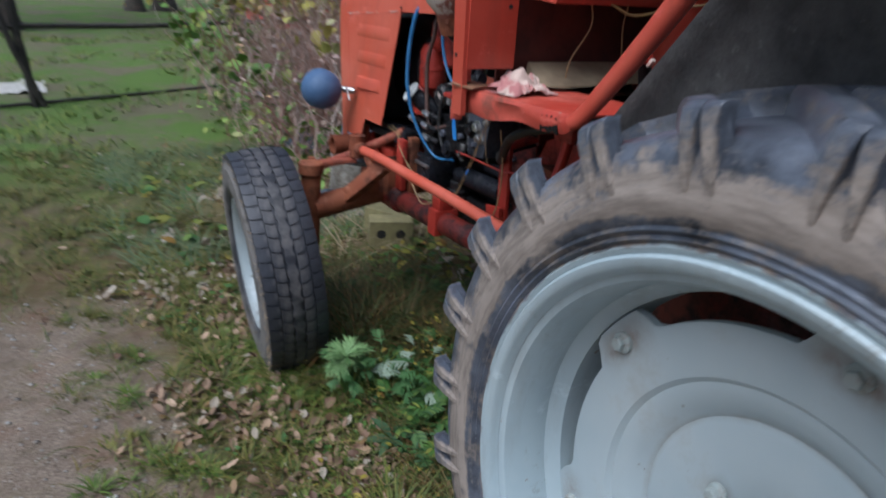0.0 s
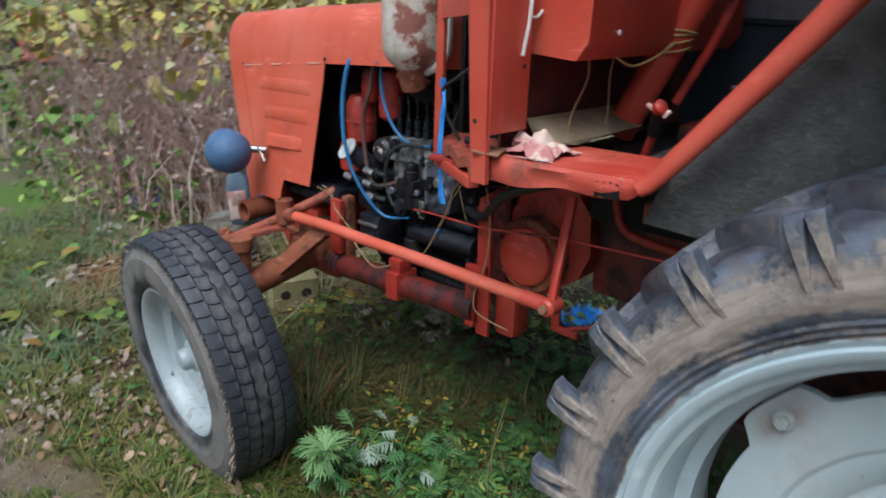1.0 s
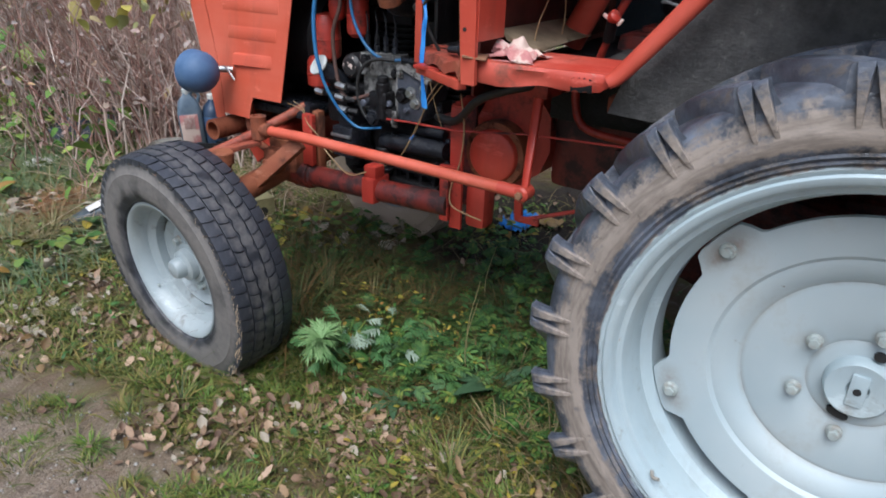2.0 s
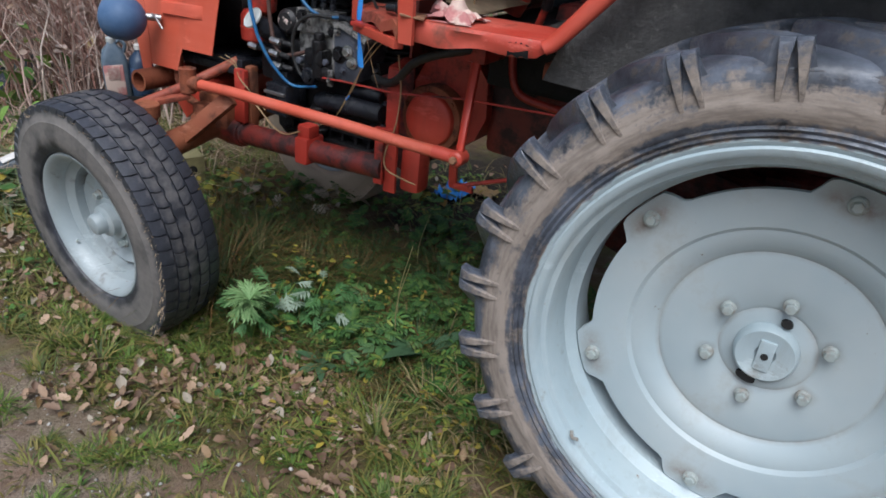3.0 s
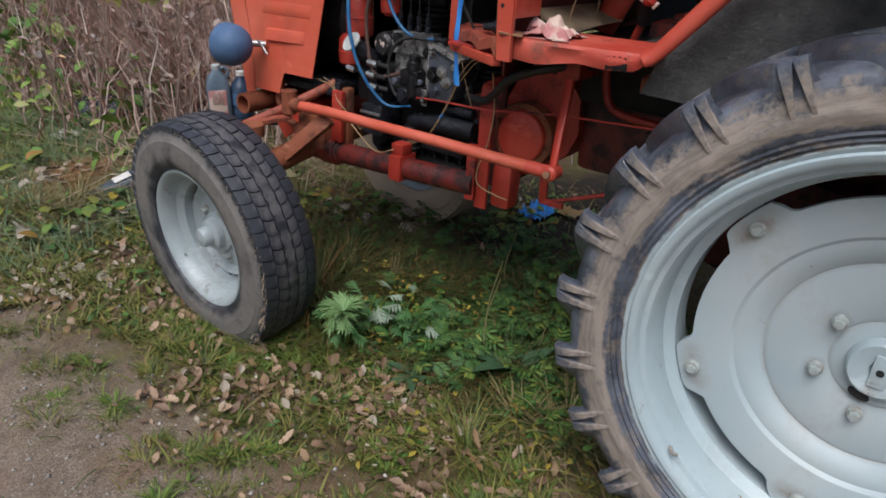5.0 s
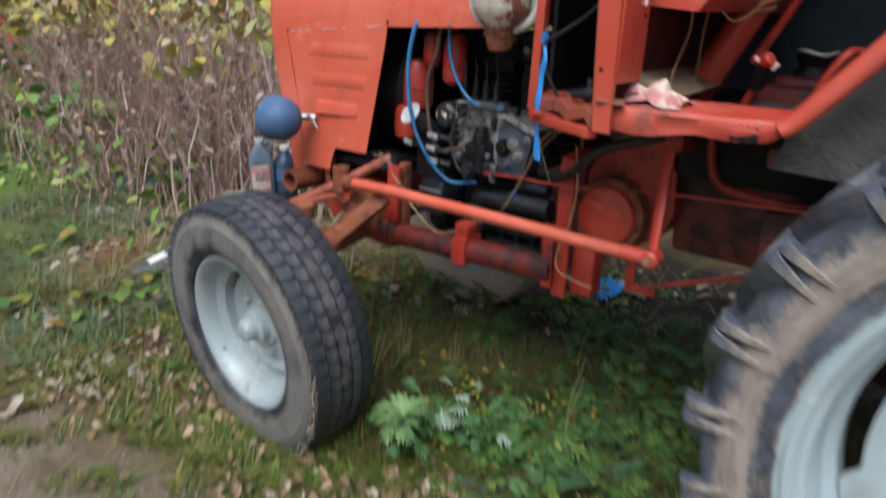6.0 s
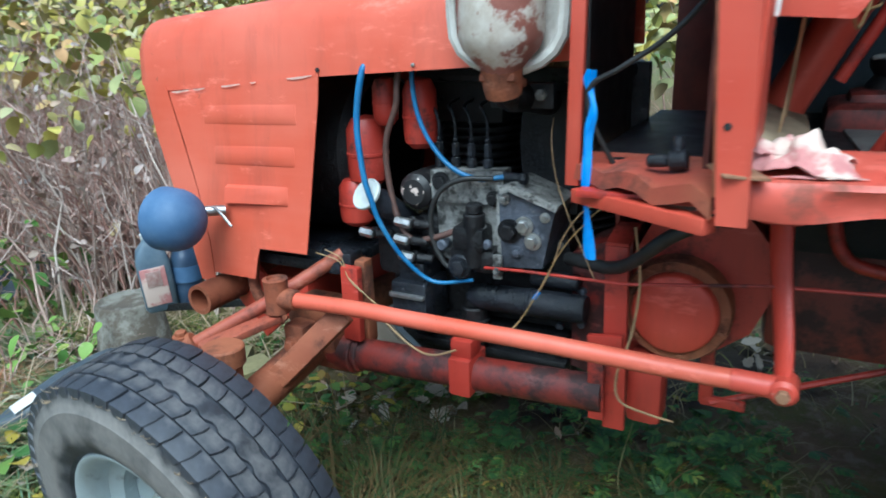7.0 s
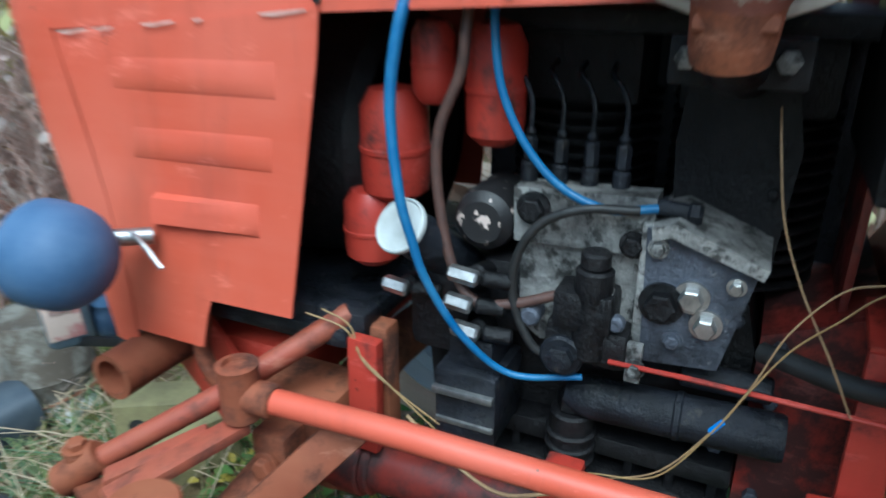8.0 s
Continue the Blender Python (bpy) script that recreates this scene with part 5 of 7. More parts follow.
part("lower_lug", box(B(), (-0.24, 1.06, 0.545), (0.07, 0.07, 0.14), 0.018), M["red_oily"], gear)
bm = box(B(), (CX, 0.35, 0.74), (0.25, 1.05, 0.22), 0.03)
box(bm, (CX, -0.05, 0.62), (0.40, 0.36, 0.36), 0.05)
rod(bm, (HUB.x + 0.03, 0, HUB.z), (mirror_x(HUB.x) - 0.03, 0, HUB.z), 0.07, 28)
part("rear_transmission", bm, M["red_black"], tractor, "oil-blackened dark red rear transmission casing")
for s in (1, -1):
    fx = (lambda x: x) if s > 0 else mirror_x
    bm = prism(B(), [(0.63, 0.82), (0.50, 0.84), (-0.05, 0.74), (-0.12, 0.58), (-0.05, 0.46), (0.3, 0.50), (0.585, 0.585), (0.625, 0.64)], fx(-0.33), fx(-0.20), 0.02)
    fd = part("final_drive", bm, M["red_black"], tractor)
    part("drain_lug", rod(B(), (fx(-0.345), 0.60, 0.615), (fx(-0.25), 0.60, 0.615), 0.03, 18), M["red_oily"], fd)
    part("flange_bolt", hexbolt(B(), (fx(-0.33), 0.575, 0.78), (-s, 0, 0), 0.010, 0.012), M["rust"], fd)
bm = bar(B(), (-0.305, 1.106, 0.475), (-0.305, 1.112, 0.845), 0.042, 0.012, 0.003)
bar(bm, (-0.308, 1.112, 0.845), (-0.22, 1.112, 0.86), 0.042, 0.012, 0.003, (0, 0, 1))
part("hanger_bar", bm, M["red_oily"], tractor, "worn red flat hanger bar")
bm = bar(B(), (-0.325, 1.135, 0.50), (-0.322, 1.140, 0.66), 0.030, 0.012)
bar(bm, (-0.322, 1.155, 0.66), (-0.322, 1.09, 0.667), 0.026, 0.014)
part("hanger_strap", bm, M["red_oily"], tractor)
bm = bar(B(), (-0.190, 0.962, 0.70), (-0.178, 0.958, 0.50), 0.026, 0.012)
bar(bm, (-0.178, 0.968, 0.504), (-0.185, 0.885, 0.508), 0.020, 0.012)
part("stay_bracket", bm, M["red_oily"], tractor)
bm = tube(B(), spline([(-0.295, 0.864, 1.02), (-0.315, 0.857, 0.93), (-0.345, 0.848, 0.85), (-0.395, 0.832, 0.755), (-0.415, 0.826, 0.695)], 5), [0.024, 0.016], 14, True, 0.6)
part("drop_arm", bm, M["red_bright"], tractor)
part("cross_shaft", box(B(), (-0.24, 0.857, 0.945), (0.20, 0.07, 0.06), 0.015), M["red_oily"], tractor)
part("brake_rod", tube(B(), [(-0.184, 0.950, 0.502), (-0.10, 0.548, 0.646), (-0.08, 0.30, 0.735)], 0.0065, 8), M["red_oily"], tractor)
bm = tube(B(), spline([(-0.25, 0.792, 0.99), (-0.25, 0.782, 0.90), (-0.25, 0.765, 0.855), (-0.25, 0.735, 0.836), (-0.25, 0.67, 0.828), (-0.25, 0.557, 0.825), (-0.25, 0.3, 0.83)], 6), 0.011, 12)
part("bent_pipe", bm, M["red_oily"], tractor)
part("hose", tube(B(), spline([(-0.25, 1.22, 0.79), (-0.33, 1.10, 0.815), (-0.37, 1.0, 0.90), (-0.34, 0.88, 0.945), (-0.25, 0.80, 0.95)], 6), 0.012, 10), M["hose_black"], tractor)
part("wire", tube(B(), spline([(-0.36, 1.07, 0.90), (-0.352, 1.06, 0.80), (-0.352, 1.07, 0.70), (-0.365, 1.09, 0.62), (-0.37, 1.08, 0.575), (-0.36, 1.03, 0.555), (-0.35, 0.99, 0.545)], 6), 0.0022, 6), M["wire_tan"], tractor)
part("wire", tube(B(), spline([(-0.335, 1.62, 0.64), (-0.34, 1.54, 0.585), (-0.35, 1.48, 0.575), (-0.35, 1.42, 0.598)], 6), 0.0025, 6), M["wire_tan"], tractor)

# cab front, step, fenders ------------------------------------------------------
bm = prism(B(), [(0.922, 0.985), (0.940, 1.291), (0.952, 1.52), (0.898, 1.52), (0.893, 1.29), (0.886, 0.985)], -0.597, -0.585, 0.002)
prism(bm, [(0.940, 1.29), (0.952, 1.52), (0.946, 1.52), (0.934, 1.29), (0.916, 0.985), (0.922, 0.985)], -0.584, -0.555, 0.001)
part("door_post", bm, M["red_cab"], tractor, "red folded sheet-metal cab post")
part("post_web", box(B(), (-0.530, 0.889, 1.29), (0.118, 0.006, 0.42), 0.002), M["red_cab"], tractor)
for x, y, z, dirn in ((-0.597, 0.917, 1.106, (-1, 0, 0)), (-0.492, 0.8855, 1.205, (0, -1, 0))):
    part("hole", hexbolt(B(), (x, y, z), dirn, 0.005, 0.0015, False), M["dark_hole"], tractor)
part("rust_seam", bar(B(), (-0.590, 0.9255, 1.02), (-0.590, 0.9425, 1.30), 0.004, 0.010, 0.001), M["rust"], tractor)
def frame_x(y):
    """The slanting plane between the front upright and the door post."""
    return -0.448 - (1.147 - y) * 0.62


bm = bar(B(), (-0.448, 1.150, 0.985), (-0.452, 1.140, 1.42), 0.022, 0.012, 0.002)
prism(bm, [(1.150, 1.283), (0.935, 1.300), (0.935, 1.49), (1.150, 1.49)], -0.005, 0.005, 0.002)
for v in bm.verts:
    if abs(v.co.x) < 0.02:
        v.co.x += frame_x(v.co.y)
bar(bm, (-0.452, 1.142, 0.972), (-0.580, 0.930, 0.978), 0.026, 0.022, 0.003, (0, 0, 1))
part("side_frame", bm, M["red_cab"], tractor)
bm = B()
rows = []
for i in range(9):
    y = 1.148 - 0.218 * i / 8
    dz = 0.006 * math.sin(i * 2.1) + 0.004 * math.sin(i * 4.7)
    rows.append([(frame_x(y) - 0.006 + 0.005 * math.sin(i * 3), y, 0.996 + dz), (frame_x(y) - 0.004, y, 1.020 + dz), (frame_x(y) + 0.05, y, 1.024 + dz * 0.4), (-0.38, y, 1.026)])
sheet(bm, rows, 0.003)
part("ledge", bm, M["ledge"], tractor, "bent rusty red ledge")
# Black plate added so the compartment behind the ledge reads as shaded.
part("dark_fill_plate", box(B(), (-0.14, 1.03, 1.018), (0.56, 0.22, 0.012), 0.003), M["black"], tractor)
part("lower_ledge", box(B(), (-0.44, 1.04, 0.985), (0.12, 0.18, 0.012), 0.004), M["red_oily"], tractor)
part("bulkhead", box(B(), (-0.215, 1.16, 1.165), (0.29, 0.012, 0.33), 0.003), M["black"], tractor, "oily black bulkhead sheet")
# Out-of-view cover, added to darken the compartment underneath.
part("unseen_cowl", box(B(), (CX, 1.035, 1.497), (0.80, 0.29, 0.012), 0.004), M["red"], tractor)
part("side_sheet", box(B(), (0.39, 1.05, 1.22), (0.010, 0.22, 0.54), 0.003), M["footwell"], tractor)
part("clutch_cover", box(B(), (0.02, 1.145, 0.90), (0.40, 0.010, 0.22), 0.003), M["red_black"], tractor)
part("footwell_wall", box(B(), (-0.07, 0.955, 1.165), (0.80, 0.008, 0.31), 0.002), M["footwell"], tractor, "dark brown grimy footwell sheet")
bm = rod(B(), (-0.49, 1.0, 1.040), (-0.49, 0.975, 1.044), 0.015, 16)
rod(bm, (-0.49, 1.03, 1.038), (-0.49, 1.0, 1.040), 0.009, 16)
hexbolt(bm, (-0.49, 0.988, 1.05), (0, 0, 1), 0.008, 0.025)
part("valve_body", bm, M["black_blue"], tractor)
part("cable", tube(B(), spline([(-0.44, 1.09, 1.02), (-0.46, 1.115, 1.08), (-0.466, 1.122, 1.134), (-0.475, 1.076, 1.163), (-0.48, 1.025, 1.195), (-0.485, 0.988, 1.226), (-0.48, 0.95, 1.27)], 6), 0.004, 8), M["hose_black"], tractor)
bm = B()
pts = spline([(-0.470, 1.118, 1.160), (-0.466, 1.124, 1.135), (-0.472, 1.112, 1.10), (-0.470, 1.124, 1.06), (-0.474, 1.120, 1.003), (-0.474, 1.120, 0.94), (-0.470, 1.113, 0.874)], 5)
rows = [[(p.x, p.y - 0.007 - 0.003 * math.sin(i * 0.5), p.z), (p.x - 0.003, p.y, p.z), (p.x, p.y + 0.006 + 0.003 * math.sin(i * 0.7), p.z + 0.002)] for i, p in enumerate(pts)]
part("ribbon", sheet(bm, rows, 0.001), M["tape_blue"], tractor, "blue plastic ribbon tied to a cable")

# step
bm = B()
rows = []
n = 18
for i in range(n + 1):
    y = 0.905 - 0.335 * i / n
    dent = 0.007 * math.exp(-((y - 0.78) / 0.05) ** 2) - 0.004 * math.sin(y * 31)
    drop = 0.051 + 0.003 * math.sin(y * 40) - 0.010 * min(1.0, max(0, (0.85 - y) / 0.12))
    drop = max(0.004, drop * min(1.0, (y - 0.565) / 0.035)) if y < 0.60 else drop
    ox = -0.572 + (0.905 - y) * 0.075
    z = 1.036 + 0.006 * (0.905 - y) / 0.3
    rows.append([(ox + 0.006, y, z - drop), (ox + dent, y, z - drop * 0.55), (ox, y, z - 0.008), (ox + 0.004, y, z - 0.001), (ox + 0.012, y, z), (-0.42, y, z), (-0.34, y + 0.0, z - 0.001)])
sheet(bm, rows, 0.004)
step = part("step", bm, M["red_worn"], tractor, "bent scuffed red footplate", angle=45)
part("bare_edge", sheet(B(), [[(-0.572 + (0.905 - y) * 0.075 + 0.016 + 0.002 * math.sin(y * 90), y, 1.0395 + 0.02 * (0.905 - y)), (-0.572 + (0.905 - y) * 0.075 + 0.016 + w, y, 1.0397 + 0.02 * (0.905 - y))] for y, w in ((0.868, 0.002), (0.855, 0.008), (0.84, 0.012), (0.82, 0.010), (0.80, 0.013), (0.78, 0.007), (0.765, 0.002))], 0.001), M["rag"], step, "pale scuff worn through paint")
rows = []
for i in range(9):
    y = 0.670 - 0.048 * i / 8
    x = -0.572 + (0.905 - y) * 0.075 - 0.0012
    rows.append([(x + 0.003, y, 0.996 + 0.007 * abs(math.sin(i * 2.3))), (x, y, 1.016), (x, y, 1.033 - 0.008 * abs(math.sin(i * 1.7 + 1)))])
part("rust_patch", sheet(B(), rows, 0.0015), M["black"], step, "torn black patch where paint is gone")
# Black box added where there is only a dark gap above the transmission.
part("dark_gap_filler", box(B(), (CX, 0.42, 0.905), (0.34, 0.90, 0.13), 0.01), M["black"], tractor)
# Black sheet standing in for the unlit opening behind the step.
part("dark_floor_fill", prism(B(), [(0.05, 0.985), (0.94, 1.000), (0.94, 0.985), (0.05, 0.97)], -0.40, 0.34, 0.003), M["black"], tractor)
bm = B()
ring = [(-0.43, 0.90), (-0.39, 0.945), (-0.22, 0.95), (-0.05, 0.945), (0.04, 0.93), (0.02, 0.875), (-0.05, 0.845), (-0.22, 0.835), (-0.37, 0.825), (-0.42, 0.85)]
top = [bm.verts.new((x, y, 1.045 + 0.003 * math.sin(i * 2) + 0.36 * max(0.0, y - 0.84))) for i, (x, y) in enumerate(ring)]
bm.faces.new(top)
bmesh.ops.solidify(bm, geom=bm.faces[:], thickness=0.005)
card = new("cardboard_sheet", mesh_from(bm, "cardboard_sheet"))
card.data.materials.append(M["card"])
tagged(card, "dirty tan cardboard sheet lying on the tractor's footplate", "cardboard")
part("cardboard_flap", box(B(), (-0.565, 0.905, 1.046), (0.07, 0.055, 0.004), 0.001, Matrix.Rotation(radians(25), 4, "Z") @ Matrix.Rotation(radians(6), 4, "X")), M["wood"], None)
tagged(bpy.data.objects["cardboard_flap"], "small torn scrap of brown board on the footplate", "scrap")

# crumpled rag
bm = B()
rag_rows = []
for i in range(33):
    row = []
    for j in range(33):
        u, v = i / 32 - 0.5, j / 32 - 0.5
        e = 1 - 0.35 * noise.noise((u * 5, v * 5, 7))
        q = max(0.0, 1 - (u * u + v * v) * 3.2)
        h = 0.004 + 0.042 * q * (0.45 + 0.9 * noise.noise((u * 4, v * 4, 2.2))) + 0.034 * abs(noise.noise((u * 9 + v * 4, v * 6, 4.4))) * q ** 0.4
        row.append((-0.480 + u * 0.120 * e + 0.03 * v, 0.845 + v * 0.130 * e, 1.040 + h * 0.82))
    rag_rows.append(row)
rag = new("rag", mesh_from(sheet(bm, rag_rows, 0.0015), "rag", 60))
rag.data.materials.append(M["rag"])
tagged(rag, "crumpled pink and white cloth rag on the red footplate", "rag")

# dashboard, column, pedal, seat
bm = prism(B(), [(0.905, 1.226), (0.80, 1.218), (0.775, 1.255), (0.765, 1.60), (0.905, 1.60)], -0.445, 0.30, 0.008)
part("dashboard", bm, M["red_cab"], tractor)
part("rivet", lathe(B(), [(0, -0.004), (0.005, -0.003), (0.006, 0), (0, 0)], 12, along((-0.34, 0.773, 1.27), (-0.34, 1.0, 1.27))), M["wire_white"], tractor)
col = part("steering_column", tube(B(), [(-0.05, 0.905, 1.02), (-0.05, 0.76, 1.32), (-0.05, 0.66, 1.53)], 0.038, 20), M["red_cab"], tractor)
part("control_rod", tube(B(), [(0.02, 0.80, 1.10), (0.02, 0.74, 1.22), (0.02, 0.66, 1.42)], 0.012, 10), M["red_oily"], tractor)
for i in range(4):
    z0 = 1.232 + 0.010 * i
    y0 = 0.905 - (z0 - 1.02) * 0.483
    loop = [(-0.05 + 0.043 * math.cos(a), y0 + 0.047 * math.sin(a), z0 + 0.010 * math.cos(a + i)) for a in (2 * math.pi * j / 16 for j in range(17))]
    part("wire", tube(B(), loop, 0.0028, 6), M["wire_yellow"], tractor)
part("wire", tube(B(), spline([(-0.30, 0.80, 1.222), (-0.24, 0.79, 1.20), (-0.16, 0.78, 1.215), (-0.09, 0.77, 1.245)], 6), 0.0028, 6), M["wire_yellow"], tractor)
for x, sway in ((-0.30, 0.03), (-0.19, -0.01)):
    part("wire", tube(B(), spline([(x, 0.86, 1.225), (x + sway * 0.4, 0.865, 1.17), (x - sway, 0.87, 1.10), (x - sway * 1.2, 0.875, 1.052)], 6), 0.002, 6), M["wire_tan"], tractor)
part("cord", tube(B(), spline([(-0.50, 0.885, 1.225), (-0.495, 0.882, 1.26), (-0.49, 0.88, 1.30), (-0.485, 0.88, 1.36)], 5), 0.0038, 8), M["wire_white"], tractor)
part("cord", tube(B(), spline([(-0.492, 0.880, 1.295), (-0.455, 0.885, 1.298), (-0.43, 0.885, 1.33), (-0.42, 0.885, 1.38)], 5), 0.003, 8), M["wire_white"], tractor)
pedal = part("pedal", tube(B(), spline([(-0.282, 0.698, 1.122), (-0.268, 0.706, 1.098), (-0.252, 0.714, 1.070)], 4), [0.013, 0.018, 0.015], 12), M["black"], tractor, "black greasy hand lever with a worn red knob")
part("lever", tube(B(), spline([(-0.252, 0.714, 1.072), (-0.240, 0.728, 1.045), (-0.222, 0.748, 1.0)], 4), 0.010, 10), M["red_oily"], pedal)
part("knob", lathe(B(), [(0, -0.014), (0.010, -0.012), (0.015, -0.004), (0.016, 0.008), (0.010, 0.013), (0, 0.014)], 20, along((-0.288, 0.694, 1.128), (-0.30, 0.66, 1.15))), M["red_oily"], pedal, "chipped red knob")
for c, turn in (((-0.286, 0.713, 1.128), 30), ((-0.284, 0.678, 1.117), -50)):
    part("chipped_rim", box(B(), c, (0.012, 0.020, 0.009), 0.004, Matrix.Rotation(radians(turn), 4, "X")), M["rag"], pedal, "pale bare rim")
bm = box(B(), (0.0, 0.22, 1.14), (0.40, 0.36, 0.10), 0.035)
seat = part("seat", bm, M["seat_blue"], tractor, "dark blue padded seat")
part("backrest", box(B(), (0.0, 0.08, 1.36), (0.44, 0.09, 0.42), 0.035), M["seat_blue"], seat)
part("seat_base", box(B(), (0.0, 0.22, 0.97), (0.36, 0.34, 0.24), 0.02), M["black"], tractor)
part("tunnel_cover", box(box(B(), (0.20, 0.56, 1.00), (0.24, 0.52, 0.09), 0.03), (0.22, 0.72, 1.03), (0.14, 0.12, 0.07), 0.025), M["red_black"], tractor, "grimy dark red gearbox hump")
part("floor_sheet", box(B(), (-0.02, 0.62, 1.000), (0.26, 0.30, 0.006), 0.002, Matrix.Rotation(radians(6), 4, "Z")), M["grey_sheet"], tractor, "worn grey floor sheet")
boot = part("gear_lever", lathe(B(), [(0.052, 0.0), (0.050, 0.025), (0.036, 0.045), (0.046, 0.060), (0.050, 0.078), (0.030, 0.088), (0, 0.090)], 24, along((0.24, 0.700, 1.045), (0.22, 0.69, 2.0))), M["black"], tractor, "black rubber lever boot")
part("boot_rim", tube(B(), spline([(0.24 + 0.050 * math.cos(a), 0.70 + 0.050 * math.sin(a), 1.126 + 0.004 * math.sin(3 * a)) for a in [2.2 + 0.35 * i for i in range(11)]], 3), 0.005, 8), M["cap_white"], boot, "pale worn rim")
part("floor_hose", tube(B(), spline([(-0.12, 0.60, 1.012), (-0.02, 0.585, 1.02), (0.10, 0.60, 1.05), (0.22, 0.56, 1.08)], 5), 0.007, 10), M["hose_black"], tractor)
part("tie", box(B(), (0.0, 0.668, 1.352), (0.018, 0.022, 0.014), 0.004, Matrix.Rotation(radians(25), 4, "X")), M["tape_blue"], tractor, "blue plastic tie")
part("foot_lever", tube(B(), spline([(-0.16, 0.62, 1.03), (-0.16, 0.60, 1.09), (-0.15, 0.57, 1.145), (-0.11, 0.55, 1.15)], 5), 0.010, 10), M["red_oily"], tractor)

for s in (1, -1):
    fx = (lambda x: x) if s > 0 else mirror_x
    bm = B()
    prism(bm, [(0.612, 0.945), (0.585, 1.02), (0.335, 1.335), (0.20, 1.50), (-0.62, 1.50), (-0.70, 0.95), (-0.4, 0.93), (0.3, 0.935)], fx(-0.470), fx(-0.463), 0.002)
    arch = [(0.30, 1.41), (0.15, 1.455), (-0.1, 1.475), (-0.35, 1.44), (-0.6, 1.33), (-0.78, 1.12)]
    sheet(bm, [[(fx(-0.470), y, z), (fx(-0.66), y, z + 0.006), (fx(-0.845), y, z), (fx(-0.85), y, z - 0.03)] for y, z in arch], 0.003)
    fender = part("fender", bm, M["grey_sheet"], tractor, "dusty dark grey sheet-metal fender")
    bm = tube(B(), spline([(fx(-0.548), 0.590, 1.028), (fx(-0.540), 0.560, 1.055), (fx(-0.530), 0.45, 1.19), (fx(-0.53), 0.335, 1.335), (fx(-0.53), 0.20, 1.52), (fx(-0.53), 0.10, 1.68)], 5), [0.017, 0.022, 0.026, 0.029, 0.031, 0.032], 16, True, 0.75)
    part("grab_bar", bm, M["red_cab"], tractor, "long sloping orange-red cab bar")
    part("fender_stay", box(box(B(), (fx(-0.412), 0.50, 0.96), (0.09, 0.24, 0.04), 0.008), (fx(-0.40), 0.45, 0.90), (0.03, 0.10, 0.12), 0.006), M["rust"], tractor)
# Unseen roof and its pillars, added to cut the light inside the cab.
bm = prism(B(), [(0.96, 2.02), (0.93, 2.06), (0.3, 2.10), (-0.30, 2.07), (-0.36, 2.02)], -0.62, mirror_x(-0.62), 0.015, 3)
part("unseen_cab_roof", bm, M["red"], tractor, "unseen orange-red cab roof added to shade the cab")
for s in (1, -1):
    fx = (lambda x: x) if s > 0 else mirror_x
    part("unseen_cab_pillar", bar(B(), (fx(-0.575), 0.925, 1.51), (fx(-0.575), 0.925, 2.03), 0.05, 0.03, 0.004), M["red"], tractor)
    part("unseen_cab_pillar", tube(B(), [(fx(-0.53), 0.10, 1.68), (fx(-0.53), 0.02, 1.85), (fx(-0.53), -0.06, 2.04)], 0.031, 14), M["red"], tractor)
part("rear_cab_panel", box(B(), (0.0, -0.05, 1.25), (0.80, 0.012, 0.75), 0.004), M["teal_sheet"], tractor)
part("right_cab_window", box(B(), (0.367, 0.45, 1.445), (0.006, 0.96, 0.31), 0.002), M["dusty_glass"], tractor, "dusty grey cab side window")
part("right_cab_panel", box(B(), (0.365, 0.45, 1.092), (0.010, 0.98, 0.384), 0.003), M["teal_sheet"], tractor, "dark teal painted cab side sheet")
part("door_rail", box(B(), (0.354, 0.45, 1.287), (0.012, 0.96, 0.014), 0.003), M["teal_sheet"], tractor)


# ---------------------------------------------------------------- small things lying about
def block():
    bm = B()
    a = [(-0.10, 0.0), (0.10, 0.0), (0.10, 0.135), (-0.10, 0.135)]
    prism(bm, a, -0.055, 0.055, 0.006)
    for y in (-0.045, 0.045):
        rod(bm, (-0.0562, y, 0.075), (-0.04, y, 0.075), 0.022, 24, 0.0005)
    me = mesh_from(bm, "building_block")
    me.materials.append(M["concrete"])
    me.materials.append(M["dark_hole"])
    for p in me.polygons:
        if p.center.x < -0.0555 and abs(p.center.z - 0.075) < 0.024 and abs(abs(p.center.y) - 0.045) < 0.024:
            p.material_index = 1
    return me


blk = new("building_block", block())
blk.matrix_basis = pose(-0.005, 2.41, 0.035, 0, 0, 68)
tagged(blk, "yellowish hollow building block with two dark holes, on the grass", "block")
blk2 = copy_thing(blk, pose(0.05, 2.56, 0.03, 0, 0, 30))

can = thing("canister", (-0.15, 3.2, 0.02), "grey-blue plastic canister lying on the grass behind a tyre", "canister")
bm = B()
lie = along((-0.50, 3.06, 0.03), (-0.05, 2.94, 0.085))
rows = []
for x, hy, hz in ((0.0, 0.022, 0.020), (0.05, 0.036, 0.032), (0.13, 0.056, 0.048), (0.26, 0.085, 0.07), (0.40, 0.09, 0.075), (0.47, 0.085, 0.07)):
    rows.append([lie @ Vector((x, hy * math.copysign(abs(math.cos(a)) ** 0.5, math.cos(a)), hz * math.copysign(abs(math.sin(a)) ** 0.6, math.sin(a)))) for a in (2 * math.pi * j / 24 for j in range(25))])
sheet(bm, rows, 0.004)
part("body", bm, M["canister"], can)
part("cap", lathe(B(), [(0, -0.03), (0.024, -0.03), (0.026, 0.0), (0.026, 0.01), (0, 0.012)], 20, lie), M["black"], can)
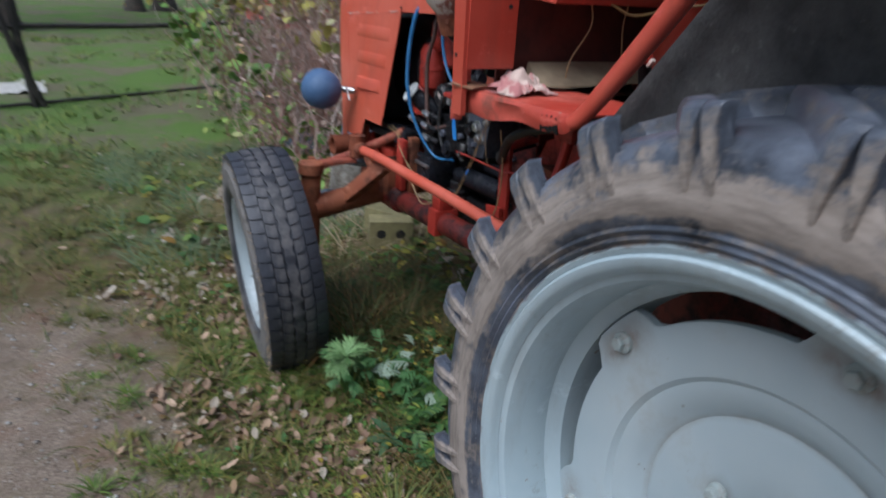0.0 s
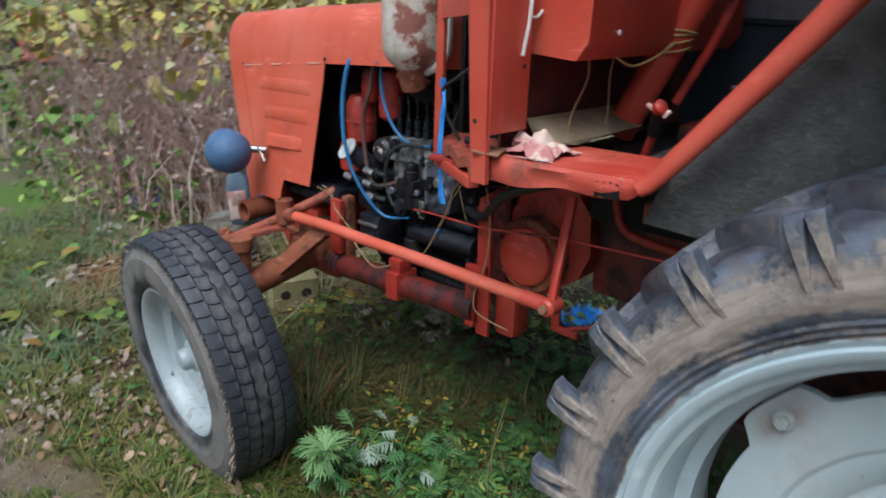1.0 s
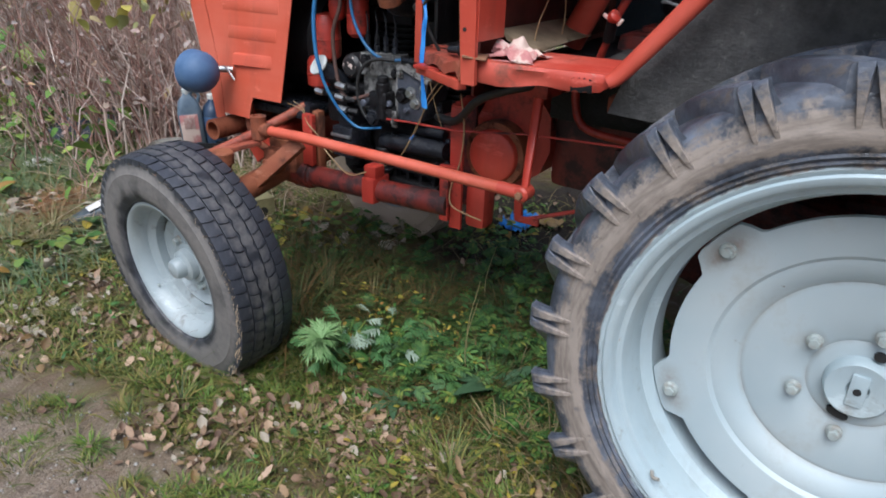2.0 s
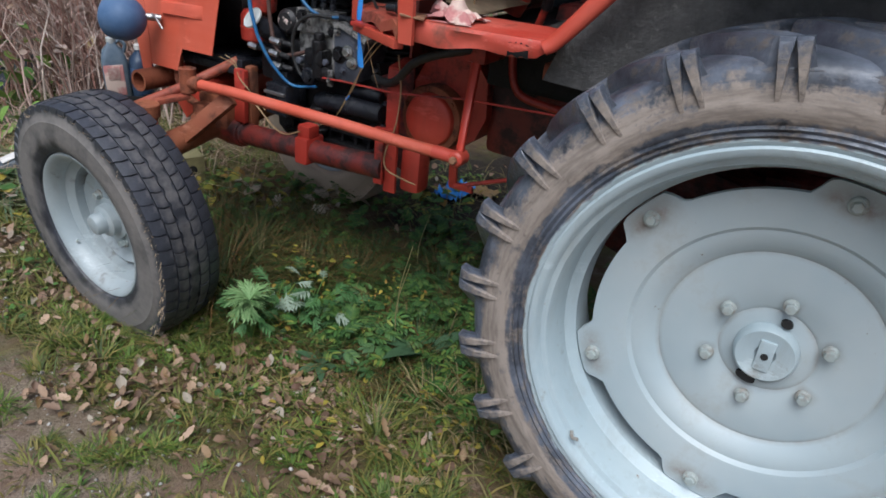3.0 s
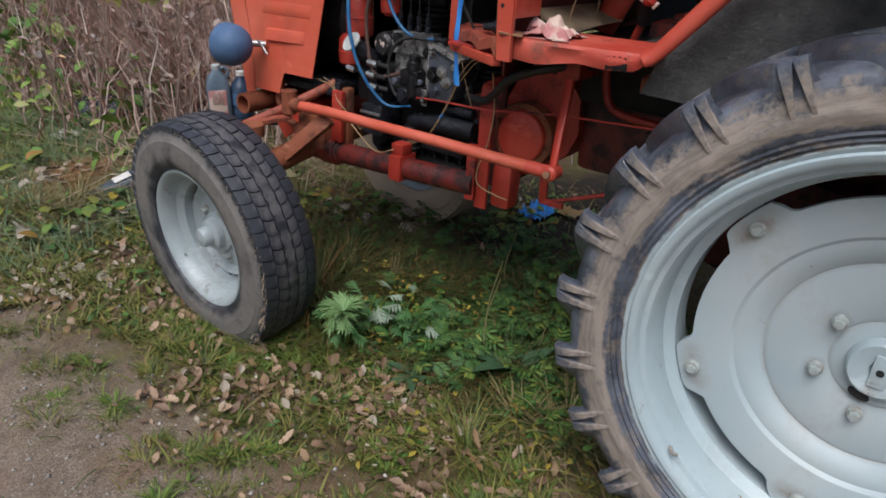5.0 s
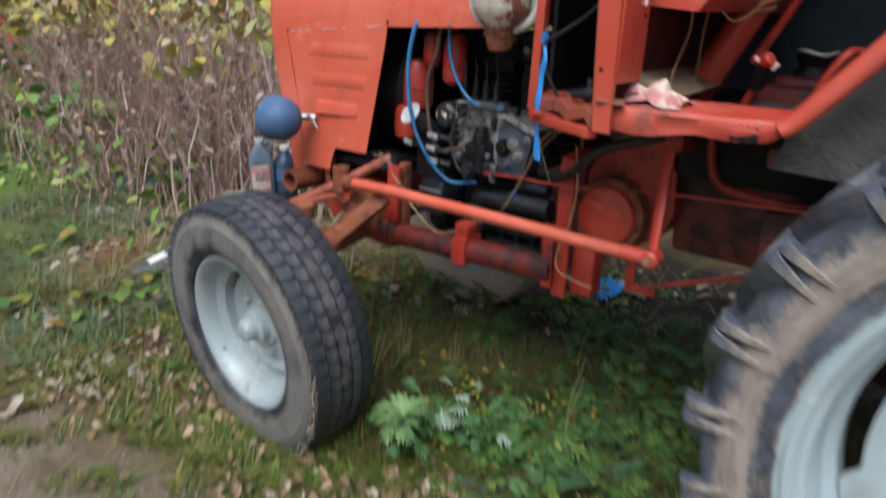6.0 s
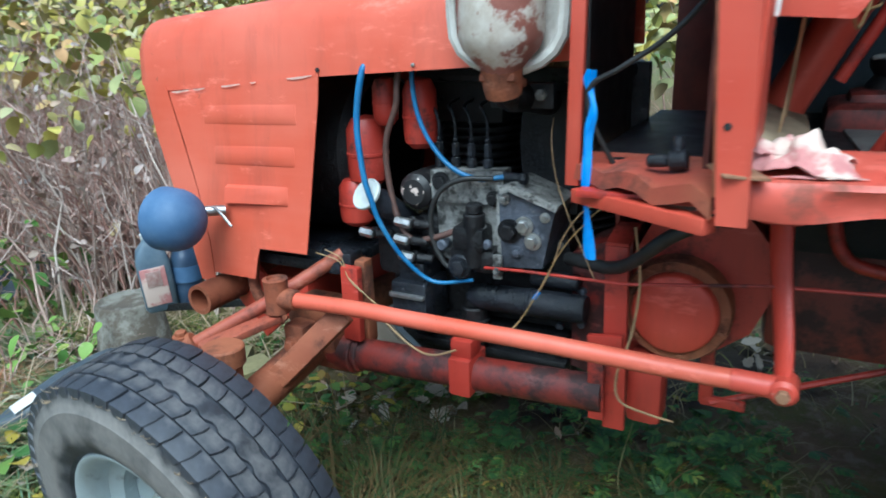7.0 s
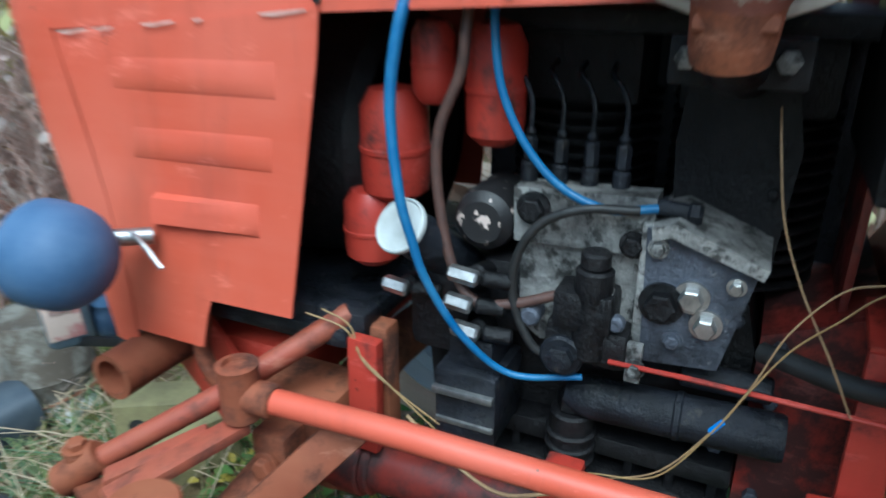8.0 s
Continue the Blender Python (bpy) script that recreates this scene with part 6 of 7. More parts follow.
part("label", box(B(), (0, 0, 0), (0.08, 0.06, 0.004), 0.001, lie @ pose(0.13, -0.012, 0.052, 0, -11, 0)), M["wire_white"], can, "white paper label")


def bottle(at, h, r, material, label, tilt):
    t = thing("plastic_bottle", at, label, "bottle")
    m = pose(*at, *tilt) @ Matrix.Rotation(radians(-90), 4, "Y")
    part("body", lathe(B(), [(0, 0), (r * 0.9, 0), (r, 0.01), (r, h * 0.25), (r * 0.93, h * 0.3), (r, h * 0.36), (r, h * 0.62), (r * 0.8, h * 0.76), (r * 0.36, h * 0.88), (r * 0.34, h * 0.93)], 28, m), material, t)
    part("cap", lathe(B(), [(r * 0.4, h * 0.92), (r * 0.4, h), (0, h)], 20, m), M["white_plastic"], t)
    part("label", lathe(B(), [(r * 1.02, h * 0.36), (r * 1.02, h * 0.6)], 28, m), M["lamp_blue"], t, "faded blue printed band")


PX, PY = 0.06, 3.02
pail = thing("pail", (PX, PY, 0.0), "upturned weathered grey-white pail among dry canes", "pail")
up = along((PX, PY, gz(PX, PY) - 0.01), (PX, PY, 2))
part("body", lathe(B(), [(0.138, 0.0), (0.142, 0.006), (0.142, 0.020), (0.136, 0.026), (0.130, 0.10), (0.133, 0.108), (0.129, 0.114), (0.116, 0.262), (0.110, 0.272), (0.10, 0.274), (0.092, 0.268), (0, 0.268)], 36, up), M["pail"], pail)
part("bail", tube(B(), spline([(PX - 0.14, PY, 0.04), (PX - 0.13, PY - 0.08, 0.06), (PX - 0.07, PY - 0.14, 0.08), (PX, PY - 0.155, 0.085), (PX + 0.07, PY - 0.14, 0.08), (PX + 0.13, PY - 0.08, 0.06), (PX + 0.14, PY, 0.04)], 5), 0.003, 8), M["rust"], pail, "rusty wire bail")
# Unseen flat irons, added only to carry the bottle and the oil canister.
bm = B()
for x, tip in ((-0.125, 2.64), (-0.065, 2.62)):
    bar(bm, (x + 0.06, 2.05, 0.50), (x, tip, 0.392), 0.022, 0.012, 0.003)
part("support_irons", bm, M["black"], tractor, "black flat irons added to hold up the bottle and canister")
bottle((-0.030, 2.560, 0.400), 0.22, 0.050, M["dark_bottle"], "dark blue plastic bottle standing on flat irons", (1, -2, 30))


def oil_can(at, turn):
    """A flat five-litre can with sloped shoulders, a grip and a cap."""
    t = thing("oil_canister", at, "translucent grey-blue plastic oil canister with a printed label", "canister")
    m = pose(*at, 3, -3, turn)
    bm, rows = B(), []
    for z, w, d in ((0.0, 0.044, 0.030), (0.010, 0.050, 0.036), (0.155, 0.050, 0.036), (0.20, 0.040, 0.030), (0.225, 0.018, 0.018), (0.24, 0.014, 0.014)):
        rows.append([bm.verts.new(m @ Vector((w * math.copysign(abs(math.cos(a)) ** 0.45, math.cos(a)), d * math.copysign(abs(math.sin(a)) ** 0.45, math.sin(a)), z))) for a in [6.2832 * i / 28 for i in range(28)]])
    for a, b in zip(rows, rows[1:]):
        for i in range(28):
            bm.faces.new((a[i], a[(i + 1) % 28], b[(i + 1) % 28], b[i]))
    bm.faces.new(rows[0][::-1])
    bm.faces.new(rows[-1])
    part("body", bm, M["clear_blue"], t)
    part("cap", lathe(B(), [(0.017, 0.232), (0.018, 0.252), (0, 0.254)], 20, m @ Matrix.Rotation(radians(-90), 4, "Y")), M["cap_white"], t, "grey-white screw cap")
    part("grip", tube(B(), spline([m @ Vector(p) for p in ((0.040, 0, 0.19), (0.048, 0, 0.222), (0.03, 0, 0.24), (0.012, 0, 0.228))], 5), 0.007, 10), M["clear_blue"], t)
    label = part("label", box(B(), (0, 0, 0), (0.074, 0.004, 0.125), 0.0015, m @ pose(-0.008, -0.037, 0.088)), M["rag"], t, "grubby pink and white printed label")
    part("print", box(B(), (0, 0, 0), (0.044, 0.003, 0.05), 0.001, m @ pose(-0.008, -0.0395, 0.115)), M["rag_red"], label, "faded reddish print")


oil_can((-0.112, 2.600, 0.400), -34)


def crumple(name, at, sx, sy, h, material, label, category, seed):
    rows = []
    for i in range(11):
        rows.append([(at[0] + (i / 10 - 0.5) * sx * (1 + 0.3 * noise.noise((i, j, seed))), at[1] + (j / 10 - 0.5) * sy * (1 + 0.3 * noise.noise((j, i, seed + 4))), at[2] + 0.006 + h * abs(noise.noise((i * 0.5, j * 0.5, seed + 9)))) for j in range(11)])
    ob = new(name, mesh_from(sheet(B(), rows, 0.001), name, 60))
    ob.data.materials.append(material)
    return tagged(ob, label, category)


crumple("plastic_scrap", (0.77, 1.43, 0.045), 0.22, 0.13, 0.06, M["tape_blue"], "crumpled bright blue plastic scrap on the soil", "litter", 3)
crumple("plastic_scrap", (0.86, 1.34, 0.045), 0.10, 0.16, 0.03, M["wire_yellow"], "crumpled yellow plastic scrap on the soil", "litter", 8)
crumple("plastic_sheet", (0.72, 4.38, 0.03), 0.30, 0.22, 0.16, M["white_plastic"], "crumpled dirty white plastic sheet under dry canes", "litter", 5)
crumple("paper_scrap", (-0.12, 4.0, 0.02), 0.16, 0.12, 0.06, M["white_plastic"], "crumpled pale paper scrap in the grass", "litter", 35)
crumple("plastic_sheet", (0.38, 4.25, 0.02), 0.55, 0.34, 0.22, M["canister"], "crumpled grey plastic film under dry canes", "litter", 15)


# ---------------------------------------------------------------- plants on the ground
RNG = np.random.default_rng(4)


def patch(x, y, s, seed):
    return noise.noise((x * s, y * s, seed))


class Cloud:
    """Collects many small blades or leaves into one mesh."""

    def __init__(self):
        self.v, self.f = [], []

    def blade(self, base, height, width, yaw, lean, curl=0.5, seg=3):
        n0 = len(self.v)
        c, s = math.cos(yaw), math.sin(yaw)
        for i in range(seg + 1):
            t = i / seg
            out = height * lean * t * (1 - curl + curl * t * 1.6)
            up = height * t * max(0.15, 1 - 0.42 * lean * t * t)
            w = width * (1 - t ** 1.6) * 0.5 + 0.0003
            x, y, z = base[0] + c * out, base[1] + s * out, base[2] + up
            self.v += [(x - s * w, y + c * w, z), (x + s * w, y - c * w, z)]
        for i in range(seg):
            a = n0 + 2 * i
            self.f.append((a, a + 1, a + 3, a + 2))

    def leaf(self, m, long, wide, fold=0.25, curl=0.2, lobes=None):
        """A leaf along its own X axis, folded on its rib, in pose m."""
        n0 = len(self.v)
        outline = lobes or ((0.0, 0.06), (0.2, 0.72), (0.45, 1.0), (0.72, 0.7), (1.0, 0.02))
        for t, w in outline:
            x = t * long
            z = -curl * long * t * t
            h = w * wide * 0.5
            for q in (-1, 0, 1):
                self.v.append(tuple(m @ Vector((x, q * h, z + abs(q) * h * fold))))
        for i in range(len(outline) - 1):
            for q in (0, 1):
                a = n0 + 3 * i + q
                self.f.append((a, a + 1, a + 4, a + 3))

    def link(self, name, material, label="", category="", kind="", parent=None):
        me = raw(name, self.v, self.f, material)
        if parent:
            return tagged(part(name, me, material, parent, label), kind="" if name == "leaf" else "stuff")
        return tagged(new(name, me), label, category, kind=kind)


def spot(x, y, z=0.0, yaw=None, pitch=0.0, roll=0.0):
    return pose(x, y, gz(x, y) + z, roll, -pitch, RNG.uniform(0, 360) if yaw is None else yaw)


def grassiness(x, y):
    """How thick the grass stands, 0 to 1."""
    edge = -1.16 + 0.24 * patch(x, y, 1.9, 2.0) + 0.12 * patch(x, y, 7.0, 4.0)
    if y > 1.5:
        edge -= (y - 1.5) * 0.35
    if y > 2.3:
        edge -= (y - 2.3) * 1.3
    d = (x - edge) / 0.35
    g = max(0.0, min(1.0, d))
    bare = 0.26 if x < -0.70 and y < 1.75 else 0.0
    clump = 0.36 - bare + 1.3 * patch(x, y, 4.5, 8.0) + 0.9 * patch(x, y, 11.0, 5.0)
    return g * max(0.0, min(1.0, clump))


short, dry, deep = Cloud(), Cloud(), Cloud()
tries = RNG.uniform(size=(125000, 6))
for u in tries:
    x, y = -2.2 + 3.4 * u[0], 0.0 + 4.8 * u[1] ** 1.15
    g = grassiness(x, y)
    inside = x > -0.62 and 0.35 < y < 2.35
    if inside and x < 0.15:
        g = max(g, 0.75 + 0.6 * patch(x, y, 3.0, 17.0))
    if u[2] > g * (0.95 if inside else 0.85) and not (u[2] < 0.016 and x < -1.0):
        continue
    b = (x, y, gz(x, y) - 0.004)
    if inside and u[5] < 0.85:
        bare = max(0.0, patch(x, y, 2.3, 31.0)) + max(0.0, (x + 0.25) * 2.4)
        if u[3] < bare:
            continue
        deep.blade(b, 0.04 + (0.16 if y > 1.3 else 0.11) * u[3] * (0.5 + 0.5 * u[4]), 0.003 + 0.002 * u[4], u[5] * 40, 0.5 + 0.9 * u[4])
    elif u[5] > 0.88:
        dry.blade(b, 0.03 + 0.07 * u[3], 0.003 + 0.002 * u[4], u[4] * 60, 0.7 + 1.0 * u[3])
    else:
        short.blade(b, 0.018 + 0.06 * u[3] * u[3] * (1.4 if y > 2.2 else 1), 0.0035 + 0.003 * u[4], u[5] * 60, 0.4 + 1.0 * u[4])
# tufts of longer grass


def tuft(cx, cy, n, h, cloud, reach=0.07):
    for _ in range(n):
        a, q = RNG.uniform(0, 6.28), RNG.uniform(0, 1)
        x, y = cx + reach * q * math.cos(a), cy + reach * q * math.sin(a)
        cloud.blade((x, y, gz(x, y) - 0.004), h * RNG.uniform(0.5, 1.1), RNG.uniform(0.003, 0.006), a + RNG.uniform(-0.6, 0.6), RNG.uniform(0.4, 1.5))


for cx, cy, n, h in ((-0.76, 0.80, 90, 0.13), (-0.80, 1.52, 90, 0.10), (-0.98, 1.62, 70, 0.08), (-0.66, 1.42, 90, 0.12), (-0.88, 1.25, 40, 0.07), (-0.95, 0.62, 50, 0.08),
                     (-1.12, 1.22, 90, 0.035), (-1.28, 1.02, 90, 0.035), (-1.32, 1.40, 80, 0.035)):
    tuft(cx, cy, n, h, short)
for cx, cy, n, h in ((-0.60, 0.74, 80, 0.13), (-0.55, 0.62, 90, 0.14), (-0.55, 3.10, 120, 0.14), (-0.66, 3.0, 110, 0.12), (-0.48, 2.95, 110, 0.12), (-0.74, 3.14, 90, 0.12)):
    tuft(cx, cy, n, h, dry)
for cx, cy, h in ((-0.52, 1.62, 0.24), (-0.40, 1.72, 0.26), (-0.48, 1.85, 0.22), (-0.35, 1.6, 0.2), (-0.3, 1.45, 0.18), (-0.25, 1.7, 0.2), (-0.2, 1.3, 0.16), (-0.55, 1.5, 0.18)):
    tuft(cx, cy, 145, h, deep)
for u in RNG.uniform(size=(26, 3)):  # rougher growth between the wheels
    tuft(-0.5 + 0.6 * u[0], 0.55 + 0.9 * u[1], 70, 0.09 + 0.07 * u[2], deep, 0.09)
for u in RNG.uniform(size=(460, 6)):  # small clumps
    cx, cy = -1.4 + 1.0 * u[0], 0.4 + 3.0 * u[1]
    if u[2] > 0.42 + 0.8 * (cx + 1.4):
        continue
    for _ in range(int(30 + 90 * u[3])):
        a, q = RNG.uniform(0, 6.28), RNG.uniform(0, 1) ** 0.7
        x, y = cx + (0.02 + 0.035 * u[4]) * q * math.cos(a), cy + (0.02 + 0.035 * u[4]) * q * math.sin(a)
        short.blade((x, y, gz(x, y) - 0.004), (0.014 + 0.04 * u[5]) * RNG.uniform(0.4, 1.2), RNG.uniform(0.002, 0.004), a + RNG.uniform(-1.2, 1.2), RNG.uniform(0.3, 1.3))
fresh_grass, bent = Cloud(), Cloud()
for u in RNG.uniform(size=(130, 5)):  # fresh tufts on bare soil
    cx, cy = -1.38 + 0.85 * u[0], 0.55 + 1.35 * u[1]
    if u[2] > 0.30 + 0.9 * (cx + 1.38):
        continue
    tuft(cx, cy, int(22 + 40 * u[3]), 0.022 + 0.034 * u[4], fresh_grass, 0.018 + 0.022 * u[3])
for cx, cy, n, h in ((-0.72, 1.47, 120, 0.07), (-0.80, 1.40, 90, 0.06), (-0.62, 1.30, 90, 0.07), (-0.88, 1.46, 60, 0.05)):
    tuft(cx, cy, n, h, fresh_grass, 0.06)
for u in RNG.uniform(size=(2600, 5)):  # long bent grass beyond the front wheel
    x, y = -1.15 + 1.25 * u[0], 2.55 + 1.9 * u[1]
    if patch(x, y, 2.6, 71.0) < -0.02:
        continue
    bent.blade((x, y, gz(x, y) - 0.004), 0.06 + 0.10 * u[2], 0.004 + 0.003 * u[3], 0.6 + 2.4 * u[4], 0.8 + 1.3 * u[3])
fresh_grass.link("grass_tufts", M["grass_fresh"], "fresh green grass tufts on brown soil", "grass", "stuff")
bent.link("bent_grass", M["grass_bent"], "long bent bluish-green grass", "grass", "stuff")
russet = Cloud()
for u in RNG.uniform(size=(700, 5)):
    x, y = -0.42 + 0.20 * (u[0] + u[1] - 1), 3.30 + 0.16 * (u[2] + u[3] - 1)
    russet.blade((x, y, gz(x, y)), 0.05 + 0.07 * u[2], 0.004, 6.28 * u[4], 1.0 + 1.4 * u[3])
russet.link("dead_grass", M["grass_russet"], "flattened russet-brown dead grass", "grass", "stuff")
# lawn further off
lawn = Cloud()
for u in RNG.uniform(size=(26000, 5)):
    x, y = -7 + 11 * u[0], 4.2 + 9 * u[1] ** 1.4
    if patch(x, y, 0.9, 12.0) + 0.35 * patch(x, y, 4, 3.0) < 0.04:
        continue
    lawn.blade((x, y, gz(x, y) - 0.01), 0.04 + 0.09 * u[2], 0.009 + 0.008 * u[3], u[4] * 40, 0.3 + u[3], 0.5, 2)
short.link("short_grass", M["grass"], "short green grass growing through soil", "grass", "stuff")
dry.link("dry_grass", M["grass_dry"], "thin straw-coloured dry grass", "grass", "stuff")
deep.link("long_grass", M["grass_shaded"], "long grass under the tractor, darkened in colour for its shade", "grass", "stuff")
lawn.link("lawn_grass", M["lawn"], "rough green lawn grass", "grass", "stuff")

# fallen leaves
ROUND = ((0.0, 0.25), (0.12, 0.72), (0.32, 1.0), (0.58, 0.96), (0.8, 0.62), (1.0, 0.04))
LOBED = ((0.0, 0.05), (0.12, 0.55), (0.28, 0.9), (0.38, 0.72), (0.52, 1.0), (0.66, 0.62), (0.8, 0.6), (1.0, 0.03))
RAGGED = ((0.0, 0.3), (0.12, 0.75), (0.3, 0.6), (0.42, 1.0), (0.55, 0.7), (0.7, 0.95), (0.88, 0.5), (1.0, 0.25))
litter, pale = Cloud(), Cloud()
for u in RNG.uniform(size=(7200, 7)):
    if u[6] < 0.6:
        x, y = RNG.normal(-0.88, 0.25), RNG.uniform(0.35, 2.6)
    else:
        x, y = RNG.uniform(-1.7, 1.4), RNG.uniform(0.2, 5.0)
    thick = 0.27 + 0.7 * patch(x, y, 3.2, 21.0) + 0.8 * patch(x, y, 9.0, 23.0) - max(0.0, (-1.15 - x)) * 2.4
    if -0.62 < x < 0.1 and 0.6 < y < 2.2:
        thick *= 0.35
    if u[0] > thick:
        continue
    size = 0.012 + 0.032 * u[1] ** 1.6
    m = spot(x, y, 0.006 + 0.02 * u[5], u[4] * 360, (u[2] - 0.4) * 40, (u[3] - 0.5) * 70)
    target = pale if (u[5] > 0.93 or (y > 2.3 and u[5] > 0.62)) else litter
    target.leaf(m, size, size * (0.5 + 0.35 * u[3]), 0.1 + 0.8 * u[2], 1.4 * (u[4] - 0.4), (LOBED, RAGGED, None)[int(u[5] * 97) % 3])
for cx, cy, n in ((-0.86, 1.22, 34), (-0.94, 1.08, 12), (-0.78, 1.06, 16), (-0.86, 0.86, 12), (-0.70, 0.92, 14), (-0.70, 1.10, 34), (-0.64, 1.02, 14), (-0.58, 0.92, 16), (-0.42, 0.72, 16), (-0.66, 0.74, 12), (-0.98, 1.34, 16), (-1.06, 1.5, 16)):  # drifts
    for _ in range(n):
        x, y = RNG.normal(cx, 0.085), RNG.normal(cy, 0.08)
        s = RNG.uniform(0.020, 0.046)
        litter.leaf(spot(x, y, RNG.uniform(0.005, 0.03), None, RNG.uniform(-20, 20), RNG.uniform(-35, 35)), s, s * RNG.uniform(0.45, 0.75), RNG.uniform(0.1, 0.9), RNG.uniform(-0.8, 1.0), RAGGED if RNG.uniform() < 0.6 else LOBED)
litter.link("fallen_leaves", M["litter"], "curled dry brown and pinkish fallen leaves", "leaves", "stuff")
for cx, cy, n in ((0.15, 1.98, 26), (0.35, 1.85, 20), (-0.85, 2.80, 10), (-0.70, 2.74, 10), (0.7, 3.5, 40), (0.5, 3.3, 26), (-0.5, 3.4, 26), (0.95, 0.95, 18)):
    for _ in range(n):
        x, y = RNG.normal(cx, 0.12), RNG.normal(cy, 0.10)
        s = RNG.uniform(0.04, 0.075)
        pale.leaf(spot(x, y, RNG.uniform(0.02, 0.07), None, RNG.uniform(-25, 25), RNG.uniform(-40, 40)), s, s * RNG.uniform(0.45, 0.75), RNG.uniform(0.2, 0.8), RNG.uniform(-0.8, 0.9), RAGGED if RNG.uniform() < 0.5 else LOBED)
pale.link("pale_leaves", M["pale_leaf"], "pale silvery undersides of fallen leaves", "leaves", "stuff")

# pebbles on the track
peb = Cloud()
for u in RNG.uniform(size=(2600, 5)):
    x, y = -2.3 + 1.5 * u[0], -0.2 + 2.7 * u[1]
    if x > -0.95 + 0.3 * patch(x, y, 2, 1.0):
        continue
    r = 0.002 + 0.007 * u[2] ** 4
    n0 = len(peb.v)
    z = gz(x, y) + r * 0.3
    for dx, dy, dz in ((1, 0, 0), (0.3, 0.9, 0.1), (-0.8, 0.5, 0), (-0.7, -0.6, 0.1), (0.3, -0.9, 0), (0.1, 0.1, 0.8), (0, 0, -0.6)):
        peb.v.append((x + dx * r * (0.7 + 0.6 * u[3]), y + dy * r, z + dz * r))
    for i in range(5):
        peb.f += [(n0 + i, n0 + (i + 1) % 5, n0 + 5), (n0 + (i + 1) % 5, n0 + i, n0 + 6)]
peb.link("pebbles", M["pebble"], "small pale pebbles pressed into the track", "pebbles", "stuff")

# low broad-leaved weeds
PINNA = ((0.0, 0.12), (0.3, 0.85), (0.45, 0.7), (0.62, 0.95), (1.0, 0.05))


def frond(cloud, m, long, pairs):
    """A divided leaf: pairs of toothed leaflets along a rib, and one at its tip."""
    for i in range(pairs):
        t = 0.25 + 0.6 * i / pairs
        s = long * (0.34 + 0.12 * math.sin(3.1 * t))
        for q in (-1, 1):
            cloud.leaf(m @ pose(t * long, 0, -0.25 * long * t * t, 12 * q, 6, q * (62 - 22 * t)), s, s * 0.36, 0.25, 0.3, PINNA)
    cloud.leaf(m @ pose(0.8 * long, 0, -0.16 * long, 0, 10, 0), long * 0.4, long * 0.17, 0.2, 0.25, PINNA)
    cloud.leaf(m, 0.85 * long, 0.0022, 0.0, 0.25, ((0, 1), (0.5, 1), (1, 0.6)))


low, dark, yel = Cloud(), Cloud(), Cloud()
for u in RNG.uniform(size=(2200, 6)):
    x, y = -1.05 + 2.2 * u[0], 0.45 + 4.2 * u[1]
    if y > 2.3:
        x -= 0.5 * u[2]
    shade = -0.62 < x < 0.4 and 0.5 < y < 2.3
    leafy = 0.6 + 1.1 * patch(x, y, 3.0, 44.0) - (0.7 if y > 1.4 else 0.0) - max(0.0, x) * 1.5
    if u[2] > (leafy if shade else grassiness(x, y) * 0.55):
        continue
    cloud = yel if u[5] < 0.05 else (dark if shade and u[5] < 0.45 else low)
    n = int(4 + 6 * u[3])
    h = (0.02 + 0.06 * u[4]) if shade else (0.015 + 0.04 * u[4])
    for j in range(n):
        s = RNG.uniform(0.014, 0.034)
        at = spot(x + RNG.normal(0, 0.03), y + RNG.normal(0, 0.03), h * RNG.uniform(0.2, 1), None, RNG.uniform(-5, 50), RNG.uniform(-30, 30))
        if shade and j % 2:
            frond(cloud, at, s * 2.0, 2 + j % 3)
        else:
            cloud.leaf(at, s, s * 0.6, 0.25, 0.3, LOBED)
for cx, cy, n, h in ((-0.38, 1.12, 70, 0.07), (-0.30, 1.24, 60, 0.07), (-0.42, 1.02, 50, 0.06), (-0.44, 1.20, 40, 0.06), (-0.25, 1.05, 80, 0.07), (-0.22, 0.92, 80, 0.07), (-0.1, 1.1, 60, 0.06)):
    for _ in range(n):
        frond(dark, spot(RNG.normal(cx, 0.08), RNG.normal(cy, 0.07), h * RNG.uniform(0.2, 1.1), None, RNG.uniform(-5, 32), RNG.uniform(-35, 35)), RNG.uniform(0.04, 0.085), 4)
for cx, cy, n, h in ((0.05, 2.25, 60, 0.10), (0.2, 2.1, 50, 0.08), (0.35, 2.0, 40, 0.08), (0.1, 1.95, 30, 0.06), (0.6, 1.4, 40, 0.06)):
    for _ in range(n):
        s = RNG.uniform(0.03, 0.06)
        (yel if RNG.uniform() < 0.4 else low).leaf(spot(RNG.normal(cx, 0.10), RNG.normal(cy, 0.08), h * RNG.uniform(0.1, 1), None, RNG.uniform(-10, 40), RNG.uniform(-30, 30)), s, s * 0.65, 0.2, 0.3)
for cx, cy, n in ((-0.46, 1.34, 30), (-0.36, 1.42, 24), (-0.60, 0.66, 24), (-0.72, 0.60, 22), (-0.54, 0.96, 16), (-0.80, 0.98, 14), (-0.58, 0.82, 16)):
    for _ in range(n):
        s = RNG.uniform(0.012, 0.03)
        yel.leaf(spot(RNG.normal(cx, 0.08), RNG.normal(cy, 0.07), RNG.uniform(0.01, 0.14 if cx > -0.5 else 0.05), None, RNG.uniform(-10, 40), RNG.uniform(-30, 30)), s, s * 0.55, 0.2, 0.3)
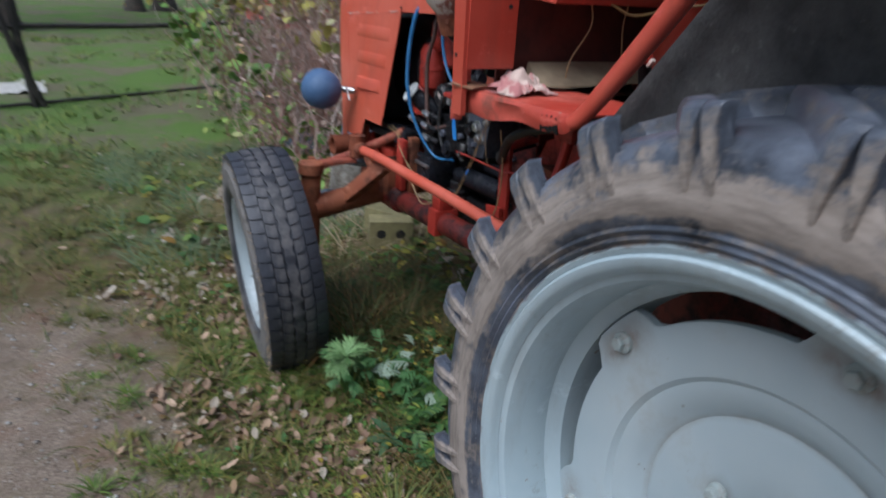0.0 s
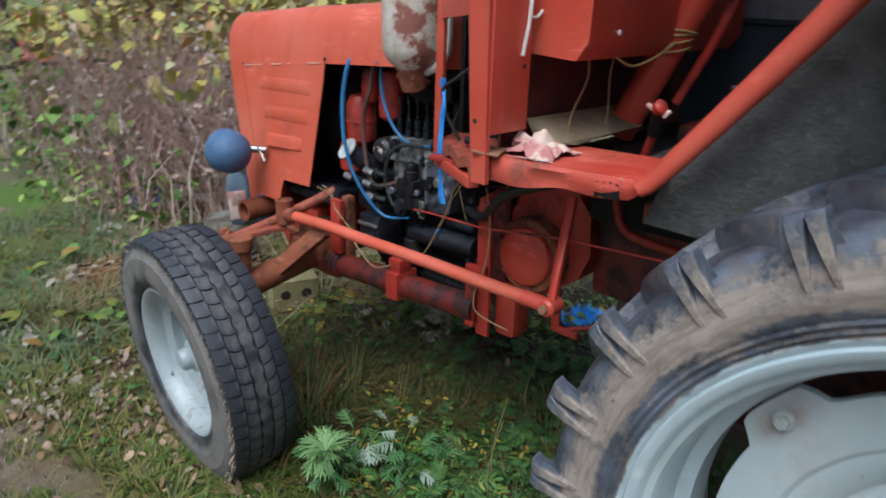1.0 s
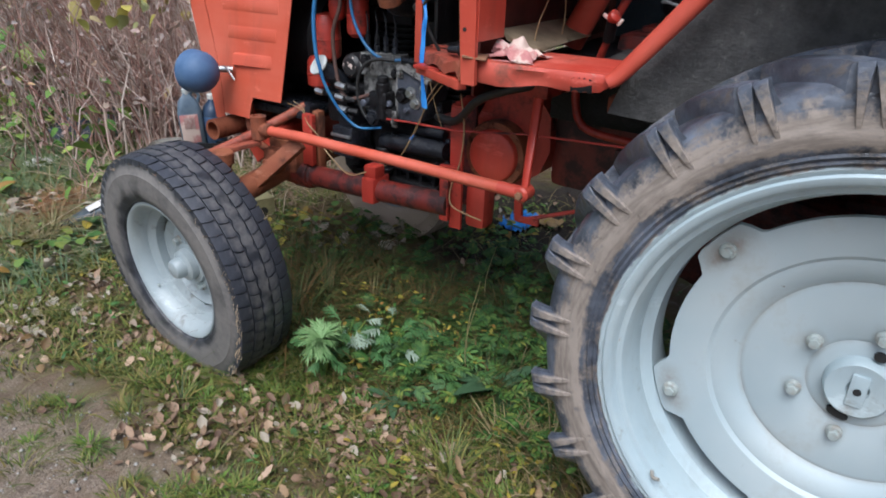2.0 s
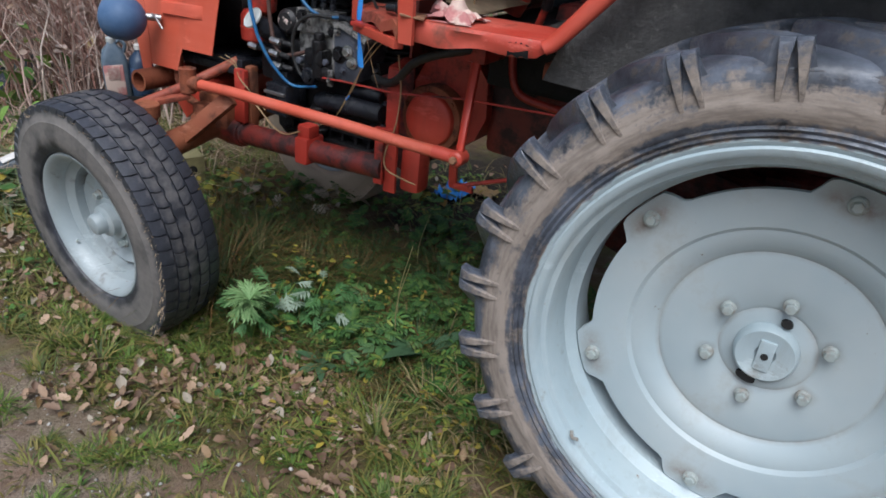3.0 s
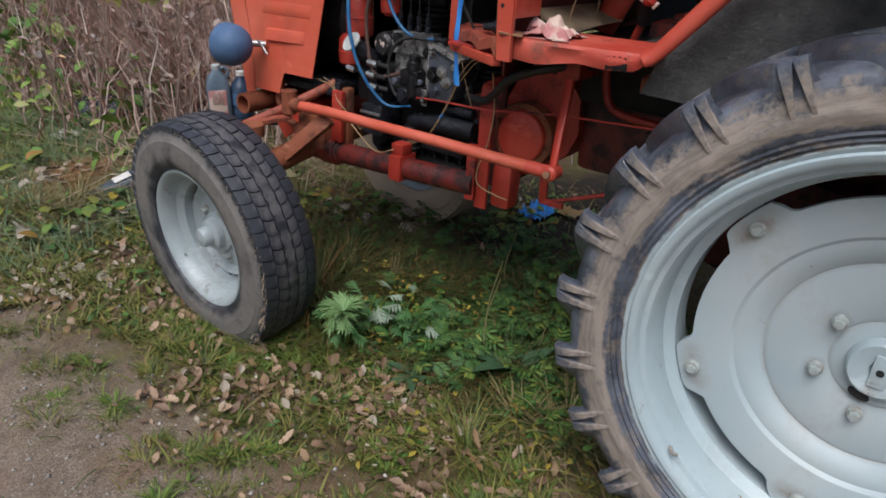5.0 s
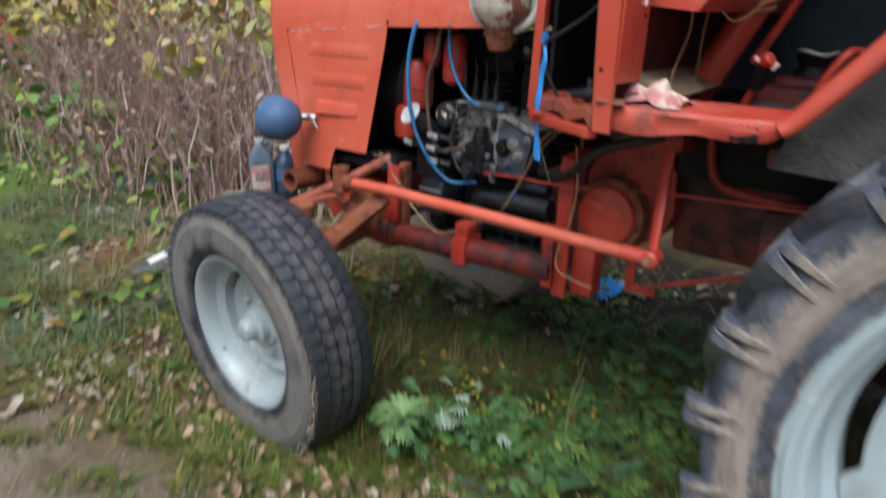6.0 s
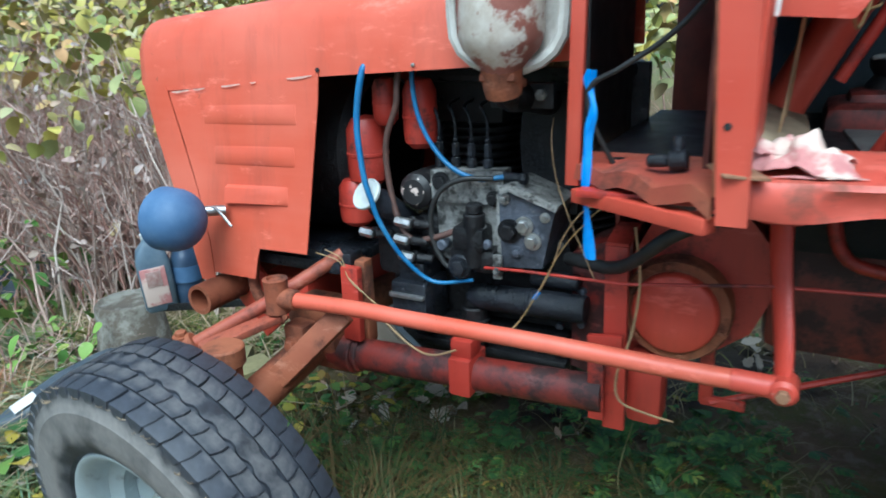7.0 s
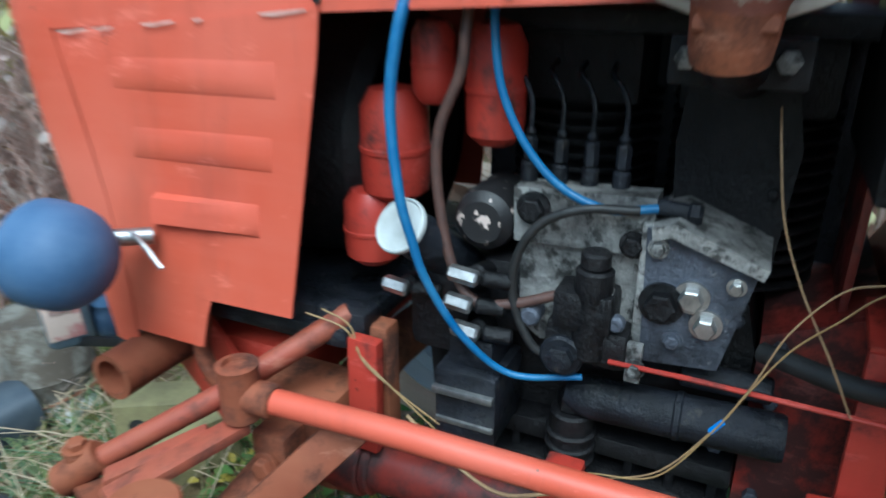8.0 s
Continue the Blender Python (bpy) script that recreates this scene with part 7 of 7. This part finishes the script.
for cx, cy, n in ((-0.50, 0.78, 60), (-0.42, 0.70, 60), (-0.30, 0.80, 60), (-0.46, 1.10, 60), (-0.20, 0.72, 60), (-0.56, 1.38, 50), (-0.10, 0.85, 50), (-0.34, 0.60, 60), (-0.22, 1.0, 50)):
    for _ in range(n):
        s = RNG.uniform(0.016, 0.038)
        frond(low, spot(RNG.normal(cx, 0.07), RNG.normal(cy, 0.06), RNG.uniform(0.01, 0.07), None, RNG.uniform(-10, 35), RNG.uniform(-30, 30)), s * 2, 3)
for u in RNG.uniform(size=(2300, 6)):  # leafy carpet under the tractor
    x, y = -0.58 + 1.15 * u[0], 0.62 + 1.45 * u[1]
    grassy = 0.9 * math.exp(-((x + 0.33) / 0.26) ** 2 - ((y - 1.72) / 0.24) ** 2)
    open_edge = 0.8 * math.exp(-((x + 0.42) / 0.16) ** 2 - ((y - 0.85) / 0.2) ** 2)
    if u[2] > 0.62 + 1.2 * patch(x, y, 3.4, 61.0) + 0.5 * patch(x, y, 9.0, 63.0) - max(0.0, x) * 0.5 - grassy - open_edge:
        continue
    cloud = low if u[5] < 0.36 + 0.8 * patch(x, y, 5.0, 65.0) else dark
    at = spot(x, y, 0.01 + 0.08 * u[3] * u[3], None, RNG.uniform(-5, 45), RNG.uniform(-35, 35))
    if u[4] < 0.9:
        frond(cloud, at, 0.028 + 0.04 * u[3], 4 + int(3 * u[5]))
    else:
        w = 0.014 + 0.02 * u[3]
        cloud.leaf(at, w, w * (0.4 + 0.25 * u[2]), 0.25, 0.35, LOBED)
for x, y in ((-0.66, 2.86), (-0.60, 2.80), (-0.56, 2.92), (-0.50, 2.84), (-0.74, 2.92), (-0.44, 2.95), (-0.95, 3.55), (-0.80, 3.70), (-0.70, 3.55), (-0.52, 3.62), (-0.98, 3.05), (-0.9, 2.72)):  # broad leaves by the wheel
    for j in range(4):
        w = RNG.uniform(0.05, 0.085)
        (low if j else yel).leaf(spot(x + RNG.normal(0, 0.03), y + RNG.normal(0, 0.03), RNG.uniform(0.02, 0.07), None, RNG.uniform(0, 40), RNG.uniform(-25, 25)), w, w * 0.72, 0.2, 0.3, ROUND)
for u in RNG.uniform(size=(24, 5)):  # yellowing sprigs
    x, y = RNG.normal(-0.30, 0.16), RNG.normal(1.36, 0.16)
    for j in range(6):
        w = 0.010 + 0.014 * u[2]
        yel.leaf(spot(x + RNG.normal(0, 0.018), y + RNG.normal(0, 0.018), 0.03 + 0.10 * u[3] * RNG.uniform(0.6, 1), None, RNG.uniform(-10, 40), RNG.uniform(-30, 30)), w, w * 0.55, 0.25, 0.3, LOBED)
low.link("green_weeds", M["weed"], "low fresh green broad-leaved weeds", "weeds", "stuff")
dark.link("shaded_weeds", M["weed_shaded"], "dark green leafy weeds under the tractor, deepened for its shade", "weeds", "stuff")
yel.link("yellow_weeds", M["weed_yellow"], "yellowing weed leaves", "weeds", "stuff")


def mugwort(at, h, n, label, lying, reach=0.10, pale=0.15, whorl=0):
    """A spray of deeply cut leaves, some of them showing their silvery backs."""
    t = thing("mugwort_plant", (at[0], at[1], gz(*at)), label, "plant")
    green, silver, fresh, stem = Cloud(), Cloud(), Cloud(), B()
    for i in range(n):
        a = RNG.uniform(0, 6.28)
        d = RNG.uniform(0.01, reach)
        bx, by, bz = at[0] + d * math.cos(a) + lying[0] * RNG.uniform(0, 1), at[1] + d * math.sin(a) + lying[1] * RNG.uniform(0, 1), gz(*at) + h * RNG.uniform(0.35, 1.0)
        m = pose(bx, by, bz, RNG.uniform(-30, 30), RNG.uniform(-35, 30), math.degrees(a) + RNG.uniform(-40, 40))
        L = RNG.uniform(0.045, 0.085)
        c = silver if RNG.uniform() < pale else green
        bend = 0.2
        c.leaf(m, L, L * 0.13, 0.15, bend, ((0, 0.15), (0.3, 0.6), (0.6, 1.0), (0.82, 0.7), (1, 0.04)))
        for f in (0.22, 0.40, 0.58, 0.74):
            for q in (-1, 1):
                s = L * (0.50 - 0.32 * abs(f - 0.42)) * RNG.uniform(0.85, 1.1)
                c.leaf(m @ pose(f * L, 0, -bend * L * f * f, 8 * q, 10, q * RNG.uniform(38, 52)), s, s * 0.22, 0.15, 0.2, ((0, 0.5), (0.35, 1.0), (0.6, 0.85), (1, 0.04)))
        tube(stem, [(at[0], at[1], gz(*at)), (at[0] + (bx - at[0]) * 0.4, at[1] + (by - at[1]) * 0.4, gz(*at) + (bz - gz(*at)) * 0.6), (bx, by, bz)], [0.0028, 0.0013], 5)
    for i in range(whorl):  # narrow young leaves spreading from the tip
        up, a = RNG.uniform(-60, 25), 360 * i / whorl * 3.7
        m = pose(at[0], at[1], gz(*at) + h, RNG.uniform(-20, 20), up, a)
        L = RNG.uniform(0.05, 0.085)
        fresh.leaf(m, L, L * 0.14, 0.2, 0.3)
        for f in (0.3, 0.5, 0.68):
            for q in (-1, 1):
                fresh.leaf(m @ pose(f * L, 0, -0.3 * L * f * f, 0, 6, q * RNG.uniform(26, 38)), L * 0.42, L * 0.07, 0.2, 0.3)
    if fresh.v:
        fresh.link("young_leaves", M["mugwort_young"], "pale sage green narrow young leaves", parent=t)
    green.link("leaves", M["mugwort"], parent=t)
    if silver.v:
        silver.link("turned_leaves", M["mugwort_back"], "silvery leaf undersides", parent=t)
    tagged(part("stem_mass", stem, M["weed"], t), kind="stuff")


mugwort((-0.665, 1.340), 0.165, 12, "bright sage green mugwort spray in the verge", (0, 0), 0.05, 0.04, 46)
mugwort((-0.56, 1.345), 0.17, 20, "mugwort showing pale silvery leaf undersides", (0.06, -0.03), 0.07, 0.4)
mugwort((-0.47, 1.275), 0.15, 24, "drooping pale-backed mugwort in the weeds", (0.05, -0.05), 0.09, 0.25)


def plantain(at, n, L):
    t = thing("plantain_rosette", (at[0], at[1], gz(*at)), "dark green broad plantain rosette beside a tractor wheel", "plant")
    for j in range(n):
        c = Cloud()
        s = L * RNG.uniform(0.7, 1.1)
        c.leaf(pose(at[0], at[1], gz(*at) + 0.02, RNG.uniform(-15, 15), -RNG.uniform(15, 55), 360 * j / n + RNG.uniform(-15, 15)), s, s * 0.36, 0.25, 0.55,
               ((0, 0.12), (0.18, 0.35), (0.4, 0.95), (0.6, 1.0), (0.82, 0.6), (1, 0.04)))
        c.link("leaf", M["plantain"], parent=t)


plantain((-0.40, 0.865), 13, 0.17)
plantain((-0.62, 1.10), 7, 0.09)
for x, y, h in ((-0.40, 0.98, 0.30), (-0.36, 1.0, 0.34), (0.0, 1.15, 0.28)):
    st = new("weed_stalk", mesh_from(tube(B(), spline([(x, y, gz(x, y)), (x + 0.01, y + 0.015, h * 0.5), (x + 0.03, y - 0.01, h)], 4), [0.0025, 0.001], 6), "weed_stalk"))
    st.data.materials.append(M["grass_dry"])
    tagged(st, "thin dry upright weed stalk", "stalk")


# ---------------------------------------------------------------- cane thicket and bushes
def thicket(centre, spread, canes, height, leaves, material, label, seed, low_leaves=0, dead=0):
    rnd = np.random.default_rng(seed)
    t = thing("bush", (centre[0], centre[1], gz(*centre)), label, "bush")
    bm_v, bm_f = [], []
    tips = []

    def stem(pts, r0):
        n0 = len(bm_v)
        for i, p in enumerate(pts):
            r = r0 * (1 - 0.75 * i / (len(pts) - 1))
            for k3 in range(4):
                a = math.pi / 2 * k3
                bm_v.append((p[0] + r * math.cos(a), p[1] + r * math.sin(a), p[2]))
        for i in range(len(pts) - 1):
            for k3 in range(4):
                a, b = n0 + 4 * i + k3, n0 + 4 * i + (k3 + 1) % 4
                bm_f.append((a, b, b + 4, a + 4))

    for _ in range(canes):
        x, y = centre[0] + rnd.normal(0, spread[0]), centre[1] + rnd.normal(0, spread[1])
        h = height * rnd.uniform(0.55, 1.1)
        dx, dy = rnd.normal(0, 0.28) * h, rnd.normal(0, 0.26) * h
        z0 = gz(x, y) - 0.01
        sag = rnd.uniform(0.05, 0.5)
        pts = [(x + dx * s ** 1.3 + 0.045 * rnd.normal() * s, y + dy * s ** 1.3 + 0.045 * rnd.normal() * s, z0 + h * s * (1 - sag * s)) for s in (0, 0.2, 0.4, 0.6, 0.8, 1.0)]
        stem(pts, rnd.uniform(0.003, 0.0085))
        for s in range(1, 6):
            tips.append(pts[s])
            if rnd.uniform() < 0.8:
                p = pts[s]
                q = rnd.normal(0, 0.13, 3)
                stem([p, (p[0] + q[0] * 0.5, p[1] + q[1] * 0.5, p[2] + abs(q[2]) * 0.5), (p[0] + q[0], p[1] + q[1], p[2] + abs(q[2]) * 0.8)], 0.0026)
    tagged(part("cane_mass", raw("cane_mass", bm_v, bm_f, M["cane"]), M["cane"], t, "dry reddish-brown canes"), kind="stuff")
    c = Cloud()
    every = tips
    tips = [p for p in tips if p[2] > height * 0.72] or tips
    for _ in range(leaves):
        p = tips[rnd.integers(len(tips))]
        s = rnd.uniform(0.035, 0.105)
        c.leaf(pose(p[0] + rnd.normal(0, 0.07), p[1] + rnd.normal(0, 0.07), p[2] + rnd.normal(0, 0.07), rnd.uniform(-40, 40), rnd.uniform(-15, 65), rnd.uniform(0, 360)), s, s * 0.82, 0.2, 0.3, ROUND)
    if dead:
        d = Cloud()
        for _ in range(dead):
            p = every[rnd.integers(len(every))]
            s = rnd.uniform(0.025, 0.06)
            d.leaf(pose(p[0] + rnd.normal(0, 0.05), p[1] + rnd.normal(0, 0.05), p[2] + rnd.normal(0, 0.05), rnd.uniform(-60, 60), rnd.uniform(-80, 30), rnd.uniform(0, 360)), s, s * 0.6, 0.5, rnd.uniform(0.2, 0.9))
        d.link("dead_leaves", M["dead_leaf"], "withered grey-brown leaves", parent=t)
    for _ in range(low_leaves):
        s = rnd.uniform(0.04, 0.08)
        x, y = centre[0] + rnd.normal(0, spread[0] * 1.1), centre[1] + rnd.normal(0, spread[1] * 1.1)
        c.leaf(pose(x, y, gz(x, y) + rnd.uniform(0.02, height * 0.5), rnd.uniform(-40, 40), rnd.uniform(-25, 45), rnd.uniform(0, 360)), s, s * 0.66, 0.25, 0.3)
    c.link("leaves", M[material], parent=t)


DRY = "tangle of dry brown canes topped with yellowing leaves"
NEAR = [
        ((0.52, 3.75), (0.22, 0.28), 260, 1.15, 40, 6),
        ((1.05, 3.35), (0.3, 0.3), 260, 1.25, 70, 6),
        ((0.72, 4.6), (0.3, 0.35), 300, 1.35, 90, 6),
        ((1.6, 3.9), (0.35, 0.4), 240, 1.45, 170, 6),
        ((1.5, 5.2), (0.45, 0.45), 240, 1.7, 420, 6),
        ((0.55, 5.6), (0.25, 0.35), 160, 1.4, 160, 20)]
FAR = [
        ((2.3, 3.2), (0.4, 0.45), 120, 1.6, 420, 20),
        ((2.2, 1.9), (0.35, 0.5), 90, 1.5, 420, 30),
        ((2.5, 4.6), (0.45, 0.5), 110, 1.8, 500, 10),
        ((2.4, 0.5), (0.35, 0.5), 80, 1.5, 420, 40),
        ((0.9, 6.6), (0.3, 0.4), 150, 1.3, 260, 160),
        ((1.7, 7.6), (0.4, 0.4), 150, 1.0, 260, 260),
        ((2.5, 8.0), (0.5, 0.4), 150, 1.0, 260, 260)]
for i, (c, sp, n, h, lv, ll) in enumerate(NEAR + FAR):
    thicket(c, sp, int(n * 1.05), h, int(lv * 1.7), "bush_leaf", DRY, 50 + i, ll, 300)
GREEN = "straggly green shrub with thin stems and pale leaves"
for i, (c, sp, n, h, lv, ll) in enumerate([((0.02, 4.15), (0.15, 0.22), 22, 0.40, 30, 60), ((0.06, 4.95), (0.14, 0.25), 26, 0.6, 90, 130), ((0.16, 5.9), (0.18, 0.3), 26, 0.8, 160, 160), ((-0.12, 3.35), (0.14, 0.2), 16, 0.22, 20, 40)]):
    thicket(c, sp, n, h, lv, "bush_green", GREEN, 80 + i, ll)

# dense hedge behind the thicket
hedge, htw = Cloud(), Cloud()
for u in RNG.uniform(size=(9000, 6)):
    x, y = 2.4 + 10 * u[0], 6.0 + 2.6 * u[1] + 0.15 * u[0] * 11
    z = 2.6 * u[2] ** 0.8 * (0.7 + 0.3 * math.sin(x * 1.3) + 0.2 * math.sin(x * 3.1))
    s = 0.07 + 0.09 * u[3]
    hedge.leaf(pose(x, y, gz(x, y) + z, -40 + 80 * u[4], 60 * u[5] - 20, 360 * u[3]), s, s * 0.66, 0.25, 0.3)
for u in RNG.uniform(size=(900, 6)):
    x, y = 2.4 + 10 * u[0], 6.0 + 2.6 * u[1] + 0.15 * u[0] * 11
    htw.blade((x, y, gz(x, y)), 1.2 + 1.4 * u[2], 0.02, 6.28 * u[3], 0.35 * u[4], 0.5, 4)
hd = thing("hedge", (7.0, 7.5, 0), "loose autumn hedge of yellow-green leaves and dark stems", "hedge")
hedge.link("leaves", M["bush_leaf"], parent=hd)
htw.link("stem_mass", M["cane"], parent=hd)


# ---------------------------------------------------------------- far things
def tree(at, h, r, lean, seed, crown_r):
    rnd = np.random.default_rng(seed)
    base = Vector((at[0], at[1], gz(*at) - 0.05))
    t = thing("tree", tuple(base), "tall rough-barked tree with thin yellowing autumn crown", "tree", "trees beyond the fence")
    bm = B()
    trunk = [base + Vector((lean[0] * s * s, lean[1] * s * s, h * s)) for s in (0, 0.03, 0.1, 0.25, 0.45, 0.7, 1.0)]
    tube(bm, trunk, [r * 1.5, r * 1.15, r, r * 0.9, r * 0.75, r * 0.5, r * 0.15], 16)
    ends = []
    for i in range(16):
        s = rnd.uniform(0.35, 0.95)
        p = base + Vector((lean[0] * s * s, lean[1] * s * s, h * s))
        a, L = rnd.uniform(0, 6.28), crown_r * rnd.uniform(0.5, 1.0) * (1.25 - s)
        q = p + Vector((math.cos(a) * L * 0.5, math.sin(a) * L * 0.5, L * 0.25))
        e = p + Vector((math.cos(a) * L, math.sin(a) * L, L * rnd.uniform(0.3, 0.7)))
        tube(bm, [p, q, e], [r * 0.3 * (1.2 - s), r * 0.06], 7)
        ends += [q, e, (q + e) / 2]
    part("trunk", bm, M["bark"], t)
    c = Cloud()
    for _ in range(2200):
        e = ends[rnd.integers(len(ends))]
        d = rnd.normal(0, crown_r * 0.17, 3)
        s = rnd.uniform(0.08, 0.18)
        c.leaf(pose(e.x + d[0], e.y + d[1], e.z + d[2], rnd.uniform(-50, 50), rnd.uniform(-30, 60), rnd.uniform(0, 360)), s, s * 0.7, 0.25, 0.3)
    c.link("crown", M["tree_leaf"], parent=t)


for i, (at, h, r, lean) in enumerate((((0.75, 17.2), 9, 0.17, (0.3, 0)), ((1.45, 17.6), 10, 0.22, (0.2, 0)), ((-1.75, 13.2), 9, 0.24, (-0.4, 0)), ((-5.5, 16), 10, 0.25, (0, 0)), ((6.5, 14), 10, 0.22, (0.3, 0)), ((11, 6), 9, 0.2, (0, 0.3)), ((-9, 5), 10, 0.25, (0, 0)), ((4.0, 20), 11, 0.25, (0, 0)), ((9, -4), 9, 0.2, (0, 0)))):
    tree(at, h, r, lean, 200 + i, 3.0)

fence = thing("pipe_fence", (-1.39, 6.45, 0), "dark rusty iron pipe fence on leaning posts in grass", "fence")
posts = [(-4.6, 5.4), (-1.39, 6.45), (0.55, 7.15), (3.4, 8.3)]
for x, y in posts:
    part("post", tube(B(), [(x, y, -0.1), (x - 0.05, y, 0.45), (x - 0.10, y - 0.02, 0.98)], 0.035, 12), M["fence_iron"], fence)
part("brace", tube(B(), [(-1.33, 6.42, 0.0), (-1.50, 6.40, 0.5), (-1.62, 6.42, 1.0)], 0.026, 10), M["fence_iron"], fence)
for (a, b) in zip(posts, posts[1:]):
    for z, r, sag in ((0.66, 0.022, 0.02), (0.03, 0.017, 0.0)):
        part("rail", tube(B(), spline([(a[0] - 0.05 * z, a[1], z), ((a[0] + b[0]) / 2, (a[1] + b[1]) / 2, z - sag), (b[0] - 0.05 * z, b[1], z)], 5), r, 10), M["fence_iron"], fence)

crumple("plastic_sheet", (-1.60, 7.38, 0.0), 0.60, 0.55, 0.10, M["white_plastic"], "crumpled white plastic sheet lying on the lawn", "litter", 25)


crumple("plastic_sheet", (0.12, 3.14, 0.03), 0.22, 0.16, 0.07, M["cap_white"], "crumpled dirty white plastic film among grass", "litter", 41)
crumple("paper_scrap", (0.02, 2.88, 0.03), 0.12, 0.10, 0.05, M["white_plastic"], "crumpled pale paper scrap in the grass", "litter", 47)
straw = Cloud()
for u in RNG.uniform(size=(420, 6)):
    x, y = -0.35 + 1.3 * u[0], 2.35 + 1.3 * u[1]
    straw.blade((x, y, gz(x, y) + 0.01), 0.06 + 0.20 * u[2], 0.003 + 0.002 * u[3], 6.28 * u[4], 1.2 + 2.5 * u[5], 0.3)
straw.link("dry_straw", M["dry_stalk"], "dry pale straw and broken stalks", "straw", "stuff")


def car(at, yaw):
    m = pose(at[0], at[1], 0.02, 0, 0, yaw)
    t = thing("parked_car", (at[0], at[1], 0.02), "red parked car with dark windows half hidden by weeds", "car")
    bm = B()
    prof = [(-2.0, 0.32), (-2.02, 0.62), (-1.95, 0.86), (-1.1, 0.98), (-0.9, 1.0), (1.3, 1.0), (1.95, 0.95), (2.02, 0.7), (2.0, 0.32)]
    prism(bm, prof, -0.80, 0.80, 0.05, 3)
    part("body", bm, M["car_red"], t, m=m)
    bm = prism(B(), [(-1.0, 0.98), (-0.45, 1.40), (0.75, 1.42), (1.5, 0.99)], -0.70, 0.70, 0.06, 3)
    part("cabin_glass", bm, M["car_glass"], t, m=m)
    part("roof", prism(B(), [(-0.5, 1.385), (-0.4, 1.425), (0.72, 1.445), (0.85, 1.40)], -0.69, 0.69, 0.01), M["car_red"], t, m=m)
    for x in (-0.72, 0.72):
        for y in (-1.25, 1.25):
            w = part("wheel", lathe(B(), [(0.17, -0.08), (0.27, -0.09), (0.30, -0.06), (0.30, 0.06), (0.27, 0.09), (0.17, 0.08)], 32, pose(x, y, 0.30), True), M["hose_black"], t, m=m)
            part("rim", lathe(B(), [(0, -0.05), (0.08, -0.06), (0.17, -0.08), (0.17, 0.08), (0.08, 0.06), (0, 0.05)], 24, pose(x, y, 0.30)), M["rim_white"], w, m=m)


car((3.75, 10.6), 96)
